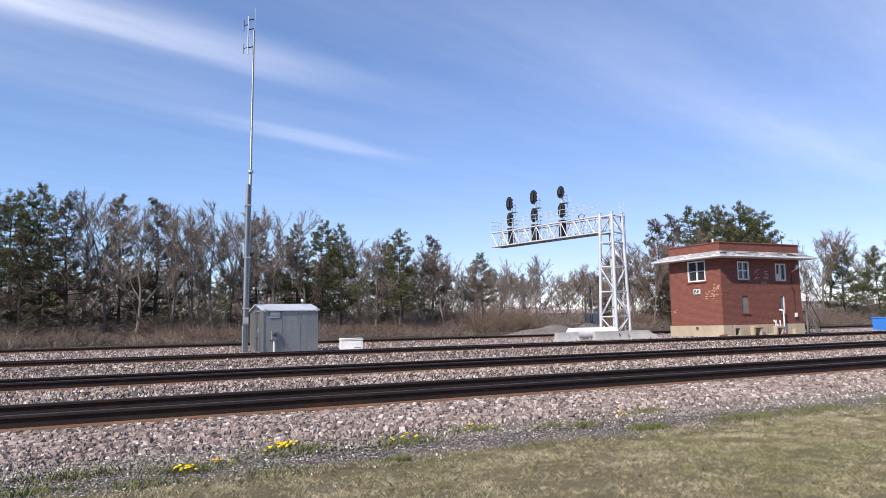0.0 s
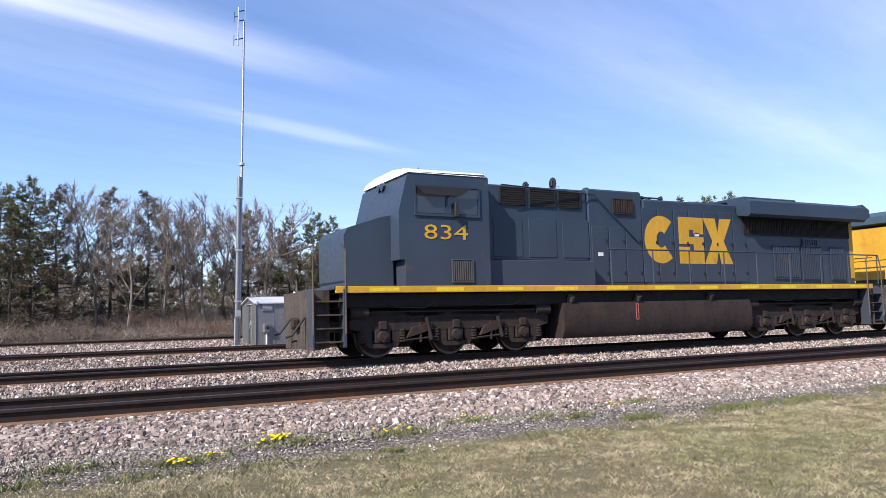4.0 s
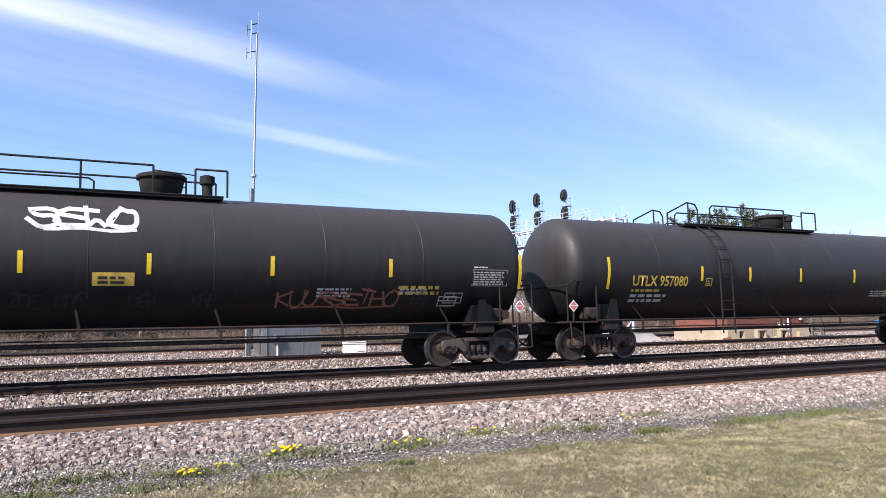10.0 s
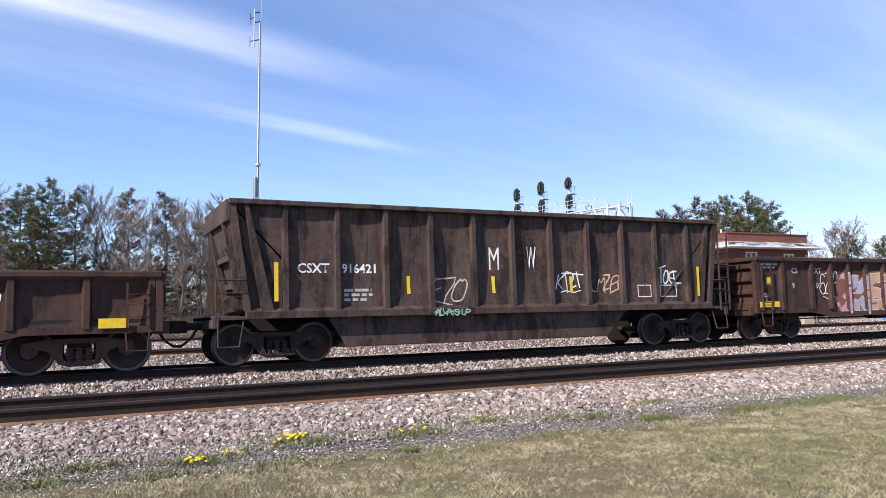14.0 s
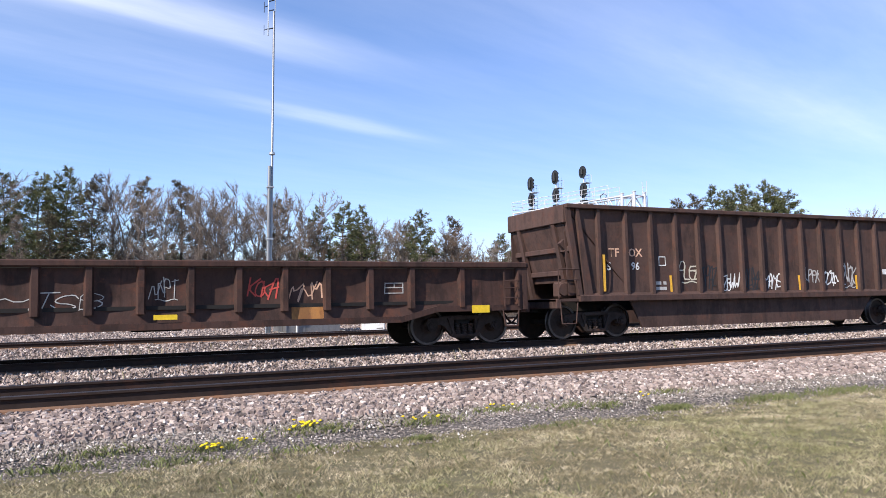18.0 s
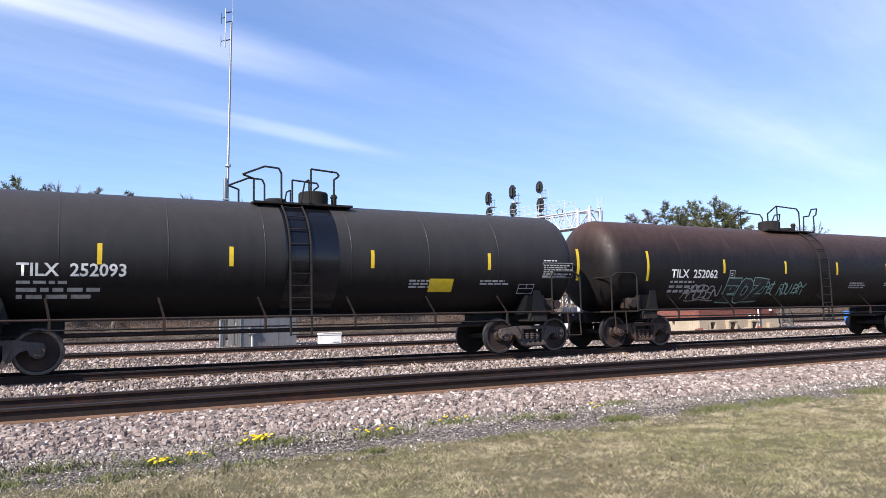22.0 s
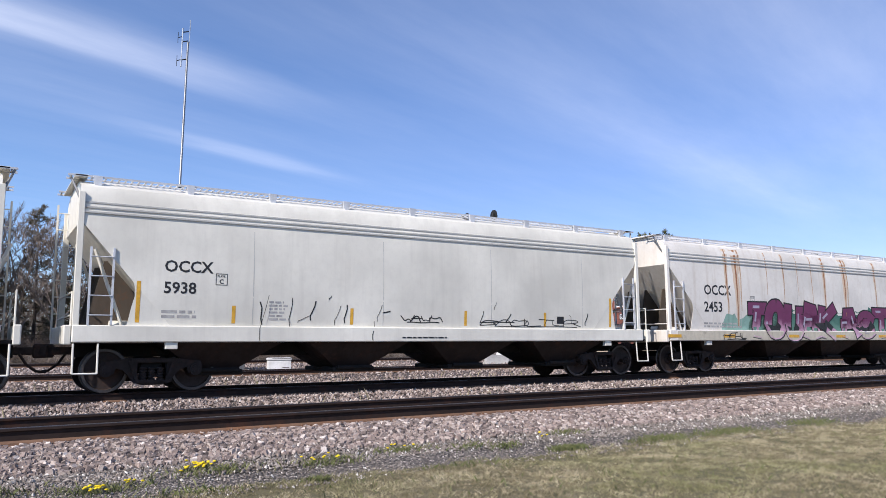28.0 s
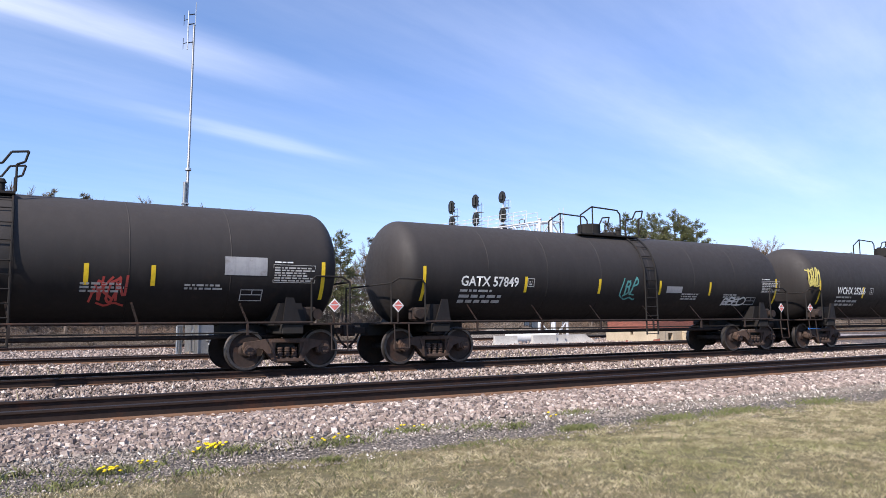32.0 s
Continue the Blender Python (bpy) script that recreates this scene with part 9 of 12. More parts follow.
    # 15 tall slate gondola
    car, L, pos, y, yr = G(372.3, 389.04, 3.50, "g_slate", "tall slate-black gondola car with flat ribbed sides", 15, 0.70, 0.70, 0.8, tall=True, fish=False, seed=15, inner=(2.28, 3.67, 4.6, 5.55, 6.51, 7.48, 8.43, 9.43, 10.42, 11.4, 12.33, 13.3, 14.66))
    side_text(car, y, [("SRXX", 2.48, 1.8, 0.26, "ltr_w"), ("212199", 2.48, 1.44, 0.26, "ltr_w")])
    bars(2.5, 0.83, 0.85, 0.42, 3, y, M["ltr_w"], car, 151)
    reflectors(car, (1.68, 15.3), 1.0, 1.86, 0.1, yr)
    reflectors(car, (4.85, 7.02, 9.95, 12.18), 1.03, 1.44, 0.1, y - 0.006)
    for x in (6.1, 12.9):
        panel(x, x + 0.24, 0.78, 0.86, yr, M["ltr_w"], car)
    # 16 tan and orange gondola
    car, L, pos, y, yr = G(389.04, 404.45, 3.52, "g_tan", "tall tan gondola car with rusty orange ends and blue spray paint", 14, 0.86, 0.86, 0.95, "g_tan", tall=True, fish=False, seed=16, front_ladder=False, end_mat="g_orange", dent=0.03, rusty=True, chord="g_red", inner=(1.88, 2.96, 3.98, 5.02, 5.93, 6.82, 7.72, 8.6, 9.48, 10.36, 11.38, 12.41, 13.4))
    panel(0.97, 1.86, 1.0, 3.36, y + 0.002, M["g_orange"], car, "rusted_end_panel")
    side_text(car, y - 0.004, [("TF", 3.46, 2.07, 0.21, "ltr_w"), ("OX", 4.14, 2.07, 0.21, "ltr_w"), ("100", 3.39, 1.73, 0.22, "ltr_g"), ("281", 4.17, 1.73, 0.22, "ltr_g")])
    graffiti(car, 4.05, 7.2, 0.95, 2.05, 3, ("gr_blue", "gr_blue", "gr_blue"), "gr_cream", y, 161, "gr_grey", pos, yr, word="KRE", halo="gr_grey", fat=0.42, thin=0.035)
    wash(car, 8.8, 12.3, 0.94, 1.4, y + 0.001, "gr_peach", 162, pos, yr + 0.002, 0.3)
    graffiti(car, 8.95, 12.1, 0.97, 2.1, 3, ("fd_blue",), "gr_cream", y - 0.001, 162, "gr_cream", pos, yr, word="LDW", fat=0.44, thin=0.035)
    graffiti(car, 3.2, 4.2, 0.95, 1.4, 2, ("gr_grey",), "gr_grey", y, 165, None, rough=0.3)
    scrawl(car, 2.1, 2.7, 1.74, 2.05, y - 0.004, M["ltr_w"], 163, 0.035, 5)
    scrawl(car, 12.4, 13.1, 1.3, 1.9, y - 0.004, M["ltr_g"], 164, 0.035, 4)
    frame_outline(11.68, 12.16, 1.11, 1.4, y - 0.006, 0.03, M["ltr_w"], car, mid=True)
    reflectors(car, (1.7,), 1.0, 1.75, 0.09, y - 0.008)
    reflectors(car, (4.87, 6.66, 10.2, 13.67), 1.0, 1.42, 0.08, y - 0.008)
    part("pale_rib", Geo().box(7.70, 7.80, -1.54, -1.46, 1.0, 3.4), M["gr_peach"], car)
    # 17 rusty gondola with pale writing
    car, L, pos, y, yr = G(404.45, 419.53, 3.48, "g_tan", "tall rusty gondola car with an orange end panel, pale paint", 14, 0.95, 0.95, 0.85, "g_tan", tall=True, fish=False, seed=17, front_ladder=False, feet=0.24, end_mat="g_rustend", dent=0.06, rusty=True, chord="g_red", inner=(2.1, 3.11, 4.0, 4.87, 5.78, 6.64, 7.52, 8.41, 9.25, 10.1, 10.92, 11.86, 13.03))
    panel(0.75, 2.0, 1.05, 3.3, y + 0.002, M["g_gilt"], car, "rusted_end_panel")
    wash(car, 0.98, 1.95, 1.05, 1.95, y - 0.0005, "g_rustend", 178, (), None, 0.2)
    part("graffiti", Geo().add([(px, y - 0.003, pz) for px, pz in ((1.36, 1.62), (1.84, 1.60), (1.85, 2.02), (1.60, 2.26), (1.38, 1.98), (1.60, 1.85))], [(0, 1, 5), (1, 2, 5), (2, 3, 5), (3, 4, 5), (4, 0, 5)]), M["gr_dusk"], car)["kind"] = "stuff"
    side_text(car, y - 0.005, [("SRXX", 2.17, 1.98, 0.22, "ltr_g"), ("4111", 2.2, 1.68, 0.21, "ltr_g")])
    bars(2.2, 2.58, 0.8, 0.09, 1, y - 0.005, M["ltr_g"], car, 174)
    bars(2.2, 1.12, 0.7, 0.3, 3, y - 0.005, M["ltr_g"], car, 173)
    bars(3.3, 1.1, 0.55, 0.3, 2, y - 0.005, M["ltr_g"], car, 172)
    for k, (xa, xb, zt, c) in enumerate(((4.05, 4.85, 1.72, "gr_peach"), (4.9, 6.7, 1.62, "gr_cream"), (6.7, 7.5, 1.7, "gr_cream"), (7.55, 9.3, 1.55, "gr_cream"), (9.3, 10.9, 1.6, "gr_peach"), (10.95, 12.9, 1.5, "gr_cream"))):
        wash(car, xa, xb, 0.98, zt + 0.14, y - 0.007, c, 171 + k, (), None, 0.5)
    wash(car, 3.3, 12.9, 0.98, 1.62, y - 0.004, "gr_cream", 179, pos, yr, 0.4)
    for k, (pa, pb) in enumerate(zip(pos[1:12], pos[2:13])):
        if k > 1:
            scrawl(car, pa + 0.12, pb - 0.12, 1.02, 1.50 + 0.12 * (k % 3), y - 0.011, M["gr_black" if k > 1 else "ltr_w"], 410 + k, 0.022, 3)
            scrawl(car, pa + 0.1, pb - 0.15, 1.45, 1.85 - 0.1 * (k % 2), y - 0.009, M["gr_cream" if k % 2 else "ltr_g"], 430 + k, 0.025, 3)
    reflectors(car, (2.06, 13.47), 1.12, 1.93, 0.09, y - 0.012)
    reflectors(car, (4.69, 7.35, 9.97), 1.1, 1.48, 0.09, yr - 0.008)
    # 18, 19 black tank cars
    for k, (a, b, num, bd) in enumerate(((419.53, 435.89, "252093", "tank"), (435.89, 453.42, "252062", "tankrust"))):
        car, L, cz, R, wrap = T(a, b, bd, "black tank car with white lettering and a railed valve platform" if k == 0 else "rust-topped black tank car with white lettering and pale tags", (0.505, 0.528)[k], False, 0.5, rusty=k == 1, lad_x=(7.95, 9.9)[k], band=("tank_gloss", None)[k], placards=False, mirror=k == 1, R=1.365)
        refl = ((0.9, 3.86, 6.43, 9.7, 12.92, 15.77), (1.96, 5.1, 7.96, 10.63, 13.47, 16.44))[k]
        tank_marks(car, L, wrap, cz, R, "TILX  " + num, "ltr_w", (2.43, 2.89)[k], (1.91, 1.99)[k], 0.26, refl, 180 + k, rz=2.36, sq=(None, 5.35)[k], data=(14.59, 15.32)[k], width=1.93)
        if k == 0:
            for v in panel(11.24, 11.91, 1.6, 1.92, -1.2, M["reflect"], car).data.vertices:
                v.co = wrap(v.co, -1.2)
        else:
            graffiti(car, 5.3, 7.05, 1.26, 2.02, 3, ("tankgrey",), "gr_mint", -1.2, 182, None, wrap=wrap, word="EOZ", fat=0.36, thin=0.03)
            scrawl(car, 7.1, 9.05, 1.5, 1.88, -1.2, M["gr_mint"], 183, 0.035, 7, wrap, "AEL ROU BRY")
            scrawl(car, 3.6, 5.05, 1.36, 1.78, -1.2, M["ltr_g"], 184, 0.03, 6, wrap)
    # 20 grey tank car
    car, L, cz, R, wrap = T(453.42, 470.95, "tankgrey", "dusty dark grey tank car with white lettering", 0.51, False, 0.62, lad_x=9.45, mirror=True, R=1.44)
    tank_marks(car, L, wrap, cz, R, "CBTX 720936", "ltr_w", 2.53, 2.01, 0.23, (1.43, 4.62, 7.50, 11.0, 13.6, 16.26), 190, rz=2.18, sq=4.85, data=15.17, width=2.03)
    # 21-23 black gondolas with tags
    for k, (a, b) in enumerate(((470.95, 487.8), (487.8, 503.95), (503.95, 520.1))):
        car, L, pos, y, yr = G(a, b, 2.54, "g_black", ("black gondola car with white lettering and many small tags", "black gondola car with a pale green spray-painted piece", "black gondola car covered in a large green and orange spray-painted piece")[k], 15, 0.78, 0.70, 0.75, fish=False, seed=21 + k, inner=(2.44, 3.62, 4.31, 5.23, 6.16, 7.08, 7.99, 9.04, 9.88, 10.78, 11.72, 12.6, 13.4, 14.59))
        if k < 2:
            side_text(car, y, [("CHUX", 2.71, 2.08, 0.24, "ltr_w"), (("140", "182")[k], 2.86, 1.66, 0.23, "ltr_w")])
            bars(2.75, 0.82, 0.75, 0.3, 2, y, M["ltr_w"], car, 211 + k)
            dm = part("hazard_placard", Geo().add([(1.65, y, 1.5), (1.85, y, 1.31), (2.05, y, 1.5), (1.85, y, 1.69)], [(0, 1, 2, 3)]), M["ltr_w"], car)
            part("placard_mark", Geo().add([(1.73, y - 0.003, 1.5), (1.85, y - 0.003, 1.39), (1.97, y - 0.003, 1.5)], [(0, 1, 2)]), M["ltr_k"], dm)
        reflectors(car, (1.5, 15.38), 0.86, 1.68, 0.1, y - 0.006, "reflectw")
        reflectors(car, (4.78, 7.47, 9.42, 12.13), 0.86, 1.28, 0.1, y - 0.006, "reflectw")
        if k == 0:
            for j, (x0, x1, z0, z1, c, w) in enumerate(((2.58, 3.53, 1.34, 1.62, "ltr_g", 0.03), (3.78, 4.21, 1.2, 2.1, "gr_teal", 0.06), (4.53, 5.06, 1.3, 1.8, "ltr_w", 0.05), (5.46, 5.94, 0.9, 1.8, "gr_red", 0.05), (6.3, 7.3, 1.2, 1.9, "gr_white", 0.08), (7.32, 7.95, 1.4, 2.1, "gr_teal", 0.07), (7.3, 7.7, 0.85, 1.2, "gr_teal", 0.06), (8.31, 8.84, 0.93, 1.5, "ltr_w", 0.05), (8.4, 8.6, 1.9, 2.2, "ltr_w", 0.06), (9.12, 9.81, 0.92, 1.8, "gr_white", 0.06), (10.04, 10.58, 0.75, 1.2, "ltr_w", 0.05), (10.94, 11.51, 1.36, 1.8, "ltr_w", 0.05), (11.86, 12.46, 1.36, 1.82, "ltr_w", 0.05), (12.8, 13.2, 1.3, 1.7, "ltr_g", 0.04), (13.42, 14.4, 1.28, 1.85, "gr_white", 0.09), (15.5, 15.9, 1.2, 1.6, "gr_teal", 0.05), (5.9, 6.2, 0.9, 1.2, "gr_red", 0.04))):
                scrawl(car, x0, x1, z0, z1, y - 0.002 * (j % 2), M[c], 220 + j, w * 0.6, 4 if x1 - x0 < 0.7 else 6)
                scrawl(car, x0 + 0.05, x1, z0 - 0.25, z0 - 0.04, y - 0.002 * (j % 2), M[c if j % 2 else "ltr_g"], 420 + j, 0.02, 5)
        elif k == 1:
            graffiti(car, 4.2, 13.0, 0.85, 1.95, 8, ("gr_olive", "gr_cream", "gr_yellow"), "gr_black", y, 231, "gr_black", pos, yr, halo="gr_cream", fat=0.42)
        else:
            wash(car, 5.6, 8.2, 0.84, 1.95, y + 0.001, "gr_rust", 240, pos, yr + 0.002, 0.15)
            wash(car, 9.0, 14.9, 0.84, 1.65, y + 0.001, "gr_rust", 241, pos, yr + 0.002, 0.3)
            graffiti(car, 1.2, 5.5, 0.84, 2.1, 3, ("fd_green", "fd_leaf", "fd_green"), "gr_black", y - 0.001, 241, "gr_cream", pos, yr, word="STH", halo="gr_rust", fat=0.5, thin=0.04)
            graffiti(car, 6.0, 8.2, 0.82, 2.12, 2, ("fd_leaf",), "gr_black", y - 0.001, 243, "gr_mint", pos, yr, word="DR", halo="gr_rust", fat=0.5, thin=0.04)
            graffiti(car, 9.0, 14.7, 0.82, 2.15, 4, ("fd_green", "fd_green", "gr_lilac", "fd_green"), "gr_black", y - 0.001, 242, "gr_mint", pos, yr, word="MYEB", halo="gr_rust", fat=0.5, thin=0.04)
            scrawl(car, 14.7, 15.4, 1.85, 2.15, y, M["ltr_w"], 243, 0.045, 4, word="BETS")
            bars(14.6, 1.2, 0.4, 0.6, 5, y, M["ltr_g"], car, 244)
    # 24-26 covered hoppers
    for k, (a, b, mark, num, bd, lab) in enumerate(((520.1, 538.8, "BFGX", "1568", "white_hop", "clean white covered hopper car with black lettering"), (538.8, 555.49, "OCCX", "5938", "white_hop", "white covered hopper car with black drips and tags"), (555.49, 572.38, "OCCX", "2453", "cream_hop", "rust-streaked white covered hopper car with a purple spray-painted piece"))):
        car, L, y, ys = C(a, b, bd, lab, 4, 0.66 if k == 0 else 0.42, ((1.45, 0.85), (1.06, 1.08), (1.10, 0.97))[k])
        x, zt = ((2.6, 2.04), (2.03, 2.02), (2.05, 1.95))[k]
        hl = (0.23, 0.25, 0.34)[k]
        side_text(car, y, [(mark, x + (0.12, 0.0, 0.02)[k], zt + (0.42, 0.45, 0.55)[k], hl, "ltr_k"), (num, x, zt, hl, "ltr_k")])
        if k == 0:
            side_text(car, y, [("LD LMT  200800 LBS", x - 0.02, zt - 0.30, 0.085, "ltr_k"), ("LT WT    67700 LBS", x - 0.02, zt - 0.44, 0.085, "ltr_k")])
            bars(0.95, 3.32, 1.35, 0.1, 2, y, M["ltr_k"], car, 262)
        else:
            bars(x - 0.03, zt - 0.5, (1.0, 0.78, 2.0)[k], 0.2, 2, y, M["ltr_g"], car, 260 + k)
        for xs_ in range(4):
            g = Geo()
            for i in range(6):
                za, zb, xa = 1.4 + 0.34 * i, 1.4 + 0.34 * (i + 1), 3.9 + xs_ * 3.2
                g.quad((xa, -hopper_side(za) - 0.003, za), (xa + 0.014, -hopper_side(za) - 0.003, za), (xa + 0.014, -hopper_side(zb) - 0.003, zb), (xa, -hopper_side(zb) - 0.003, zb))
            part("sheet_seam", g, M["rib_line"], car)
        # the mark once more on the upper end plate
        for txt, zz in ((mark, 3.86), (num, 3.66)):
            e = lettering(txt, 0.0, zz, 0.17, 0.0, M["ltr_k"], car, 0.5)
            for v in e.data.vertices:
                v.co = ((0.655 if k == 0 else 0.415), -0.42 - v.co.x, v.co.z)
        qx, qz = ((4.86, 2.0), (3.08, 2.23), (4.41, 2.27))[k]
        frame_outline(qx, qx + 0.25, qz, qz + 0.25, y, 0.014, M["ltr_k"], car)
        side_text(car, y, [("C", qx + 0.08, qz + 0.03, 0.1, "ltr_k"), ("PLATE", qx + 0.035, qz + 0.17, 0.045, "ltr_k")])
        reflectors(car, ((2.22, 16.83), (1.54, 14.58), (14.9,))[k], 1.42, 2.26, 0.08, y, "reflectw")
        reflectors(car, ((4.88, 7.13, 9.5, 11.81, 13.55), (3.49, 6.28, 9.49, 12.12), ())[k], 1.42, 1.8, 0.08, y, "reflectw")
        bars((9.0, 7.6, 2.2)[k], 1.1, 1.5, 0.06, 1, ys, M["ltr_k"], car, 270 + k)
        if k == 0:
            bars(7.68, 1.5, 0.56, 0.3, 4, y, M["gr_pink"], car, 275)
            bars(10.75, 1.5, 0.56, 0.3, 4, y, M["gr_pink"], car, 276)
            bars(14.6, 1.45, 0.6, 0.3, 5, y, M["ltr_g"], car, 277)
            bars(15.5, 1.45, 0.6, 0.3, 5, y, M["ltr_g"], car, 278)
            scrawl(car, 3.1, 3.4, 1.05, 1.3, ys - 0.004, M["gr_red"], 279, 0.08, 1)
        if k == 1:
            bars(4.27, 1.5, 0.45, 0.45, 6, y, M["ltr_g"], car, 281)
            for j, (xx, z0, z1, lean) in enumerate(((4.05, 1.05, 2.05, 0.2), (4.12, 1.4, 1.9, -0.06), (4.75, 1.36, 2.0, 0.05), (4.95, 1.45, 1.62, 0.3), (5.25, 1.5, 1.95, 0.12), (5.7, 1.98, 2.08, 0.04), (5.85, 1.4, 1.85, 0.14), (6.1, 1.45, 1.88, 0.05), (6.8, 1.05, 1.5, 0.05), (6.95, 1.5, 1.9, 0.12), (7.1, 1.7, 1.75, 0.2), (9.95, 1.42, 1.8, 0.1), (10.4, 1.85, 2.05, 0.05), (10.8, 1.5, 1.75, 0.15), (11.4, 1.42, 1.6, 0.1), (13.1, 1.5, 1.75, -0.1), (13.6, 1.45, 1.8, 0.1))):
                ribbon(g := Geo(), [(xx, z0), (xx + lean * 0.1 - 0.02, z0 + (z1 - z0) * 0.25), (xx + lean * 0.35, z0 + (z1 - z0) * 0.45), (xx + lean * 0.6 + 0.025, z0 + (z1 - z0) * 0.75), (xx + lean, z1)], (0.012, 0.028, 0.018)[j % 3], (ys if z0 < 1.3 else y) - 0.002)
                part("paint_drip", g, M["gr_black"], car)
            scrawl(car, 7.63, 8.7, 1.5, 1.66, y, M["gr_black"], 282, 0.03, 4)
            scrawl(car, 10.0, 13.3, 1.42, 1.6, y, M["gr_black"], 283, 0.022, 7)
            panel(12.55, 12.8, 1.5, 1.7, y, M["ltr_k"], car)
        if k == 2:
            for j, (xx, zb, w) in enumerate(((3.25, 1.9, 0.10), (3.75, 1.5, 0.18), (3.95, 2.0, 0.05), (6.36, 2.3, 0.05), (7.2, 2.6, 0.03), (8.06, 2.0, 0.03), (8.84, 1.8, 0.10), (10.17, 1.8, 0.16), (10.35, 2.2, 0.05), (12.33, 2.0, 0.08), (5.4, 2.6, 0.03))):
                for wide, lift, c in ((2.1, 0.004, "ruststain"), (0.55, 0.008, "ruststreak")):
                    g = Geo()
                    prev = None
                    for i in range(13):
                        z = zb + (4.08 - zb) * i / 12
                        yy = hopper_side(z) if z < 3.5 else 1.48 - 0.071 * (z - 3.5) if z < 3.92 else 1.45 - 0.455 * (z - 3.92)
                        ww = w * wide * (0.25 + 0.9 * i / 12) * (1 + 0.35 * noise.noise(Vector((xx, z * 3.0, wide))))
                        xc = xx + 0.05 * noise.noise(Vector((xx * 3, z * 1.1, 4.0))) + 0.02 * noise.noise(Vector((xx, z * 5.0, wide)))
                        cur = ((xc - ww / 2, -yy - lift, z), (xc + ww / 2, -yy - lift, z))
                        if prev:
                            g.quad(prev[0], prev[1], cur[1], cur[0])
                        prev = cur
                    part("rust_streak", g, M[c], car)
            over = lambda p, y0: (p[0], p[1] if p[2] > 1.365 else p[1] + ys - y, p[2])
            wash(car, 4.3, 14.8, 1.37, 2.1, y + 0.003, "fd_green", 293, (), None, 0.4)
            wash(car, 2.9, 6.0, 1.37, 1.85, y + 0.003, "gr_mint", 295, (), None, 0.6)
            graffiti(car, 4.15, 9.35, 1.03, 2.42, 5, ("fd_purple",), "gr_black", y - 0.004, 291, "gr_lilac", word="TOUAK", fat=0.42, thin=0.05, wrap=over)
            graffiti(car, 9.7, 13.1, 1.03, 2.3, 3, ("fd_purple",), "gr_black", y - 0.004, 292, "gr_lilac", word="AST", fat=0.42, thin=0.05, wrap=over)
            part("paint_band", Geo().quad((0.7, ys - 0.001, 1.04), (L - 0.9, ys - 0.001, 1.04), (L - 0.9, ys - 0.001, 1.33), (0.7, ys - 0.001, 1.33)), M["gr_cream"], car, "faded pale green and orange sill paint")
            for xx in (0.25, 2.9, 6.4, 9.3, 12.2, 15.4):
                part("sill_reflector", Geo().quad((xx, ys - 0.004, 1.12), (xx + 0.6, ys - 0.004, 1.12), (xx + 0.6, ys - 0.004, 1.22), (xx, ys - 0.004, 1.22)), M["reflectw"], car)
            scrawl(car, 2.9, 4.0, 1.08, 1.28, ys - 0.005, M["gr_black"], 297, 0.03, 5, word="MFHL")
            scrawl(car, 13.1, 14.6, 1.06, 1.26, ys - 0.005, M["gr_black"], 298, 0.03, 5)
    # 27 brown gondola with a red piece
    car, L, pos, y, yr = G(572.38, 588.11, 2.60, "g_dark", "dusty dark brown gondola car with a red spray-painted piece", 15, 0.80, 0.72, 0.45, fish=False, seed=27, dent=0.02, inner=(1.9, 2.87, 3.63, 4.54, 5.49, 6.4, 7.34, 8.39, 9.3, 10.21, 11.09, 12.0, 12.71, 13.8))
    panel(3.98, 4.42, 1.65, 1.94, y - 0.001, M["ltr_w"], car)
    panel(4.74, 5.2, 1.63, 1.9, y - 0.001, M["ltr_w"], car)
    side_text(car, y - 0.005, [("IT", 4.1, 1.70, 0.2, "ltr_k"), ("FX", 4.82, 1.67, 0.2, "ltr_k"), ("804", 3.9, 1.25, 0.22, "ltr_w"), ("326", 4.77, 1.25, 0.22, "ltr_w")])
    bars(3.92, 0.86, 1.25, 0.22, 2, y - 0.005, M["ltr_w"], car, 303)
    wash(car, 5.6, 9.6, 1.5, 2.15, y + 0.001, "tankgrey", 300, pos, yr + 0.002, 0.15)
    wash(car, 5.5, 10.1, 0.74, 1.3, y + 0.0005, "gr_pink", 302, pos, yr + 0.001, 0.2)
    graffiti(car, 5.15, 10.36, 0.72, 2.1, 5, ("fd_red",), "gr_white", y - 0.001, 301, "gr_pink", pos, yr, word="TUNEY", halo="gr_pink", fat=0.5, thin=0.05)
    reflectors(car, (15.4,), 0.9, 1.77, 0.08, yr, "reflectw")
    reflectors(car, (2.9, 11.14, 13.84), 0.87, 1.31, 0.09, yr - 0.006)
    frame_outline(12.98, 13.51, 1.2, 1.51, y, 0.03, M["ltr_w"], car, mid=True)
    bars(11.9, 1.05, 0.5, 0.4, 3, y, M["ltr_g"], car, 306)
    scrawl(car, 11.0, 12.8, 1.3, 1.9, y, M["gr_blue"], 304, 0.03, 6)
    scrawl(car, 14.1, 14.7, 1.5, 1.9, y, M["ltr_g"], 305, 0.03, 3)
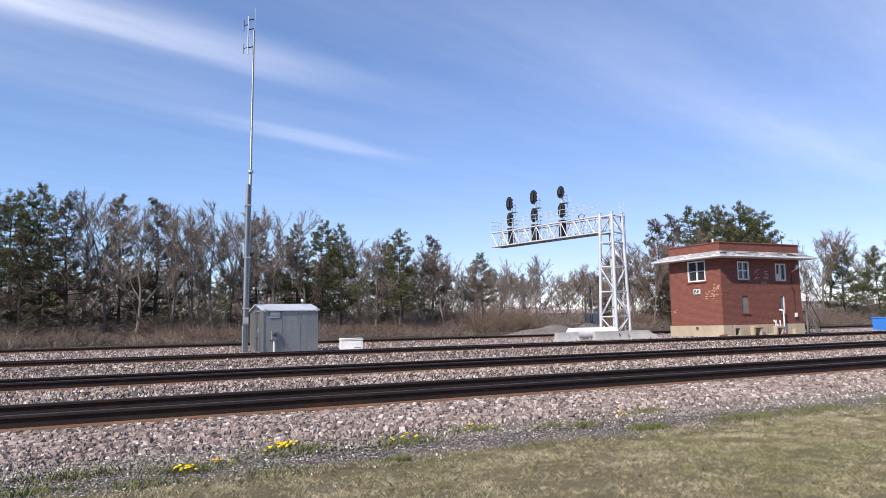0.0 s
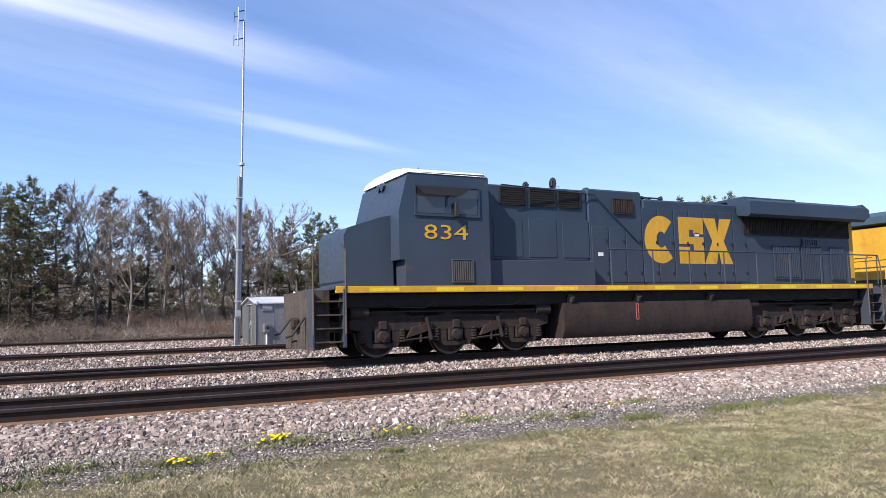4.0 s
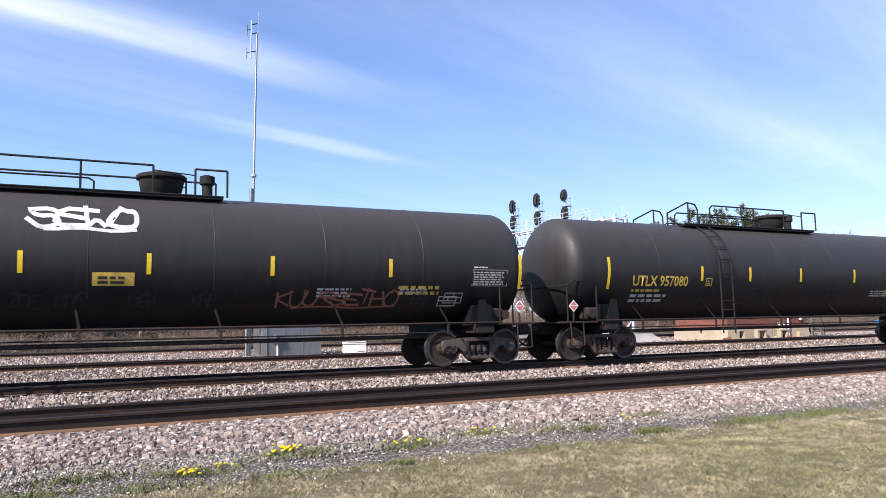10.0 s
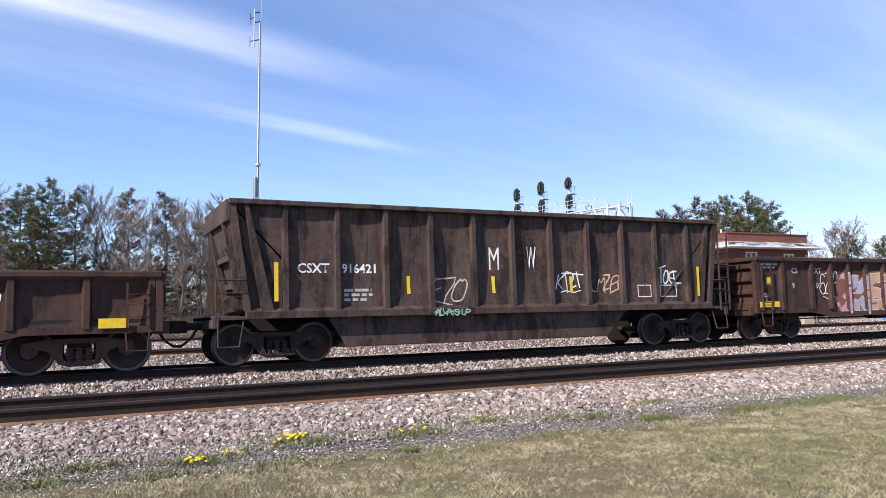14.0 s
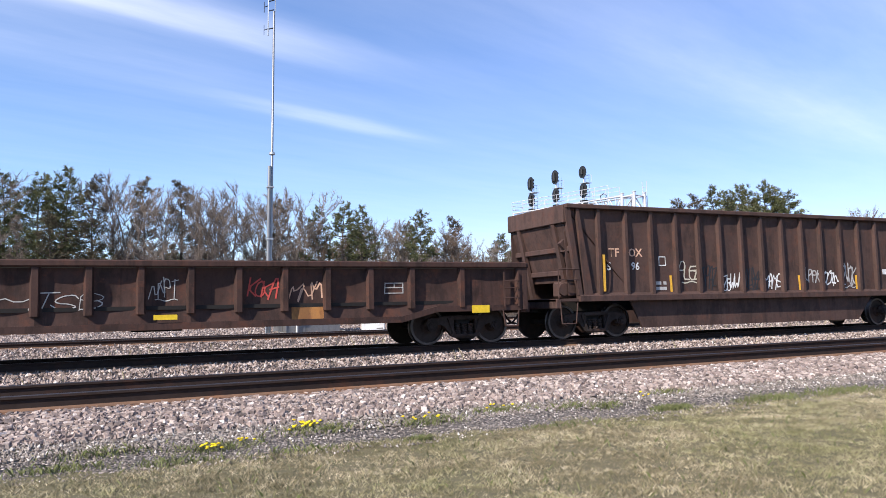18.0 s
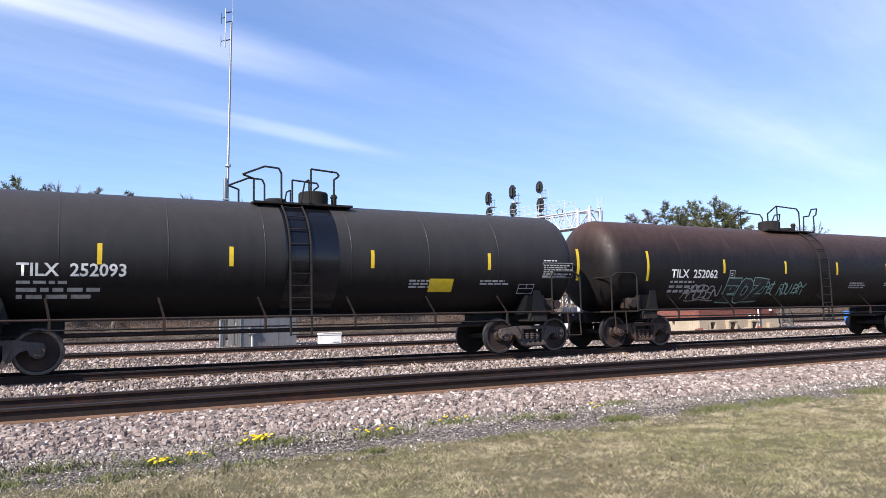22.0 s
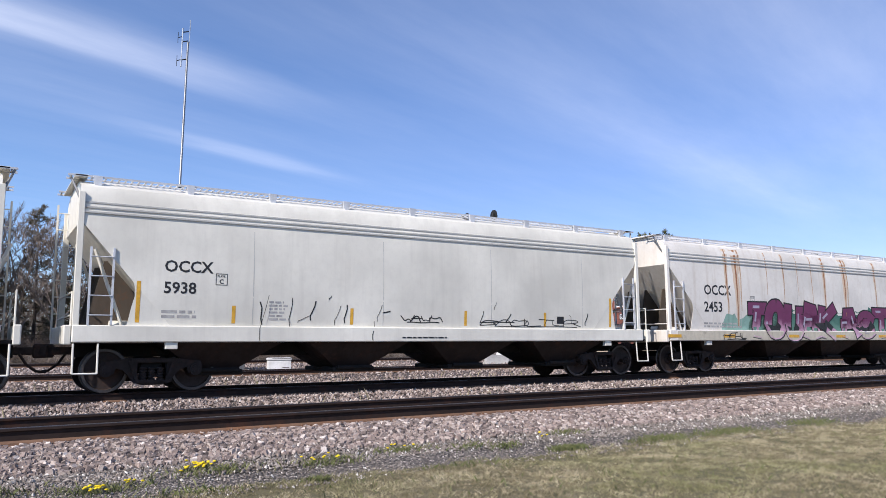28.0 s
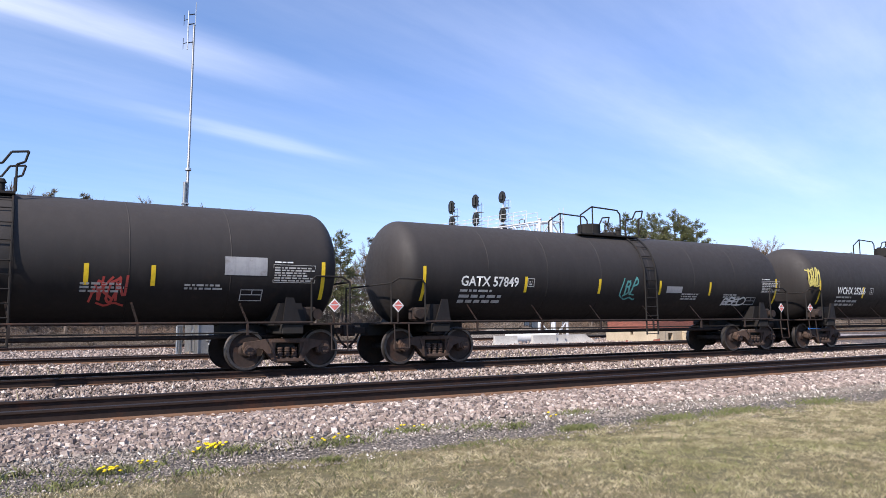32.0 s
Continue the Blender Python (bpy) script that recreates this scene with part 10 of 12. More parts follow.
    # 28-31 tank cars
    for k, (a, b, mark, bd, mt) in enumerate(((588.11, 604.99, "TILX 292644", "tank", "ltr_w"), (604.99, 622.2, "GATX 57883", "tankbrown", "ltr_w"), (622.2, 638.89, "GATX 57849", "tankbrown", "ltr_w"), (638.89, 656.0, "WCHX 25266", "tankbrown", "ltr_w"))):
        car, L, cz, R, wrap = T(a, b, bd, "black tank car with white lettering" if k == 0 else "dusty brown-black tank car with worn white lettering", (0.485, 0.49, 0.5, 0.5)[k], False, 0.45 if k == 0 else 0.85, a2=0.45 if k == 0 else 0.65, rusty=k > 0, lad_x=(9.2, 9.47, 9.4, 9.4)[k], placards=k > 0, mirror=True, R=1.47 if k == 0 else 1.355)
        refl = ((1.55, 4.38, 7.08, 9.95, 12.75, 16.0), (1.55, 4.29, 7.49, 11.01, 12.27, 16.0), (1.5, 4.7, 7.4, 9.9, 12.2, 15.6), (1.5, 4.3, 7.4, 11.0, 12.3, 15.9))[k]
        tank_marks(car, L, wrap, cz, R, mark, mt, 2.6 if k else 2.38, 1.97, 0.27 if k else 0.29, refl, 310 + k, rz=2.4 if k == 0 else 2.05, sq=4.66 if k == 0 else 4.75, data=14.81, width=1.85)
        if k == 0:
            for v in panel(7.68, 8.38, 2.06, 2.4, -1.2, M["reflect"], car).data.vertices:
                v.co = wrap(v.co, -1.2)
        if k == 1:
            scrawl(car, 11.15, 11.75, 1.5, 2.05, -1.2, M["gr_red"], 321, 0.05, 4, wrap)
            for v in panel(13.73, 14.67, 2.1, 2.5, -1.2, M["gr_grey"], car).data.vertices:
                v.co = wrap(v.co, -1.2)
        if k == 2:
            scrawl(car, 8.3, 8.9, 1.75, 2.35, -1.2, M["gr_teal"], 322, 0.05, 4, wrap)
            scrawl(car, 13.0, 14.0, 1.55, 1.8, -1.2, M["gr_white"], 323, 0.05, 4, wrap)
            for v in panel(10.2, 10.9, 1.9, 2.1, -1.2, M["gr_grey"], car).data.vertices:
                v.co = wrap(v.co, -1.2)
        if k == 3:
            scrawl(car, 0.75, 1.5, 2.3, 2.9, -1.2, M["gr_yellow"], 324, 0.06, 6, wrap)


build_consist()
lay_paint()
# ======================= things beyond the tracks =======================
def at(g, m):
    g.v = [tuple(m @ Vector(p)) for p in g.v]
    return g


def radio_mast():
    t = thing("radio_mast", "tall thin galvanised radio mast beside an equipment shelter", "mast", pose(7.67, 36.9, 0))
    part("lower_pole", Geo().lathe_z([(-0.26, 0.10), (8.1, 0.085), (8.12, 0.0)], 0, 0, 12), M["galv"], t)
    lean = Matrix.Rotation(radians(1.0), 4, "Y")
    part("upper_pole", Geo().lathe_z([(-0.2, 0.075), (8.8, 0.07), (8.82, 0.062), (16.1, 0.052), (16.12, 0.0)], 0.13, 0.05, 10), M["galv"], t)
    part("whip_antenna", Geo().cyl((0.19, 0.05, 16.1), (0.19, 0.05, 17.3), 0.02, 6), M["steel"], t)
    part("collar", Geo().lathe_z([(8.68, 0.07), (8.69, 0.15), (8.80, 0.15), (8.82, 0.07)], 0.13, 0.05, 12), M["steel"], t)
    for z in (1.9, 4.4, 7.0):
        part("clamp", Geo().box(-0.12, 0.22, -0.11, 0.14, z, z + 0.07, 0.01), M["steel"], t)
    side = part("side_antenna", Geo().cyl((-0.17, -0.02, 14.75), (-0.17, -0.02, 16.75), 0.035, 8), M["steel"], t)
    for z in (15.15, 16.1, 16.6):
        part("antenna_arm", Geo().cyl((-0.17, -0.02, z - 0.06), (0.13, 0.05, z + 0.08), 0.03, 6), M["black"], t)
    for z in (15.0, 16.2):
        part("dipole", Geo().cyl((-0.38, -0.04, z - 0.28), (-0.38, -0.04, z + 0.28), 0.014, 5), M["black"], side)
        part("dipole_arm", Geo().cyl((-0.38, -0.04, z), (-0.17, -0.02, z + 0.12), 0.02, 5), M["black"], side)
    b = part("connection_box", Geo().box(-0.09, 0.19, -0.19, -0.07, 1.08, 1.52, 0.015), M["galv"], t)
    part("cover_plate", Geo().box(-0.07, 0.17, -0.2, -0.185, 1.2, 1.5, 0.004), M["steel"], b)
    part("conduit", Geo().cyl((-0.1, -0.12, -0.25), (-0.1, -0.12, 1.1), 0.025, 8), M["steel"], t)
    part("foot_plate", Geo().box(-0.2, 0.35, -0.2, 0.25, -0.28, -0.2, 0.02), M["concrete"], t)
    for o in t.children:
        if o.name.split(".")[0] in ("lower_pole", "clamp", "upper_pole", "whip_antenna", "collar", "side_antenna", "antenna_arm"):
            o.matrix_basis = lean


def equipment_shelter():
    t = thing("equipment_shelter", "grey galvanised steel equipment shelter with a shallow peaked roof", "shelter", pose(8.4, 36, 0))
    w, d, z0, z1 = 2.68, 2.75, -0.2, 1.84
    g = Geo().prism([(0, z0), (w, z0), (w, z1), (0, z1)], 0.0, d)
    body = part("body", g, M["galv"], t)
    for x in (0.0, 0.9, 1.78, w):
        part("seam", Geo().box(x - 0.03, x + 0.03, -0.014, -0.002, z0, z1, 0.004), M["galv"], body)
    for y in (0.0, d):
        part("corner_angle", Geo().box(-0.02, -0.002, y - 0.06, y + 0.06, z0, z1, 0.004), M["galv"], body)
    rf = Geo()
    rf.sweep([(-0.12, z1 - 0.01), (d / 2, z1 + 0.32), (d + 0.12, z1 - 0.01), (d + 0.12, z1 - 0.06), (d / 2, z1 + 0.27), (-0.12, z1 - 0.06)], -0.1, w + 0.1)
    part("roof", rf, M["alu"], t)
    part("gable", Geo().sweep([(0, z1 + 0.001), (d, z1 + 0.001), (d / 2, z1 + 0.26)], 0.01, w - 0.01), M["galv"], t)
    for x in (0.05, w - 0.05):
        part("lifting_lug", Geo().box(x - 0.05, x + 0.05, -0.17, -0.12, z1 - 0.1, z1 + 0.06, 0.01), M["steel"], t)
    dr = part("door", Geo().box(-0.035, -0.003, 0.75, 1.75, -0.1, 1.72, 0.01), M["galv"], t)
    part("handle", Geo().box(-0.07, -0.036, 0.85, 0.9, 0.75, 0.98, 0.01), M["steel"], dr)
    part("notice", Geo().box(-0.04, -0.036, 1.1, 1.25, 1.25, 1.36), M["white"], dr)
    part("notice", Geo().box(-0.04, -0.036, 1.1, 1.25, 0.55, 0.9), M["white"], dr)
    part("rain_hood", Geo().box(-0.1, -0.003, 0.7, 1.8, 1.74, 1.78, 0.01), M["steel"], t)
    v = part("vent", Geo().box(0.28, 0.82, -0.06, -0.003, 1.42, 1.78, 0.015), M["galv"], t)
    for i in range(5):
        part("louvre", Geo().box(0.32, 0.78, -0.075, -0.058, 1.46 + i * 0.06, 1.48 + i * 0.06), M["steel"], v)
    m = part("meter_box", Geo().box(0.34, 0.66, -0.2, -0.003, 0.38, 0.82, 0.03), M["galv"], t)
    part("meter", at(Geo().lathe_z([(0, 0.1), (0.07, 0.095), (0.085, 0.05)], 0, 0, 14), pose(0.5, -0.2, 0.64, 90)), M["pane"], m)
    part("conduit", Geo().cyl((0.5, -0.1, -0.24), (0.5, -0.1, 0.4), 0.045, 10), M["white"], t)
    l = part("lamp_stem", Geo().cyl((w - 0.5, d * 0.35, z1 + 0.15), (w - 0.5, d * 0.35, z1 + 0.42), 0.018, 6), M["steel"], t)
    part("ball_lamp", Geo().lathe_z([(0, 0.02), (0.02, 0.06), (0.07, 0.085), (0.12, 0.06), (0.15, 0.01)], w - 0.5, d * 0.35, 12), M["white"], l)
    for s in l.children:
        s.location.z = z1 + 0.40
    part("base_skid", Geo().box(-0.02, w + 0.02, -0.02, d + 0.02, -0.32, z0 - 0.002, 0.01), M["concrete"], t)


def utility_box():
    t = thing("utility_box", "low cream-white fibreglass utility box standing on the gravel", "box", pose(12.1, 35.5, -0.26, 0, 0, -14))
    part("body", Geo().box(0, 1.12, 0, 0.7, 0, 0.5, 0.025), M["white"], t)
    part("lid", Geo().box(-0.025, 1.145, -0.025, 0.725, 0.503, 0.64, 0.03), M["white"], t)
    part("label_strip", Geo().box(0.7, 1.02, -0.008, -0.001, 0.14, 0.19), M["board"], t)
    part("lid_gap", Geo().box(0.2, 1.1, -0.034, -0.027, 0.595, 0.618), M["board"], t)


def barrier(x0, x1, y, turn, end_slope=0.0, mat="concrete", lab="weathered concrete road barrier block lying behind the tracks"):
    t = thing("concrete_barrier", lab, "barrier", pose(x0, y, -0.27, 0, 0, turn), group="barrier blocks")
    L = x1 - x0
    prof = [(-0.30, 0), (0.30, 0), (0.30, 0.07), (0.12, 0.28), (0.08, 0.60), (-0.08, 0.60), (-0.12, 0.28), (-0.30, 0.07)]
    g = Geo().sweep(prof, 0, L)
    if end_slope:
        g.v = [(x - end_slope * max(0, z - 0.1) if x > L - 0.01 else x, y_, z) for x, y_, z in g.v]
    part("block", g, M[mat], t)
    for x in (L * 0.25, L * 0.7):
        part("drain_slot", Geo().box(x, x + 0.3, -0.304, -0.29, 0.0, 0.05), M["tar"], t)


def white_tank():
    t = thing("storage_tube", "white-painted steel tube lying on the ground behind concrete barriers", "tube", pose(30.1, 41.2, 0.13))
    part("shell", Geo().lathe_x([(-0.08, 0.05), (0.0, 0.36), (0.08, 0.44), (3.7, 0.44), (3.72, 0.46), (3.85, 0.46), (3.86, 0.40)], 0, 0, 28), M["white"], t)
    for x in (0.7, 2.9):
        part("timber_block", Geo().box(x - 0.12, x + 0.12, -0.45, 0.45, -0.40, -0.30, 0.01), M["tie"], t)
    for x in (3.0, 3.6):
        part("lug", Geo().box(x - 0.02, x + 0.02, -0.05, 0.05, 0.44, 0.52, 0.008), M["white"], t)


def gravel_mounds():
    for k, (cx, cy, rx, ry, h, lab) in enumerate(((37.2, 53.5, 5.2, 2.2, 0.95, "long low heap of grey-brown gravel behind the far track"), (40.6, 52.6, 2.8, 1.5, 1.05, "steep little heap of darker gravel behind the far track"))):
        g, n, m = Geo(), 48, 14
        vs, fs = [], []
        for j in range(m + 1):
            for i in range(n):
                a, r = 2 * math.pi * i / n, j / m
                z = h * (1 - r) ** 0.85 * (1 - 0.12 * r) * (1 + 0.35 * noise.noise(Vector((math.cos(a) * r * 2.2, math.sin(a) * r * 2.2, k * 5.0)))) if j < m else -0.3
                vs.append((rx * r * math.cos(a) * (1 + 0.12 * noise.noise(Vector((math.cos(a) * 2, math.sin(a) * 2, k)))), ry * r * math.sin(a), z))
        for j in range(m):
            for i in range(n):
                fs.append((j * n + i, (j + 1) * n + i, (j + 1) * n + (i + 1) % n, j * n + (i + 1) % n))
        g.add(vs, fs)
        me = g.mesh("gravel_mound", 180)
        me.materials.append(M["cinder"] if k else M["gravel"])
        ob = new("gravel_mound", me)
        ob.matrix_basis = pose(cx, cy, -0.18)
        tagged(ob, lab, "gravel heap")


def utility_pole():
    t = thing("utility_pole", "grey wooden pole with two meter boxes near the track", "pole", pose(42.7, 55, 0))
    part("pole", Geo().cyl((0, 0, -0.3), (0.05, 0, 4.2), 0.13, 10, 0.10), M["bark"], t)
    part("meter_box", Geo().box(-0.65, -0.14, -0.12, 0.12, 0.95, 1.75, 0.03), M["galv"], t)
    part("meter_box", Geo().box(0.14, 0.95, -0.14, 0.14, 0.75, 1.75, 0.03), M["galv"], t)
    part("conduit", Geo().cyl((0.12, -0.12, 1.7), (0.14, -0.12, 3.9), 0.03, 6), M["steel"], t)


def blue_bin():
    t = thing("waste_skip", "bright blue painted steel waste skip standing on the yard stone", "skip", pose(58.5, 37.0, -0.36))
    part("body", Geo().prism([(0.12, 0.08), (1.95, 0.08), (2.15, 1.12), (0.0, 1.12)], 0, 1.8), M["bluebin"], t)
    part("rim", Geo().box(-0.05, 2.2, -0.05, 1.85, 1.122, 1.2, 0.02), M["bluebin"], t)
    for x in (0.4, 1.05, 1.7):
        part("rib", Geo().box(x - 0.05, x + 0.05, -0.06, -0.003, 0.1, 1.11, 0.01), M["bluebin"], t)
    for x in (0.3, 1.5):
        part("skid", Geo().box(x, x + 0.2, 0.1, 1.7, -0.02, 0.078), M["under"], t)


def signal_head(parent, x, y, z, lamps=3, r=0.48):
    """A colour-light head: black oval backing, hooded lenses, housing; looks along +x of the world."""
    m = pose(x, y, z, 0, 0, 77.7)
    h = r + (0.12 if lamps > 1 else -0.02)
    n = 24
    prof = []
    for i in range(n):
        a = 2 * math.pi * i / n
        prof.append((r * math.cos(a), math.copysign(h - r, math.sin(a)) + r * math.sin(a)))
    g = Geo()
    vs = [(-0.02, p, q) for p, q in prof] + [(0.02, p, q) for p, q in prof]
    g.add(vs, [tuple(range(n))[::-1] if 0 else tuple(range(n)), tuple(range(n, 2 * n))[::-1]] + [(i, n + i, n + (i + 1) % n, (i + 1) % n) for i in range(n)])
    head = part("signal_head", at(g, m), M["black"], parent, "black oval signal head with hooded lamps")
    part("housing", at(Geo().box(0.02, 0.20, -0.15, 0.15, -h + 0.22, h - 0.22, 0.05), m), M["black"], head)
    for k in range(lamps):
        zz = (k - (lamps - 1) / 2) * 0.31
        gg = Geo()
        ns = 12
        vs, fs = [], []
        for xx in (-0.02, -0.30):
            for i in range(ns + 1):
                a = math.pi * (-0.15 + 1.3 * i / ns)
                vs.append((xx, 0.13 * math.cos(a), zz + 0.13 * math.sin(a)))
        for i in range(ns):
            fs.append((i, i + 1, ns + 2 + i, ns + 1 + i))
        gg.add(vs, fs)
        part("hood", at(gg, m), M["black"], head)
        part("lens", at(Geo().lathe_x([(-0.035, 0.06), (-0.03, 0.095), (-0.021, 0.1)], 0, zz, 12), m), M["lens"], head)
    return head


def signal_gantry():
    t = thing("signal_gantry", "white cantilever signal bridge with three pairs of black heads", "signal gantry", pose(36.4, 44.0, -0.2, 0, 0, 102.3))
    base, top = 0.80, 0.60
    zt = 9.25

    def leg(i, j, z):
        k = base + (top - base) * z / zt
        return Vector((i * k * 0.92, j * k, z))

    for i in (-1, 1):
        for j in (-1, 1):
            l = part("leg", Geo().cyl(leg(i, j, -0.05), leg(i, j, zt), 0.115, 12), M["alu"], t)
            part("cap", Geo().cyl(leg(i, j, zt), leg(i, j, zt + 0.05), 0.16, 10), M["alu"], l)
            part("foot", Geo().box(leg(i, j, 0).x - 0.2, leg(i, j, 0).x + 0.2, leg(i, j, 0).y - 0.2, leg(i, j, 0).y + 0.2, -0.2, 0.0, 0.02), M["concrete"], l)
    levels = (1.5, 3.35, 5.2, 7.0, 7.75, 9.0)
    faces = (((-1, -1), (1, -1)), ((1, -1), (1, 1)), ((1, 1), (-1, 1)), ((-1, 1), (-1, -1)))
    for f, (a, b) in enumerate(faces):
        for z in levels:
            part("strut", Geo().cyl(leg(*a, z), leg(*b, z), 0.055, 8), M["alu"], t)
        zs = (0.15,) + levels
        for k in range(len(zs) - 1):
            if zs[k + 1] - zs[k] < 1.0:
                continue
            p, q = (a, b) if (k + f) % 2 else (b, a)
            part("brace", Geo().cyl(leg(*p, zs[k]), leg(*q, zs[k + 1]), 0.045, 8), M["alu"], t)
    # climbing ladder
    lx, ly = -0.3, -1.0
    lad = part("ladder", Geo().cyl((lx - 0.2, ly, 0.3), (lx - 0.2, ly, 10.2), 0.025, 6).cyl((lx + 0.2, ly, 0.3), (lx + 0.2, ly, 10.2), 0.025, 6), M["alu"], t)
    for i in range(32):
        part("rung", Geo().cyl((lx - 0.2, ly, 0.45 + i * 0.3), (lx + 0.2, ly, 0.45 + i * 0.3), 0.014, 5), M["alu"], lad)
    for z in (2.0, 4.4, 6.8, 9.0):
        part("bracket", Geo().box(lx - 0.21, lx + 0.21, ly + 0.01, ly + 0.35, z, z + 0.04), M["alu"], lad)
    # the arm
    x0, x1, hw, zb, zu = 0.5, 12.6, 0.58, 7.85, 9.08
    for j in (-1, 1):
        for z in (zb, zu):
            part("chord", Geo().cyl((x0, j * hw, z), (x1, j * hw, z), 0.06, 10), M["alu"], t)
    n = 18
    xs = [x0 + (x1 - x0) * i / n for i in range(n + 1)]
    for j in (-1, 1):
        for i, x in enumerate(xs):
            part("post", Geo().cyl((x, j * hw, zb), (x, j * hw, zu), 0.035, 6), M["alu"], t)
            if i < n:
                a, b = (zb, zu) if i % 2 else (zu, zb)
                part("diagonal", Geo().cyl((x, j * hw, a), (xs[i + 1], j * hw, b), 0.035, 6), M["alu"], t)
    for i, x in enumerate(xs):
        for z in (zb, zu):
            part("cross_member", Geo().cyl((x, -hw, z), (x, hw, z), 0.03, 6), M["alu"], t)
    walkway = part("walkway", Geo().box(x0, x1, -hw + 0.07, hw - 0.07, zb + 0.04, zb + 0.08), M["steel"], t, "open steel grating walkway")
    for i in range(60):
        x = x0 + (x1 - x0) * (i + 0.5) / 60
        part("grating_bar", Geo().box(x - 0.012, x + 0.012, -hw + 0.07, hw - 0.07, zb + 0.083, zb + 0.11), M["steel"], walkway)
    for j in (-1, 1):
        r = part("handrail", Geo().pipe([(x0 + 1.3, j * 0.66, zu), (x0 + 1.3, j * 0.66, 10.05), (x1, j * 0.66, 10.05), (x1, j * 0.66, zu)], 0.024, 6), M["alu"], t)
        for z in (9.4, 9.72):
            part("mid_rail", Geo().cyl((x0 + 1.3, j * 0.66, z), (x1, j * 0.66, z), 0.017, 5), M["alu"], r)
        for i in range(1, 8):
            x = x0 + 1.3 + (x1 - x0 - 1.3) * i / 8
            part("rail_post", Geo().cyl((x, j * 0.66, zu), (x, j * 0.66, 10.05), 0.02, 5), M["alu"], r)
    g = Geo()
    for z in (9.4, 9.72, 10.05):
        g.cyl((x1, -0.66, z), (x1, 0.66, z), 0.02, 5)
    part("end_rail", g, M["alu"], t)
    for k, (x, top_z, lamps) in enumerate(((10.75, 11.5, 3), (7.85, 11.65, 3), (4.8, 11.6, 1))):
        m = part("signal_mast", Geo().cyl((x, 0, zb), (x, 0, top_z + 0.2), 0.06, 10), M["alu"], t)
        signal_head(t, x, 0.13, top_z, lamps)
        signal_head(t, x, 0.10, 10.12, 3)
        b = part("relay_box", Geo().box(x - 0.22, x + 0.22, -0.2, 0.3, 8.0, 9.35, 0.04), M["black"], t, "black relay box")
        lad = part("mast_ladder", Geo().cyl((x - 0.17, -0.45, zu), (x - 0.17, -0.45, top_z), 0.016, 5).cyl((x + 0.17, -0.45, zu), (x + 0.17, -0.45, top_z), 0.016, 5), M["alu"], t)
        for i in range(8):
            part("rung", Geo().cyl((x - 0.17, -0.45, zu + 0.25 + i * 0.3), (x + 0.17, -0.45, zu + 0.25 + i * 0.3), 0.011, 5), M["alu"], lad)
        part("platform", Geo().box(x - 0.35, x + 0.35, -0.55, 0.1, 10.72, 10.76), M["steel"], m)
        part("platform_rail", Geo().pipe([(x - 0.35, -0.55, 10.76), (x - 0.35, -0.55, 11.4), (x + 0.35, -0.55, 11.4), (x + 0.35, -0.55, 10.76)], 0.014, 5), M["alu"], m)
    part("cable_loop", Geo().pipe([(2.4, 0.3, 9.05), (2.3, 0.3, 9.4), (2.6, 0.3, 9.55), (2.9, 0.3, 9.4), (2.8, 0.3, 9.05)], 0.03, 6), M["black"], t)


# ----- the brick tower -----
TX, TY, TX1, TY1 = 37.75, 35.0, 45.3, 39.6


def sash_window(parent, axis, a0, a1, z0, z1, cols, rows, openw=False):
    """A white sash set into the wall; axis 'x': in the front, 'y': in the side."""
    def bx(u0, u1, d0, d1, za, zb, b=0.0):
        if axis == "x":
            return Geo().box(u0, u1, TY + d0, TY + d1, za, zb, b)
        return Geo().box(TX + d0, TX + d1, u0, u1, za, zb, b)

    w = part("window", bx(a0, a1, 0.10, 0.12, z0, z1), M["pane"], parent, "dark glass in a white sash")
    fr = 0.085
    for u0, u1, za, zb in ((a0, a0 + fr, z0, z1), (a1 - fr, a1, z0, z1), (a0 + fr, a1 - fr, z0, z0 + fr), (a0 + fr, a1 - fr, z1 - fr, z1)):
        part("frame", bx(u0, u1, -0.02, 0.09, za, zb, 0.01), M["white"], w)
    for c in range(1, cols):
        u = a0 + (a1 - a0) * c / cols
        part("mullion", bx(u - 0.045, u + 0.045, 0.02, 0.098, z0 + fr, z1 - fr, 0.006), M["white"], w)
    for r in range(1, rows):
        z = z0 + (z1 - z0) * r / rows
        part("glazing_bar", bx(a0 + fr, a1 - fr, 0.03, 0.095, z - 0.028, z + 0.028, 0.006), M["white"], w)
    part("sill", bx(a0 - 0.06, a1 + 0.06, -0.09, 0.08, z0 - 0.09, z0 - 0.002, 0.01), M["wall"], w)
    return w


def wall_with_holes(axis, u0, u1, z0, z1, holes, depth=0.3):
    """A wall slab with rectangular openings through it."""
    us = sorted({u0, u1, *[h[0] for h in holes], *[h[1] for h in holes]})
    zs = sorted({z0, z1, *[h[2] for h in holes], *[h[3] for h in holes]})
    g = Geo()
    for a, b in zip(us, us[1:]):
        run = None
        for c, d in zip(zs, zs[1:]):
            um, zm = (a + b) / 2, (c + d) / 2
            solid = not any(h[0] < um < h[1] and h[2] < zm < h[3] for h in holes)
            if solid:
                run = (run[0], d) if run else (c, d)
            if run and (not solid or d == zs[-1]):
                if axis == "x":
                    g.box(a, b, TY, TY + depth, run[0], run[1])
                else:
                    g.box(TX, TX + depth, a, b, run[0], run[1])
                run = None
    return g


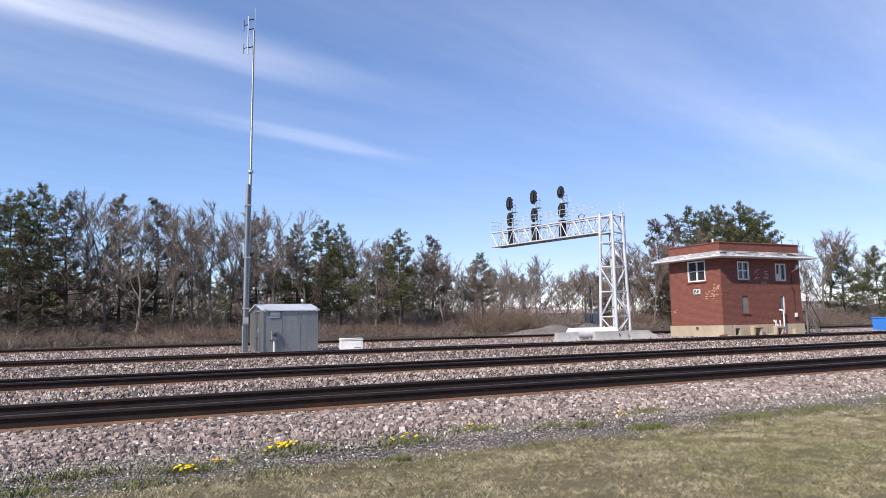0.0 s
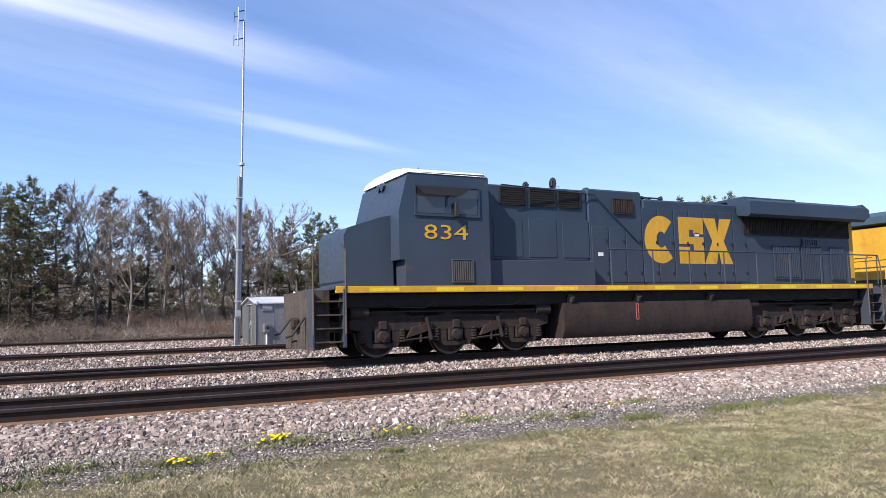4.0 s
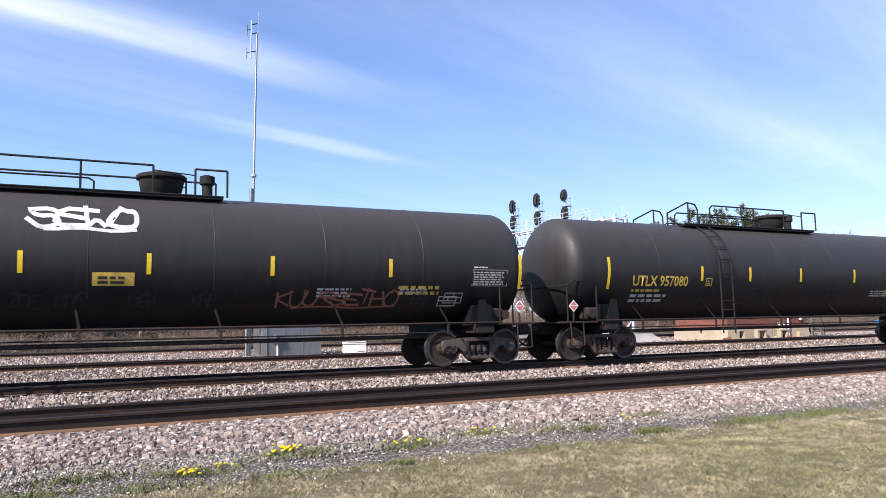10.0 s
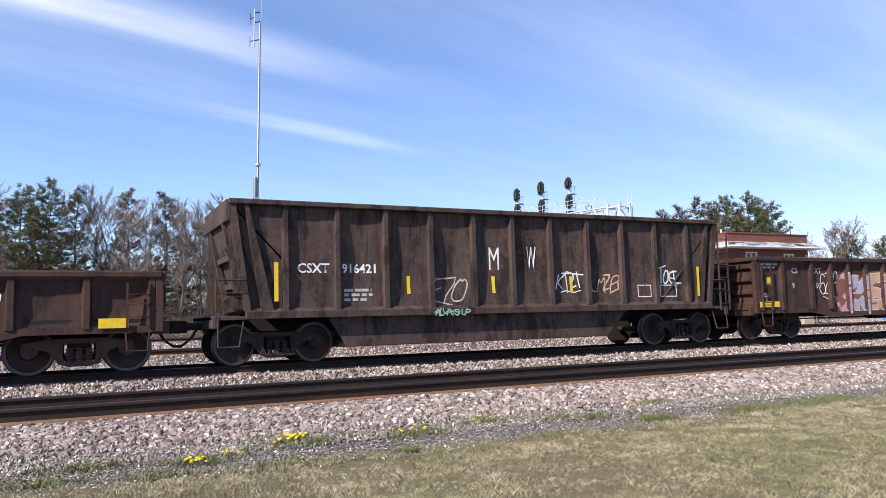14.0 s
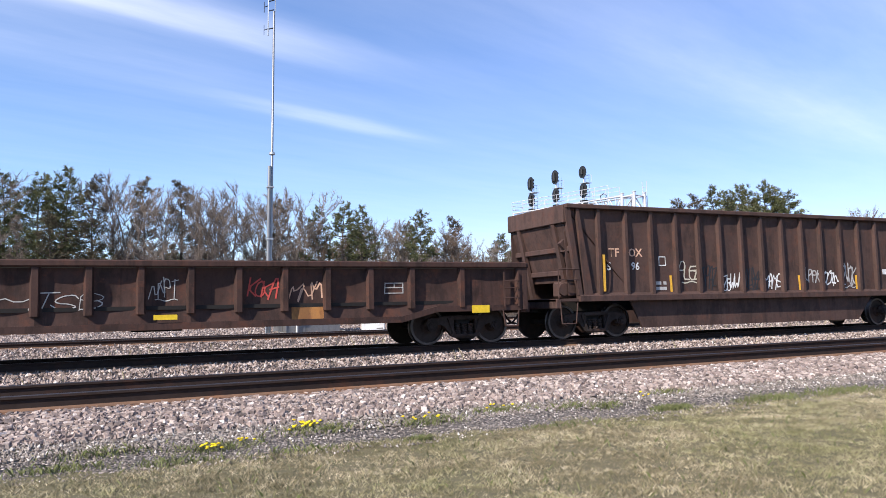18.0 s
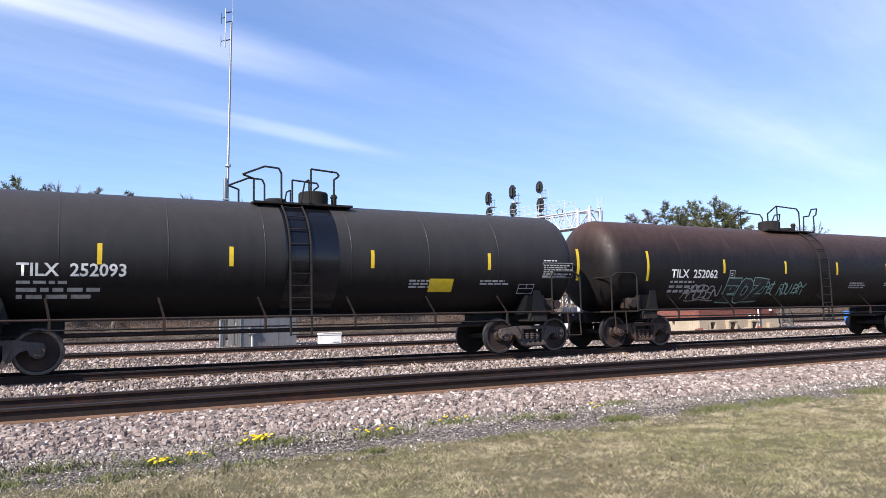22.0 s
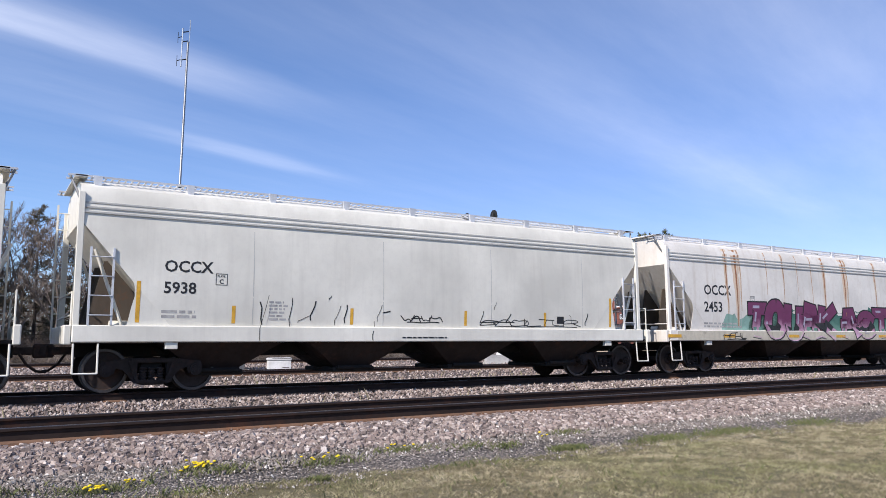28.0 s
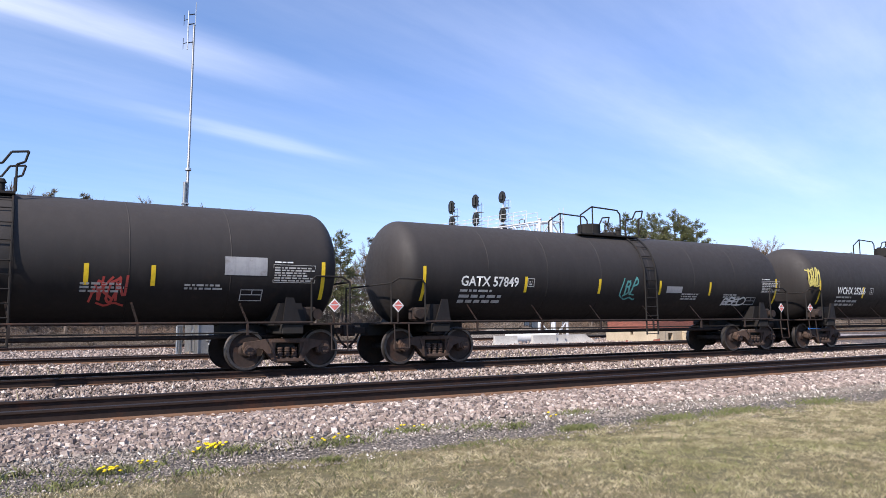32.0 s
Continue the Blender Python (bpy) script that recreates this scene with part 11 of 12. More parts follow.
def signal_tower():
    t = thing("signal_tower", "two-storey red brick signal tower with a torn skirt roof", "signal tower")
    zf, zw, zp = 0.55, 5.0, 5.9
    hf = [(39.30, 40.36, 3.50, 4.72), (42.88, 43.9, 3.46, 4.64), (39.55, 40.15, 1.3, 2.46), (43.15, 43.66, 1.22, 2.44)]
    hs = [(36.28, 37.86, 3.48, 4.86)]
    front = part("wall_front", wall_with_holes("x", TX, TX1, zf, zp, hf), M["wall"], t)
    side = part("wall_side", wall_with_holes("y", TY + 0.302, TY1, zf, zp, hs), M["wall"], t)
    part("wall_back", Geo().box(TX + 0.302, TX1, TY1 - 0.3, TY1, zf, zp).box(TX1 - 0.3, TX1, TY + 0.302, TY1 - 0.302, zf, zp), M["wall"], t)
    for f, (z, lab) in enumerate(((0.7, "lower"), (3.1, "upper"))):
        part("floor", Geo().box(TX + 0.31, TX1 - 0.31, TY + 0.31, TY1 - 0.31, z, z + 0.12), M["board"], t)
    part("roof_deck", Geo().box(TX + 0.31, TX1 - 0.31, TY + 0.31, TY1 - 0.31, 5.45, 5.55), M["tar"], t)
    cg = Geo().box(TX - 0.05, TX1 + 0.05, TY - 0.05, TY + 0.34, zp + 0.003, zp + 0.09, 0.015)
    part("parapet_cap", cg, M["wall"], t)
    part("parapet_cap", Geo().box(TX - 0.05, TX + 0.34, TY + 0.345, TY1 + 0.05, zp + 0.003, zp + 0.09, 0.015), M["wall"], t)
    part("parapet_cap", Geo().box(TX1 - 0.34, TX1 + 0.05, TY + 0.345, TY1 + 0.05, zp + 0.003, zp + 0.09, 0.015), M["wall"], t)
    # sandstone foundation
    fv = [(38.72, 39.15, -0.1, 0.34), (40.05, 40.75, -0.3, 0.0), (42.3, 42.95, -0.25, 0.05)]
    us = sorted({TX - 0.08, TX1 + 0.06, *[h[0] for h in fv], *[h[1] for h in fv]})
    k = 0
    rnd = random.Random(8)
    g = Geo()
    zs0, zs1 = -0.42, zf - 0.003
    for a, b in zip(us, us[1:]):
        hole = [h for h in fv if h[0] < (a + b) / 2 < h[1]]
        if hole:
            if hole[0][2] > zs0 + 0.15:
                g.box(a, b, TY - 0.09, TY + 0.5, zs0, hole[0][2])
            g.box(a, b, TY - 0.09, TY + 0.5, hole[0][3], zs1)
            # black plate closes the opening; its colour gives the shade inside
            part("dark_recess", Geo().box(a, b, TY + 0.32, TY + 0.34, hole[0][2], hole[0][3]), M["black"], t)
        else:
            g.box(a, b, TY - 0.09, TY + 0.5, zs0, zs1)
    part("foundation_front", g, M["stonebase"], t)
    part("foundation_side", Geo().box(TX - 0.09, TX + 0.5, TY + 0.503, 37.05, zs0, zs1).box(TX - 0.09, TX + 0.5, 37.30, TY1 + 0.06, zs0, zs1)
         .box(TX - 0.09, TX + 0.5, 37.05, 37.30, zs0, 0.22).box(TX - 0.09, TX + 0.5, 37.05, 37.30, 0.45, zs1), M["stonebase"], t)
    # the same black plate for the shade in the side vent
    part("dark_recess", Geo().box(TX + 0.2, TX + 0.22, 37.05, 37.30, 0.22, 0.45), M["black"], t)
    part("foundation_end", Geo().box(TX1 - 0.4, TX1 + 0.06, TY + 0.503, TY1 + 0.06, zs0, zs1), M["stonebase"], t)
    for x in (38.45, 40.95, 41.75, 43.45, 44.6):
        part("stone_joint", Geo().box(x - 0.012, x + 0.012, TY - 0.094, TY - 0.088, zs0, zs1), M["board"], t)
    for x, w, z, d in ((40.02, 0.9, 0.32, 0.34), (42.2, 0.8, 0.28, 0.3)):
        part("stone_ledge", Geo().box(x, x + w, TY - 0.1 - d, TY - 0.092, z, z + 0.14, 0.03), M["stonebase"], t)
        for q in (0.02, w - 0.2):
            part("ledge_support", Geo().box(x + q, x + q + 0.18, TY - 0.06 - d, TY - 0.092, zs0, z - 0.003, 0.02), M["stonebase"], t)
    part("step_block", Geo().box(44.05, 44.6, TY - 0.35, TY - 0.092, -0.4, 0.2, 0.02), M["stonebase"], t)
    # skirt roof: eaves on the four sides, boards under pale shingles
    o, zi, zo = 0.82, 5.30, 4.95
    ins = [(TX - 0.004, TY - 0.004), (TX1 + 0.004, TY - 0.004), (TX1 + 0.004, TY1 + 0.004), (TX - 0.004, TY1 + 0.004)]
    outs = [(TX - o, TY - o), (TX1 + o, TY - o), (TX1 + o, TY1 + o), (TX - o, TY1 + o)]
    for i in range(4):
        j = (i + 1) % 4
        a, b, c, d = outs[i], outs[j], ins[j], ins[i]
        top = [(*a, zo + 0.08), (*b, zo + 0.08), (*c, zi + 0.08), (*d, zi + 0.08)]
        bot = [(*a, zo - 0.02), (*b, zo - 0.02), (*c, zo - 0.02), (*d, zo - 0.02)]
        g = Geo().add(top + bot, [(0, 1, 2, 3), (4, 7, 6, 5), (0, 4, 5, 1), (3, 2, 6, 7)])
        ev = part("skirt_roof", g, M["white"], t)
        # rows of shingles, some of them torn off
        A, B, C, D = [Vector(p) for p in top]
        nrm = (B - A).cross(D - A).normalized()
        L = (B - A).length
        if i in (1, 2):
            continue
        rows_, rs = 5, random.Random(40 + i)
        n = int(L / 0.34)
        for r in range(rows_):
            v0, v1 = r / rows_, min(1.0, (r + 1.12) / rows_)
            for q in range(n):
                f0, f1 = q / n, (q + 0.97) / n
                P = lambda f, v: (A.lerp(B, f)).lerp(D.lerp(C, f), v)
                fm = (q + 0.5) / n
                torn = i == 0 and (noise.noise(Vector((fm * 7.5, r * 0.8, 3.0))) > 0.16 and 1 <= r <= 3 or (fm > 0.66 and r in (1, 2) and rs.random() < 0.8))
                if torn:
                    lift = 0.004
                    mat = "tar"
                else:
                    lift = 0.022
                    mat = "shingle" if rs.random() < 0.85 else "white"
                lift += rs.uniform(0, 0.006)
                gg = Geo()
                up, dn = nrm * (lift + 0.012), nrm * 0.002
                ps = [P(f0, v0), P(f1, v0), P(f1, v1), P(f0, v1)]
                gg.add([p + dn for p in ps] + [ps[0] + up, ps[1] + up, ps[2] + up * 0.35, ps[3] + up * 0.35],
                       [(4, 5, 6, 7), (0, 1, 5, 4), (1, 2, 6, 5), (0, 4, 7, 3)])
                part("shingle", gg, M[mat], ev)
        part("fascia", Geo().cyl(Vector(a + (zo + 0.03,)), Vector(b + (zo + 0.03,)), 0.055, 6), M["white"], ev)
    # windows
    sash_window(t, "y", *hs[0], 2, 2)
    sash_window(t, "x", *hf[0], 2, 2)
    w = sash_window(t, "x", *hf[1], 2, 1)
    part("loose_sash", Geo().box(43.28, 43.32, TY + 0.03, TY + 0.09, 3.6, 4.4, 0.005).box(43.05, 43.3, TY + 0.05, TY + 0.09, 3.56, 3.95, 0.005), M["white"], w, "broken white sash hanging in the frame")
    for a0, a1, z0, z1 in hf[2:]:
        b = part("boarded_window", Geo().box(a0, a1, TY + 0.07, TY + 0.1, z0, z1), M["board"], t, "weathered grey board over a window opening")
        part("sill", Geo().box(a0 - 0.06, a1 + 0.08, TY - 0.07, TY + 0.07, z0 - 0.08, z0 - 0.002, 0.01), M["wall"], b)
    part("white_edge", Geo().box(43.56, 43.65, TY + 0.04, TY + 0.069, 1.25, 2.42), M["white"], t)
    # name board with the tower's letters
    nb = part("name_board", Geo().box(TX - 0.045, TX - 0.002, 36.78, 37.40, 2.62, 3.01, 0.006), M["white"], t, "pale board lettered BE")
    for ya, yb, za, zb in ((36.78, 37.40, 2.62, 2.645), (36.78, 37.40, 2.985, 3.01), (36.78, 36.805, 2.645, 2.985), (37.375, 37.40, 2.645, 2.985)):
        part("border", Geo().box(TX - 0.052, TX - 0.046, ya, yb, za, zb), M["black"], nb)
    ob = lettering("BE", 0, 0, 0.24, 0, M["ltr_k"], nb, width=0.44, bold=0.03)
    ob.matrix_basis = pose(TX - 0.049, 37.31, 2.695, 0, 0, -90)
    part("plaque", Geo().box(41.4, 41.95, TY - 0.035, TY - 0.002, 3.26, 3.43, 0.008), M["board"], t)
    # bricks knocked bare, paler than the rest
    rs = random.Random(2)
    for cx, cz, n_, sp in ((35.6, 2.75, 16, 0.3), (35.3, 3.0, 8, 0.2), (35.9, 2.35, 8, 0.22), (39.2, 1.55, 8, 0.15)):
        for _ in range(n_):
            y, z = rs.gauss(cx, sp), rs.gauss(cz, sp * 0.55)
            z = 0.6 + round((z - 0.6) / 0.076) * 0.076
            if TY + 0.1 < y < TY1 - 0.3:
                part("bare_brick", Geo().box(TX - 0.006, TX + 0.01, y, y + rs.choice((0.1, 0.2)), z + 0.006, z + 0.066), M["barebrick"], side)
    for x, z, w, h in ((40.75, 3.55, 0.5, 0.7), (41.7, 3.6, 0.55, 0.5)):
        for i in range(10):
            xx, zz = x + rs.uniform(0, w), z + round(rs.uniform(0, h) / 0.076) * 0.076
            part("bare_brick", Geo().box(xx, xx + 0.2, TY - 0.005, TY + 0.01, zz, zz + 0.06), M["barebrick"], front)
    # vent pipe, floodlight, conduit, chimney, aerial
    part("vent_pipe", Geo().pipe([(43.1, TY - 0.28, -0.35), (43.1, TY - 0.28, 1.38), (43.05, TY - 0.26, 1.47), (42.92, TY - 0.1, 1.5)], 0.05, 8), M["white"], t)
    fl = part("floodlight_arm", Geo().cyl((44.42, TY - 0.01, 4.05), (44.55, TY - 0.35, 4.3), 0.025, 6), M["white"], t)
    part("floodlight", at(Geo().lathe_z([(0, 0.05), (0.1, 0.08), (0.32, 0.13), (0.33, 0.10)], 0, 0, 12), pose(44.52, TY - 0.3, 4.22, 25, 20, 0)), M["white"], fl)
    part("conduit", Geo().pipe([(44.4, TY - 0.03, 4.1), (44.42, TY - 0.03, 2.9), (44.6, TY - 0.03, 2.85), (44.6, TY - 0.03, 0.75)], 0.022, 6), M["g_red"], t)
    part("meter_can", Geo().box(44.5, 44.72, TY - 0.14, TY - 0.004, 0.98, 1.28, 0.03), M["white"], t)
    part("chimney_pipe", Geo().cyl((38.6, 36.3, 5.5), (38.6, 36.3, 6.32), 0.06, 8), M["white"], t)
    part("roof_aerial", Geo().cyl((43.98, TY + 0.2, 5.9), (43.9, TY + 0.2, 6.5), 0.028, 6), M["black"], t)
    # outside stairs
    st = thing("outside_stairs", "dark wooden stairs with pipe rails against the tower", "stairs", pose(45.5, 34.75, -0.3))
    for s in (0.0, 0.85):
        part("stringer", Geo().prism([(1.35, 0), (1.15, 0), (-0.05, 1.75), (0.15, 1.75)], s, s + 0.05), M["board"], st)
        part("handrail", Geo().pipe([(1.25, s + 0.02, 0.0), (1.25, s + 0.02, 0.95), (0.05, s + 0.02, 2.7), (0.05, s + 0.02, 1.75)], 0.025, 6), M["under"], st)
    for i in range(9):
        part("tread", Geo().box(1.16 - i * 0.14, 1.4 - i * 0.14, 0.0, 0.9, 0.12 + i * 0.19, 0.16 + i * 0.19, 0.006), M["board"], st)
    part("landing", Geo().box(-0.1, 0.2, 0, 0.9, 1.76, 1.82), M["board"], st)
    part("landing_post", Geo().box(-0.02, 0.08, 0.02, 0.1, -0.1, 1.755), M["board"], st)
    # rubble by the foundation
    for k, (x, y, s) in enumerate(((37.15, 34.5, 0.26), (37.5, 34.3, 0.16), (39.6, 34.45, 0.14), (41.3, 34.3, 0.2), (42.5, 34.2, 0.24), (43.6, 34.2, 0.15), (36.9, 36.9, 0.14), (41.9, 34.4, 0.13))):
        rr = random.Random(k)
        g = Geo().box(-s, s, -s * 0.7, s * 0.7, -s * 0.5, s * 0.6, s * 0.2)
        g.v = [tuple(c * rr.uniform(0.8, 1.2) for c in p) for p in g.v]
        b = new("rubble_block", g.mesh("rubble_block"))
        b.data.materials.append(M["stonebase"] if k % 2 else M["wall"])
        b.matrix_basis = pose(x, y, -0.29 + s * 0.45, 0, rr.uniform(-15, 15), rr.uniform(0, 90))
        tagged(b, "broken block of masonry lying by the tower's foundation", "rubble", group="rubble by the tower")
    sc = thing("wood_scrap", "splintered white-painted boards leaning on the foundation ledge", "scrap wood", pose(42.2, TY - 0.3, 0.425))
    for k, (x, a, l) in enumerate(((0.05, 25, 0.45), (0.3, -35, 0.5), (0.55, 12, 0.4))):
        part("board", at(Geo().box(-0.05, 0.05, -0.012, 0.012, 0, l, 0.004), pose(x, 0.02 * k, 0.0, -14, a, 0)), M["white"], sc)


# ----- distance -----
def far_shed(x, y, L, W, z, roof, lab, wall="cream_hop", rise=0.9, turn=0.0):
    t = thing("warehouse", lab, "building", pose(x, y, 0.3, 0, 0, turn))
    part("wall", Geo().box(0, L, 0, W, 0, z), M[wall], t)
    part("roof", Geo().sweep([(-0.4, z + 0.003), (W + 0.4, z + 0.003), (W / 2, z + rise)], -0.3, L + 0.3), M[roof], t)
    n = max(2, int(L / 3.6))
    for i in range(n):
        xx = (i + 0.3) * L / n
        w = part("window", Geo().box(xx, xx + 1.1, -0.05, -0.004, z * 0.42, z * 0.8), M["pane"], t)
        part("frame", Geo().box(xx - 0.08, xx + 1.18, -0.08, -0.052, z * 0.42 - 0.1, z * 0.42), M["white"], w)


def limb_tree(rnd, height, spread, lean, depth, gt, gc):
    """Bare branching tree: limbs into gt, twigs into gc."""
    def grow(p, d, L, r, k):
        n = 3 if k else 5
        pts = [p]
        for i in range(n):
            d = (d + Vector((rnd.gauss(0, 0.10), rnd.gauss(0, 0.10), 0.06 if k else 0.12))).normalized()
            p = p + d * (L / n)
            pts.append(p)
        for i in range(n):
            ra, rb = r * (1 - 0.55 * i / n), r * (1 - 0.55 * (i + 1) / n)
            (gt if k < 3 else gc).cyl(pts[i], pts[i + 1], ra, 6 if k == 0 else (4 if k < 3 else 3), rb, caps=False)
        if k >= depth:
            for i in range(1, n + 1):
                for _ in range(8):
                    q = (d + Vector((rnd.gauss(0, 0.65), rnd.gauss(0, 0.65), rnd.gauss(0.15, 0.4)))).normalized()
                    a = pts[i] - (pts[i] - pts[i - 1]) * rnd.random()
                    l = rnd.uniform(0.25, 0.6)
                    sd = q.cross(Vector((rnd.gauss(0, 1), rnd.gauss(0, 1), rnd.gauss(0, 1)))).normalized() * 0.016
                    gc.add([a - sd, a + sd, a + q * l + sd * 0.3, a + q * l - sd * 0.3], [(0, 1, 2, 3)])
            return
        kids = rnd.choice((3, 4)) if k else rnd.choice((5, 6, 7))
        for c in range(kids):
            f = rnd.uniform(0.3, 1.0) if k else 0.28 + 0.72 * (c + 0.5) / kids
            i = min(n - 1, int(f * n))
            a = pts[i].lerp(pts[i + 1], f * n - i)
            ang = rnd.uniform(0, 6.283)
            side = Vector((math.cos(ang), math.sin(ang), 0))
            up = rnd.uniform(0.35, 0.95) + 0.3 * (k == 0)
            q = (side * spread + Vector((0, 0, up)) + d * 0.45).normalized()
            grow(a, q, L * rnd.uniform(0.48, 0.72), r * (1 - 0.55 * f) * rnd.uniform(0.5, 0.72), k + 1)
        grow(pts[-1], d, L * 0.5, r * 0.45, k + 1)

    grow(Vector((0, 0, -0.4)), Vector((lean, 0, 1)).normalized(), height * 0.55, height * 0.0135, 0)


def tuft(g, rnd, c, out, size, n):
    for _ in range(n):
        d = (out * 0.7 + Vector((rnd.gauss(0, 0.6), rnd.gauss(0, 0.6), rnd.gauss(0.25, 0.5)))).normalized()
        s = d.cross(Vector((rnd.gauss(0, 1), rnd.gauss(0, 1), rnd.gauss(0, 1)))).normalized() * size * 0.07
        m = c + d * size * 0.5
        e = c + d * size
        g.add([c - s * 0.3, m - s, e, m + s], [(0, 1, 2, 3)])


def pine_tree(rnd, height, crown_from, width, density, gt, gc, open_=0.25):
    lean = Vector((rnd.gauss(0, 0.03), rnd.gauss(0, 0.03), 1))
    P = lambda z: Vector((lean.x * z + 0.12 * math.sin(z * 0.7), lean.y * z, z))
    n = 8
    for i in range(n):
        a, b = -0.4 + (height + 0.4) * i / n, -0.4 + (height + 0.4) * (i + 1) / n
        r = lambda z: max(0.02, height * 0.0145 * (1 - z / height))
        gt.cyl(P(a), P(b), r(a), 7, r(b), caps=False)
    z = crown_from * height
    while z < height * 0.99:
        f = (z - crown_from * height) / (height * (1 - crown_from))
        reach = width * (1 - f) ** 0.95 * (0.55 + 0.45 * min(1, f * 4 + 0.35)) + 0.25
        for b in range(rnd.choice((3, 4, 5))):
            if rnd.random() < open_:
                continue
            ang = rnd.uniform(0, 6.283)
            L = reach * rnd.uniform(0.55, 1.15)
            d = Vector((math.cos(ang), math.sin(ang), rnd.uniform(-0.10, 0.20) + 0.45 * f))
            a = P(z)
            e = a + d * L
            mid = a.lerp(e, 0.55) + Vector((0, 0, -0.08 * L))
            gt.cyl(a, mid, 0.028, 4, 0.02, caps=False)
            gt.cyl(mid, e, 0.02, 4, 0.008, caps=False)
            for q in range(int(density * 2.5 * L) + 3):
                s = rnd.uniform(0.3, 1.05) ** 0.8
                c = (a.lerp(mid, s / 0.55) if s < 0.55 else mid.lerp(e, (s - 0.55) / 0.45)) + Vector((rnd.gauss(0, 0.16 * L * 0.5), rnd.gauss(0, 0.16 * L * 0.5), rnd.gauss(0.06, 0.09)))
                tuft(gc, rnd, c, d.normalized(), rnd.uniform(0.20, 0.36), 6)
        z += rnd.uniform(0.22, 0.38) * (height / 10)


def tree_kinds():
    kinds = {}
    for k in range(5):
        rnd = random.Random(100 + k)
        gt, gc = Geo(), Geo()
        limb_tree(rnd, 10.0, (0.75, 0.9, 0.6, 0.85, 1.1)[k], rnd.gauss(0, 0.06), 3 + (k in (1,)) * 0, gt, gc)
        kinds["bare", k] = ("bare_tree", gt.mesh("trunk"), gc.mesh("crown"), "bark", "twigr" if k in (2,) else "twig", max(p[2] for p in gc.v))
    for k in range(4):
        rnd = random.Random(200 + k)
        gt, gc = Geo(), Geo()
        pine_tree(rnd, 10.0, (0.25, 0.12, 0.4, 0.2)[k], (2.7, 2.3, 2.7, 3.1)[k], (5.5, 5, 6.5, 6)[k], gt, gc, (0.12, 0.2, 0.08, 0.14)[k])
        kinds["pine", k] = ("pine_tree", gt.mesh("trunk"), gc.mesh("crown"), "barkd", "needled" if k == 1 else "needle", max(p[2] for p in gc.v))
    rnd = random.Random(300)
    gt, gc = Geo(), Geo()
    pine_tree(rnd, 10.0, 0.15, 2.0, 4, gt, gc, 0.45)
    kinds["pine", 4] = ("pine_tree", gt.mesh("trunk"), gc.mesh("crown"), "barkd", "brush", max(p[2] for p in gc.v))
    first = {}
    lab = {("bare", 0): "bare grey-barked tree without leaves in the wood's edge", ("bare", 1): "wide bare tree with fine grey twigs behind the far track", ("bare", 2): "slender leafless tree with reddish twigs in the wood's edge",
           ("bare", 3): "leafless grey tree with upswept limbs behind the far track", ("bare", 4): "broad bare tree with spreading crooked limbs",
           ("pine", 0): "tall dark green pine with open layered branches", ("pine", 1): "thin brownish pine with sparse needles in the wood's edge", ("pine", 2): "dark green pine with a dense flat-topped crown", ("pine", 3): "broad green pine with long upswept branches", ("pine", 4): "dying pine with rust-brown needles"}

    def plant(kind, k, x, y, h, turn, wide=1.0):
        name, tm, cm, bk, lf, H = kinds[kind, k]
        for me, mt in ((tm, bk), (cm, lf)):
            if not me.materials:
                me.materials.append(M[mt])
        s = h / H
        t = thing(name, lab[kind, k], "tree", pose(x, y, ground_z(y) - 0.1, 0, 0, turn) @ Matrix.Diagonal((s * wide, s * wide, s, 1)), group="trees of the wood's edge")
        shared("trunk", tm, t, Matrix())
        shared("crown", cm, t, Matrix())
        return t

    return plant


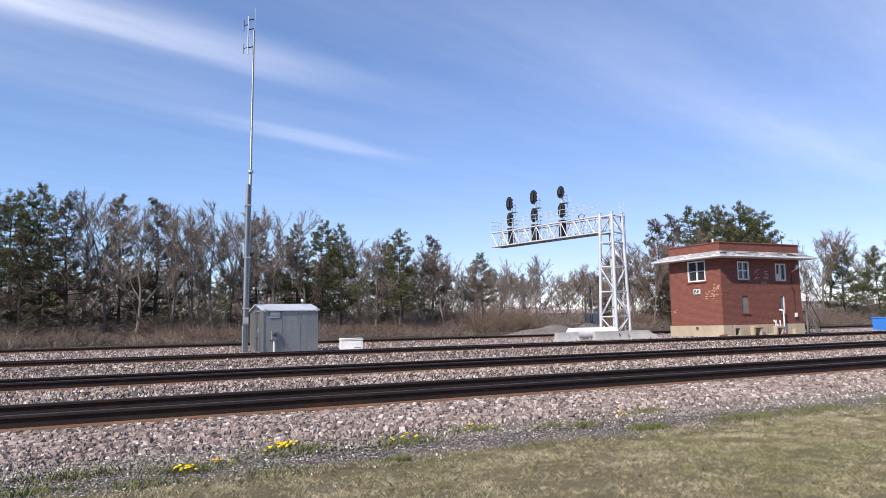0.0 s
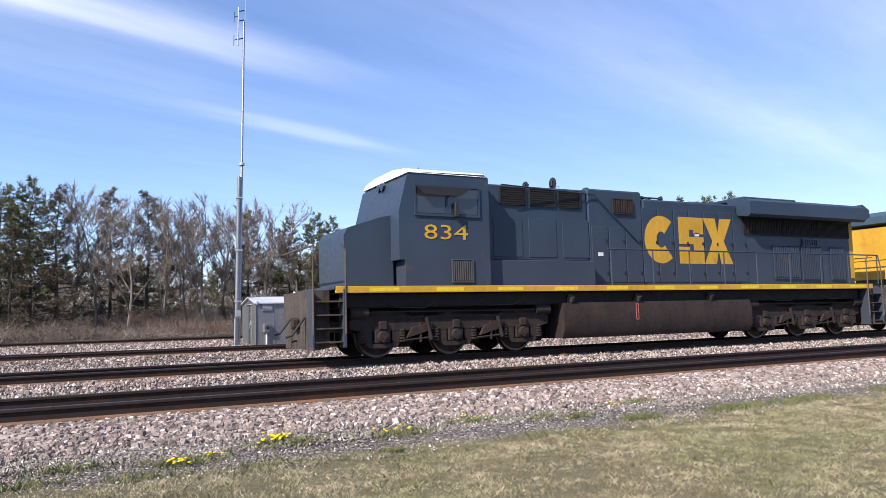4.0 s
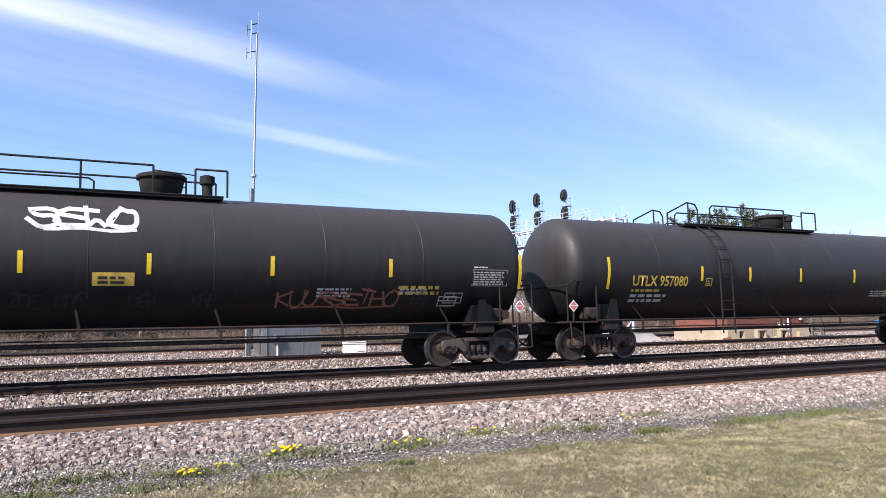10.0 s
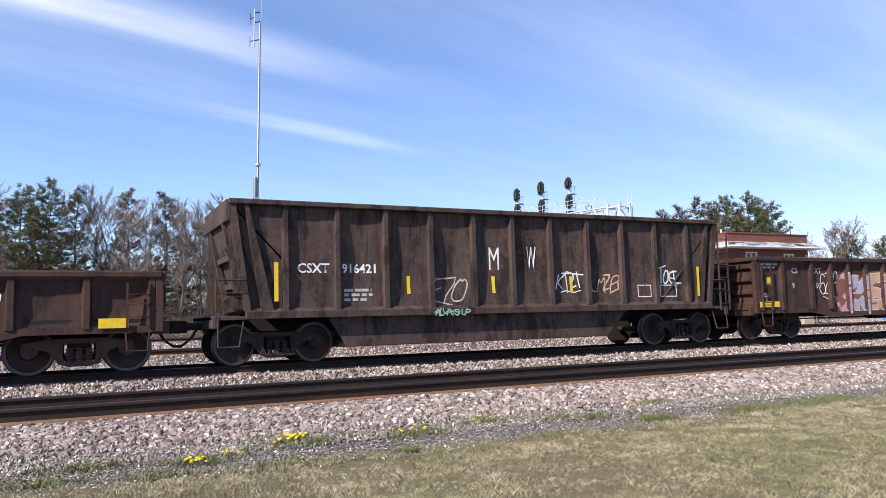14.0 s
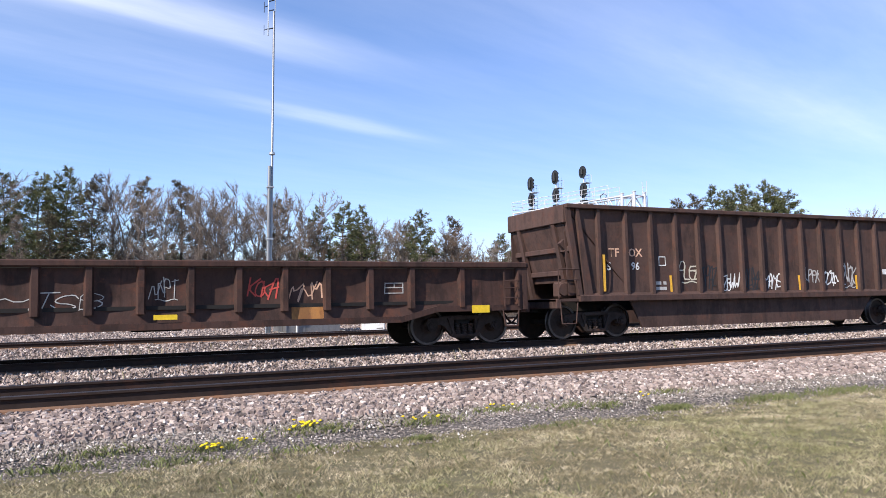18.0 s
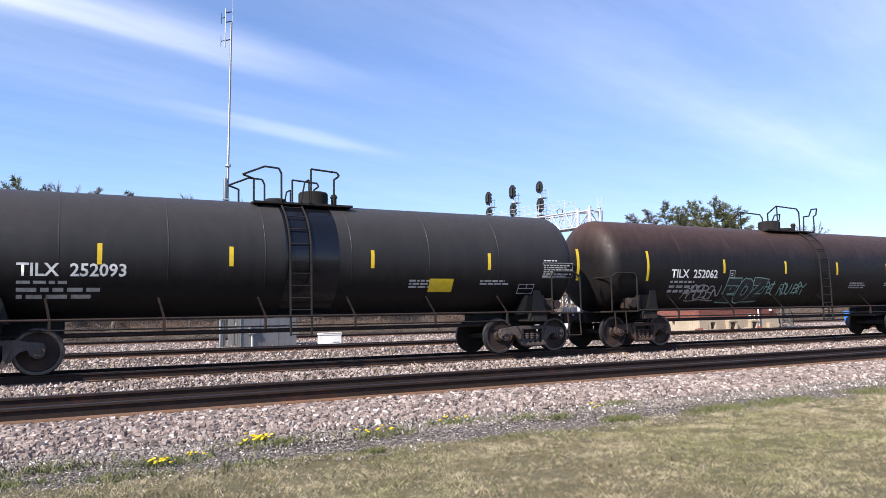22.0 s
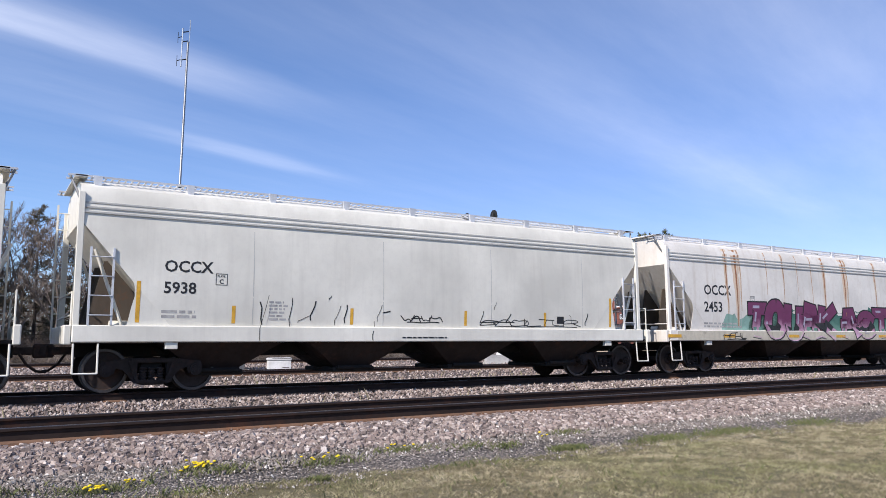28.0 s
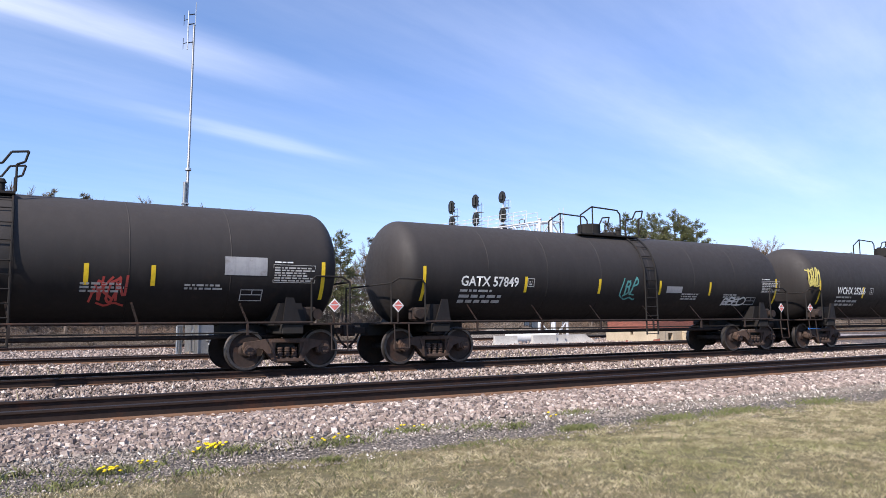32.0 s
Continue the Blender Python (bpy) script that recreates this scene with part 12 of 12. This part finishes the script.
def brush_thickets():
    rng = np.random.default_rng(21)

    def thicket(n, L, D, H, twiggy):
        x, y = rng.uniform(-L / 2, L / 2, n), rng.uniform(-D / 2, D / 2, n)
        V, F = [], []
        for a, b in zip(x.tolist(), y.tolist()):
            h = H * rng.uniform(0.35, 1.0) * (0.7 + 0.5 * noise.noise(Vector((a * 0.5, b * 0.5, L))))
            p = Vector((a, b, -0.15))
            d = Vector((rng.normal(0, 0.75), rng.normal(0, 0.75), 1)).normalized()
            w = rng.uniform(0.014, 0.034)
            segs = 3
            for s in range(segs):
                q = p + d * (h / segs)
                sd = d.cross(Vector((rng.normal(), rng.normal(), 0.1))).normalized() * w
                o = len(V)
                w2 = w * 0.65
                V += [p - sd, p + sd, q + sd * 0.65, q - sd * 0.65]
                F.append((o, o + 1, o + 2, o + 3))
                for _ in range(twiggy):
                    e = (d + Vector((rng.normal(0, 0.9), rng.normal(0, 0.9), rng.normal(0.1, 0.5)))).normalized()
                    l = rng.uniform(0.3, 1.0)
                    s2 = e.cross(Vector((0.3, 1, rng.normal()))).normalized() * w * 0.55
                    m = p.lerp(q, rng.random())
                    o = len(V)
                    V += [m - s2, m + s2, m + e * l]
                    F.append((o, o + 1, o + 2))
                p, w = q, w2
                d = (d + Vector((rng.normal(0, 0.25), rng.normal(0, 0.25), -0.05))).normalized()
        me = bpy.data.meshes.new("thicket")
        me.from_pydata([tuple(v) for v in V], [], F)
        return me

    meshes = [thicket(260, 7, 3.0, 4.4, 7), thicket(240, 6, 2.5, 3.4, 7), thicket(240, 6, 2.5, 1.6, 4), thicket(170, 8, 5.0, 7.5, 9)]
    for m, mt in zip(meshes, ("brush", "twigr", "brush", "twig")):
        m.materials.append(M[mt])
    labs = ("dense tangle of dry brown brush along the wood's edge", "reddish-brown leafless brush under the trees", "low dry brush and dead grass beside the far track", "crowded bare saplings filling the wood behind the brush")
    rnd = random.Random(17)
    x = -16.0
    while x < 150:
        for row, (yy, k, s) in enumerate(((56.5, 2, 1.0), (58.5, 1, 1.0), (61, 0, 1.0), (64.5, 0, 1.25), (69, 3, 0.95), (74, 3, 1.1), (80, 3, 1.2), (88, 3, 1.3), (97, 3, 1.4))):
            gap = 45 < x * 64 / yy < 54 or 33 < x < 46 and row == 0
            if gap and rnd.random() < (0.75 if row < 4 else 0.35):
                continue
            k2 = rnd.choice((k, k, (k + 1) % 3)) if 0 < row < 4 else k
            xx, y2 = x + rnd.uniform(-2, 2), yy + rnd.uniform(-1, 1)
            if abs(xx - 42.7) < 3.6 and y2 < 58:
                continue
            b = new("brush", meshes[k2])
            f = s * rnd.uniform(0.35, 1.0) * rnd.choice((0.7, 1.0, 1.5)) * (0.62 if xx / y2 > 0.5 and k2 == 3 else 1.0)
            b.matrix_basis = pose(xx, y2, ground_z(y2), 0, 0, rnd.choice((0, 180)) + rnd.uniform(-15, 15)) @ Matrix.Diagonal((1.0, 1.0, f, 1))
            tagged(b, labs[k2], "brush", "brush along the wood", "stuff")
        x += 4.4


def woods():
    plant = tree_kinds()
    # az (degrees to the right of straight across), distance across, elevation of the top, kind
    rows_ = (
        (-5.5, 66, 8.8, "pine", 0), (-3.6, 63, 9.0, "pine", 3), (-1.9, 62, 9.4, "pine", 0), (-4.6, 60, 6.2, "pine", 4), (-2.8, 60, 6.6, "pine", 1), (-0.3, 61, 9.0, "pine", 1), (0.9, 64, 8.8, "bare", 0), (2.3, 62, 9.2, "bare", 3), (3.2, 68, 9.0, "pine", 1),
        (4.3, 61, 8.3, "bare", 1), (5.7, 64, 8.8, "pine", 1), (6.8, 60, 8.3, "bare", 0), (8.4, 63, 8.5, "bare", 1), (9.5, 61, 8.5, "bare", 4), (10.8, 66, 8.4, "bare", 0), (11.9, 62, 8.6, "bare", 3), (12.7, 66, 7.7, "pine", 1), (14.0, 61, 8.6, "bare", 0),
        (15.5, 64, 7.3, "pine", 0), (16.6, 61, 6.6, "bare", 2), (17.3, 67, 7.6, "pine", 3), (18.8, 62, 7.3, "pine", 0), (20.2, 65, 6.6, "bare", 3), (21.3, 62, 6.4, "bare", 1), (22.4, 66, 6.1, "pine", 1), (23.4, 61, 6.9, "pine", 0), (24.8, 63, 5.6, "bare", 4), (26.0, 66, 6.4, "pine", 1),
        (26.9, 61, 5.9, "bare", 2), (28.1, 64, 5.5, "bare", 0), (28.9, 66, 5.0, "bare", 1), (29.8, 68, 5.4, "pine", 2), (31.0, 64, 4.4, "bare", 3), (32.6, 70, 5.0, "bare", 0), (33.8, 74, 5.0, "bare", 1), (36.0, 76, 3.9, "bare", 4), (37.3, 70, 4.4, "bare", 1), (38.6, 66, 4.3, "bare", 0), (39.6, 64, 6.3, "bare", 4),
        (41.0, 62, 5.3, "bare", 3), (42.3, 60, 6.4, "bare", 2), (43.0, 64, 7.4, "pine", 1), (43.9, 60, 7.6, "pine", 1), (45.3, 64, 8.1, "pine", 0), (46.1, 61, 7.6, "pine", 3), (46.9, 63, 8.1, "pine", 0), (47.8, 65, 7.9, "pine", 3), (48.7, 63, 8.2, "pine", 0), (49.4, 62, 7.9, "pine", 3), (50.2, 66, 7.4, "pine", 0), (44.4, 58, 6.6, "bare", 0), (48.3, 70, 7.2, "bare", 1),
        (51.6, 66, 4.4, "bare", 3), (53.4, 64, 6.0, "bare", 2), (54.1, 66, 6.1, "bare", 0), (55.0, 63, 5.0, "pine", 3), (55.9, 70, 4.6, "bare", 4), (57.0, 60, 4.6, "pine", 2), (57.6, 58, 3.4, "pine", 3), (58.8, 62, 4.8, "bare", 1), (60.0, 60, 4.6, "pine", 0), (61.4, 62, 4.8, "bare", 0), (62.8, 60, 4.6, "pine", 3), (64.2, 62, 4.4, "bare", 3),
        (-7.5, 63, 8.8, "bare", 1), (-9.5, 64, 9.2, "pine", 0), (-12, 63, 8.8, "bare", 0), (-15, 64, 9.0, "pine", 3))
    rnd = random.Random(9)
    for az, y, el, kind, k in rows_:
        x = y * math.tan(radians(az))
        el *= 1.1 if az < 27 else 1.04
        h = math.hypot(x, y) * math.tan(radians(el)) + EYE_Z - ground_z(y) + 0.1
        plant(kind, k, x, y, h, rnd.uniform(0, 360), rnd.uniform(0.9, 1.15) * (1.0 if kind == "pine" else 0.95))
    # rounded far crowns in the gap beside the gantry
    for i in range(16):
        az, y = 29.0 + 13.0 * (i + rnd.random()) / 16, rnd.uniform(84, 112)
        x = y * math.tan(radians(az))
        h = math.hypot(x, y) * math.tan(radians(rnd.uniform(3.0, 4.4))) + 0.6
        plant("bare", (1, 4, 3)[i % 3], x, y, h, rnd.uniform(0, 360), 1.25)
    # a second, lower rank fills the wood behind
    for i in range(120):
        az = -8 + 72 * (i + rnd.random()) / 120
        if 29.5 < az < 38.5:
            continue
        if az > 50 and rnd.random() < 0.6:
            continue
        y = rnd.uniform(72, 92)
        x = y * math.tan(radians(az))
        el = rnd.uniform(3.4, 6.4) * (1.0 if az < 27 or az > 40 else 0.7) * (0.75 if az > 50 else 1.0)
        h = math.hypot(x, y) * math.tan(radians(el))
        plant("bare" if rnd.random() < 0.8 else "pine", rnd.choice((0, 1, 1, 2, 3)), x, y, h, rnd.uniform(0, 360), 1.15)


radio_mast()
equipment_shelter()
utility_box()
barrier(26.75, 28.4, 38.0, -3)
barrier(29.55, 31.5, 37.8, 2)
barrier(31.55, 32.35, 38.0, 4)
barrier(32.4, 35.2, 38.3, 1, 1.6, "concrete", "pale concrete barrier end piece with a long sloping nose")
white_tank()
gravel_mounds()
utility_pole()
blue_bin()
signal_gantry()
signal_tower()
far_shed(72, 128, 40, 14, 2.6, "roof_far", "long low pinkish warehouse with a pale roof beyond the trees")
far_shed(84, 140, 14, 10, 4.2, "white", "pale gabled house beyond the bare trees", "white", 2.6)
far_shed(140, 120, 30, 14, 4.5, "white", "long pale shed seen between bare trees", "cream_hop", 1.6)
woods()
brush_thickets()
scatter_stones()
scatter_grass()
# ======================= motion =======================
def motions():
    """The whole train rolls by at one steady pace; every axle turns while its car is near."""
    for car, s0, wheels in MOVERS:
        walk(car, [(t, pose(s0 - SPEED * t, T2, 0)) for t in (0.0, 8.0, 16.0, 24.0, 32.0)])
        for ob, u, r in wheels:
            k0 = max(0, math.ceil(((s0 + u - 42.0) / SPEED) * FPS))
            k1 = min(32 * FPS, math.floor(((s0 + u + 10.0) / SPEED) * FPS))
            if k1 <= k0 + 1:
                continue
            step = -SPEED / FPS / r
            rows = [] if k0 == 0 else [(0.0, pose(u, 0, r))]
            rows += [(k / FPS, Matrix.LocRotScale((u, 0, r), Euler((0, step * (k - k0), 0)), None)) for k in range(k0, k1 + 1)]
            if k1 < 32 * FPS:
                rows.append((32.0, Matrix.LocRotScale((u, 0, r), Euler((0, step * (k1 - k0), 0)), None)))
            walk(ob, rows)


motions()
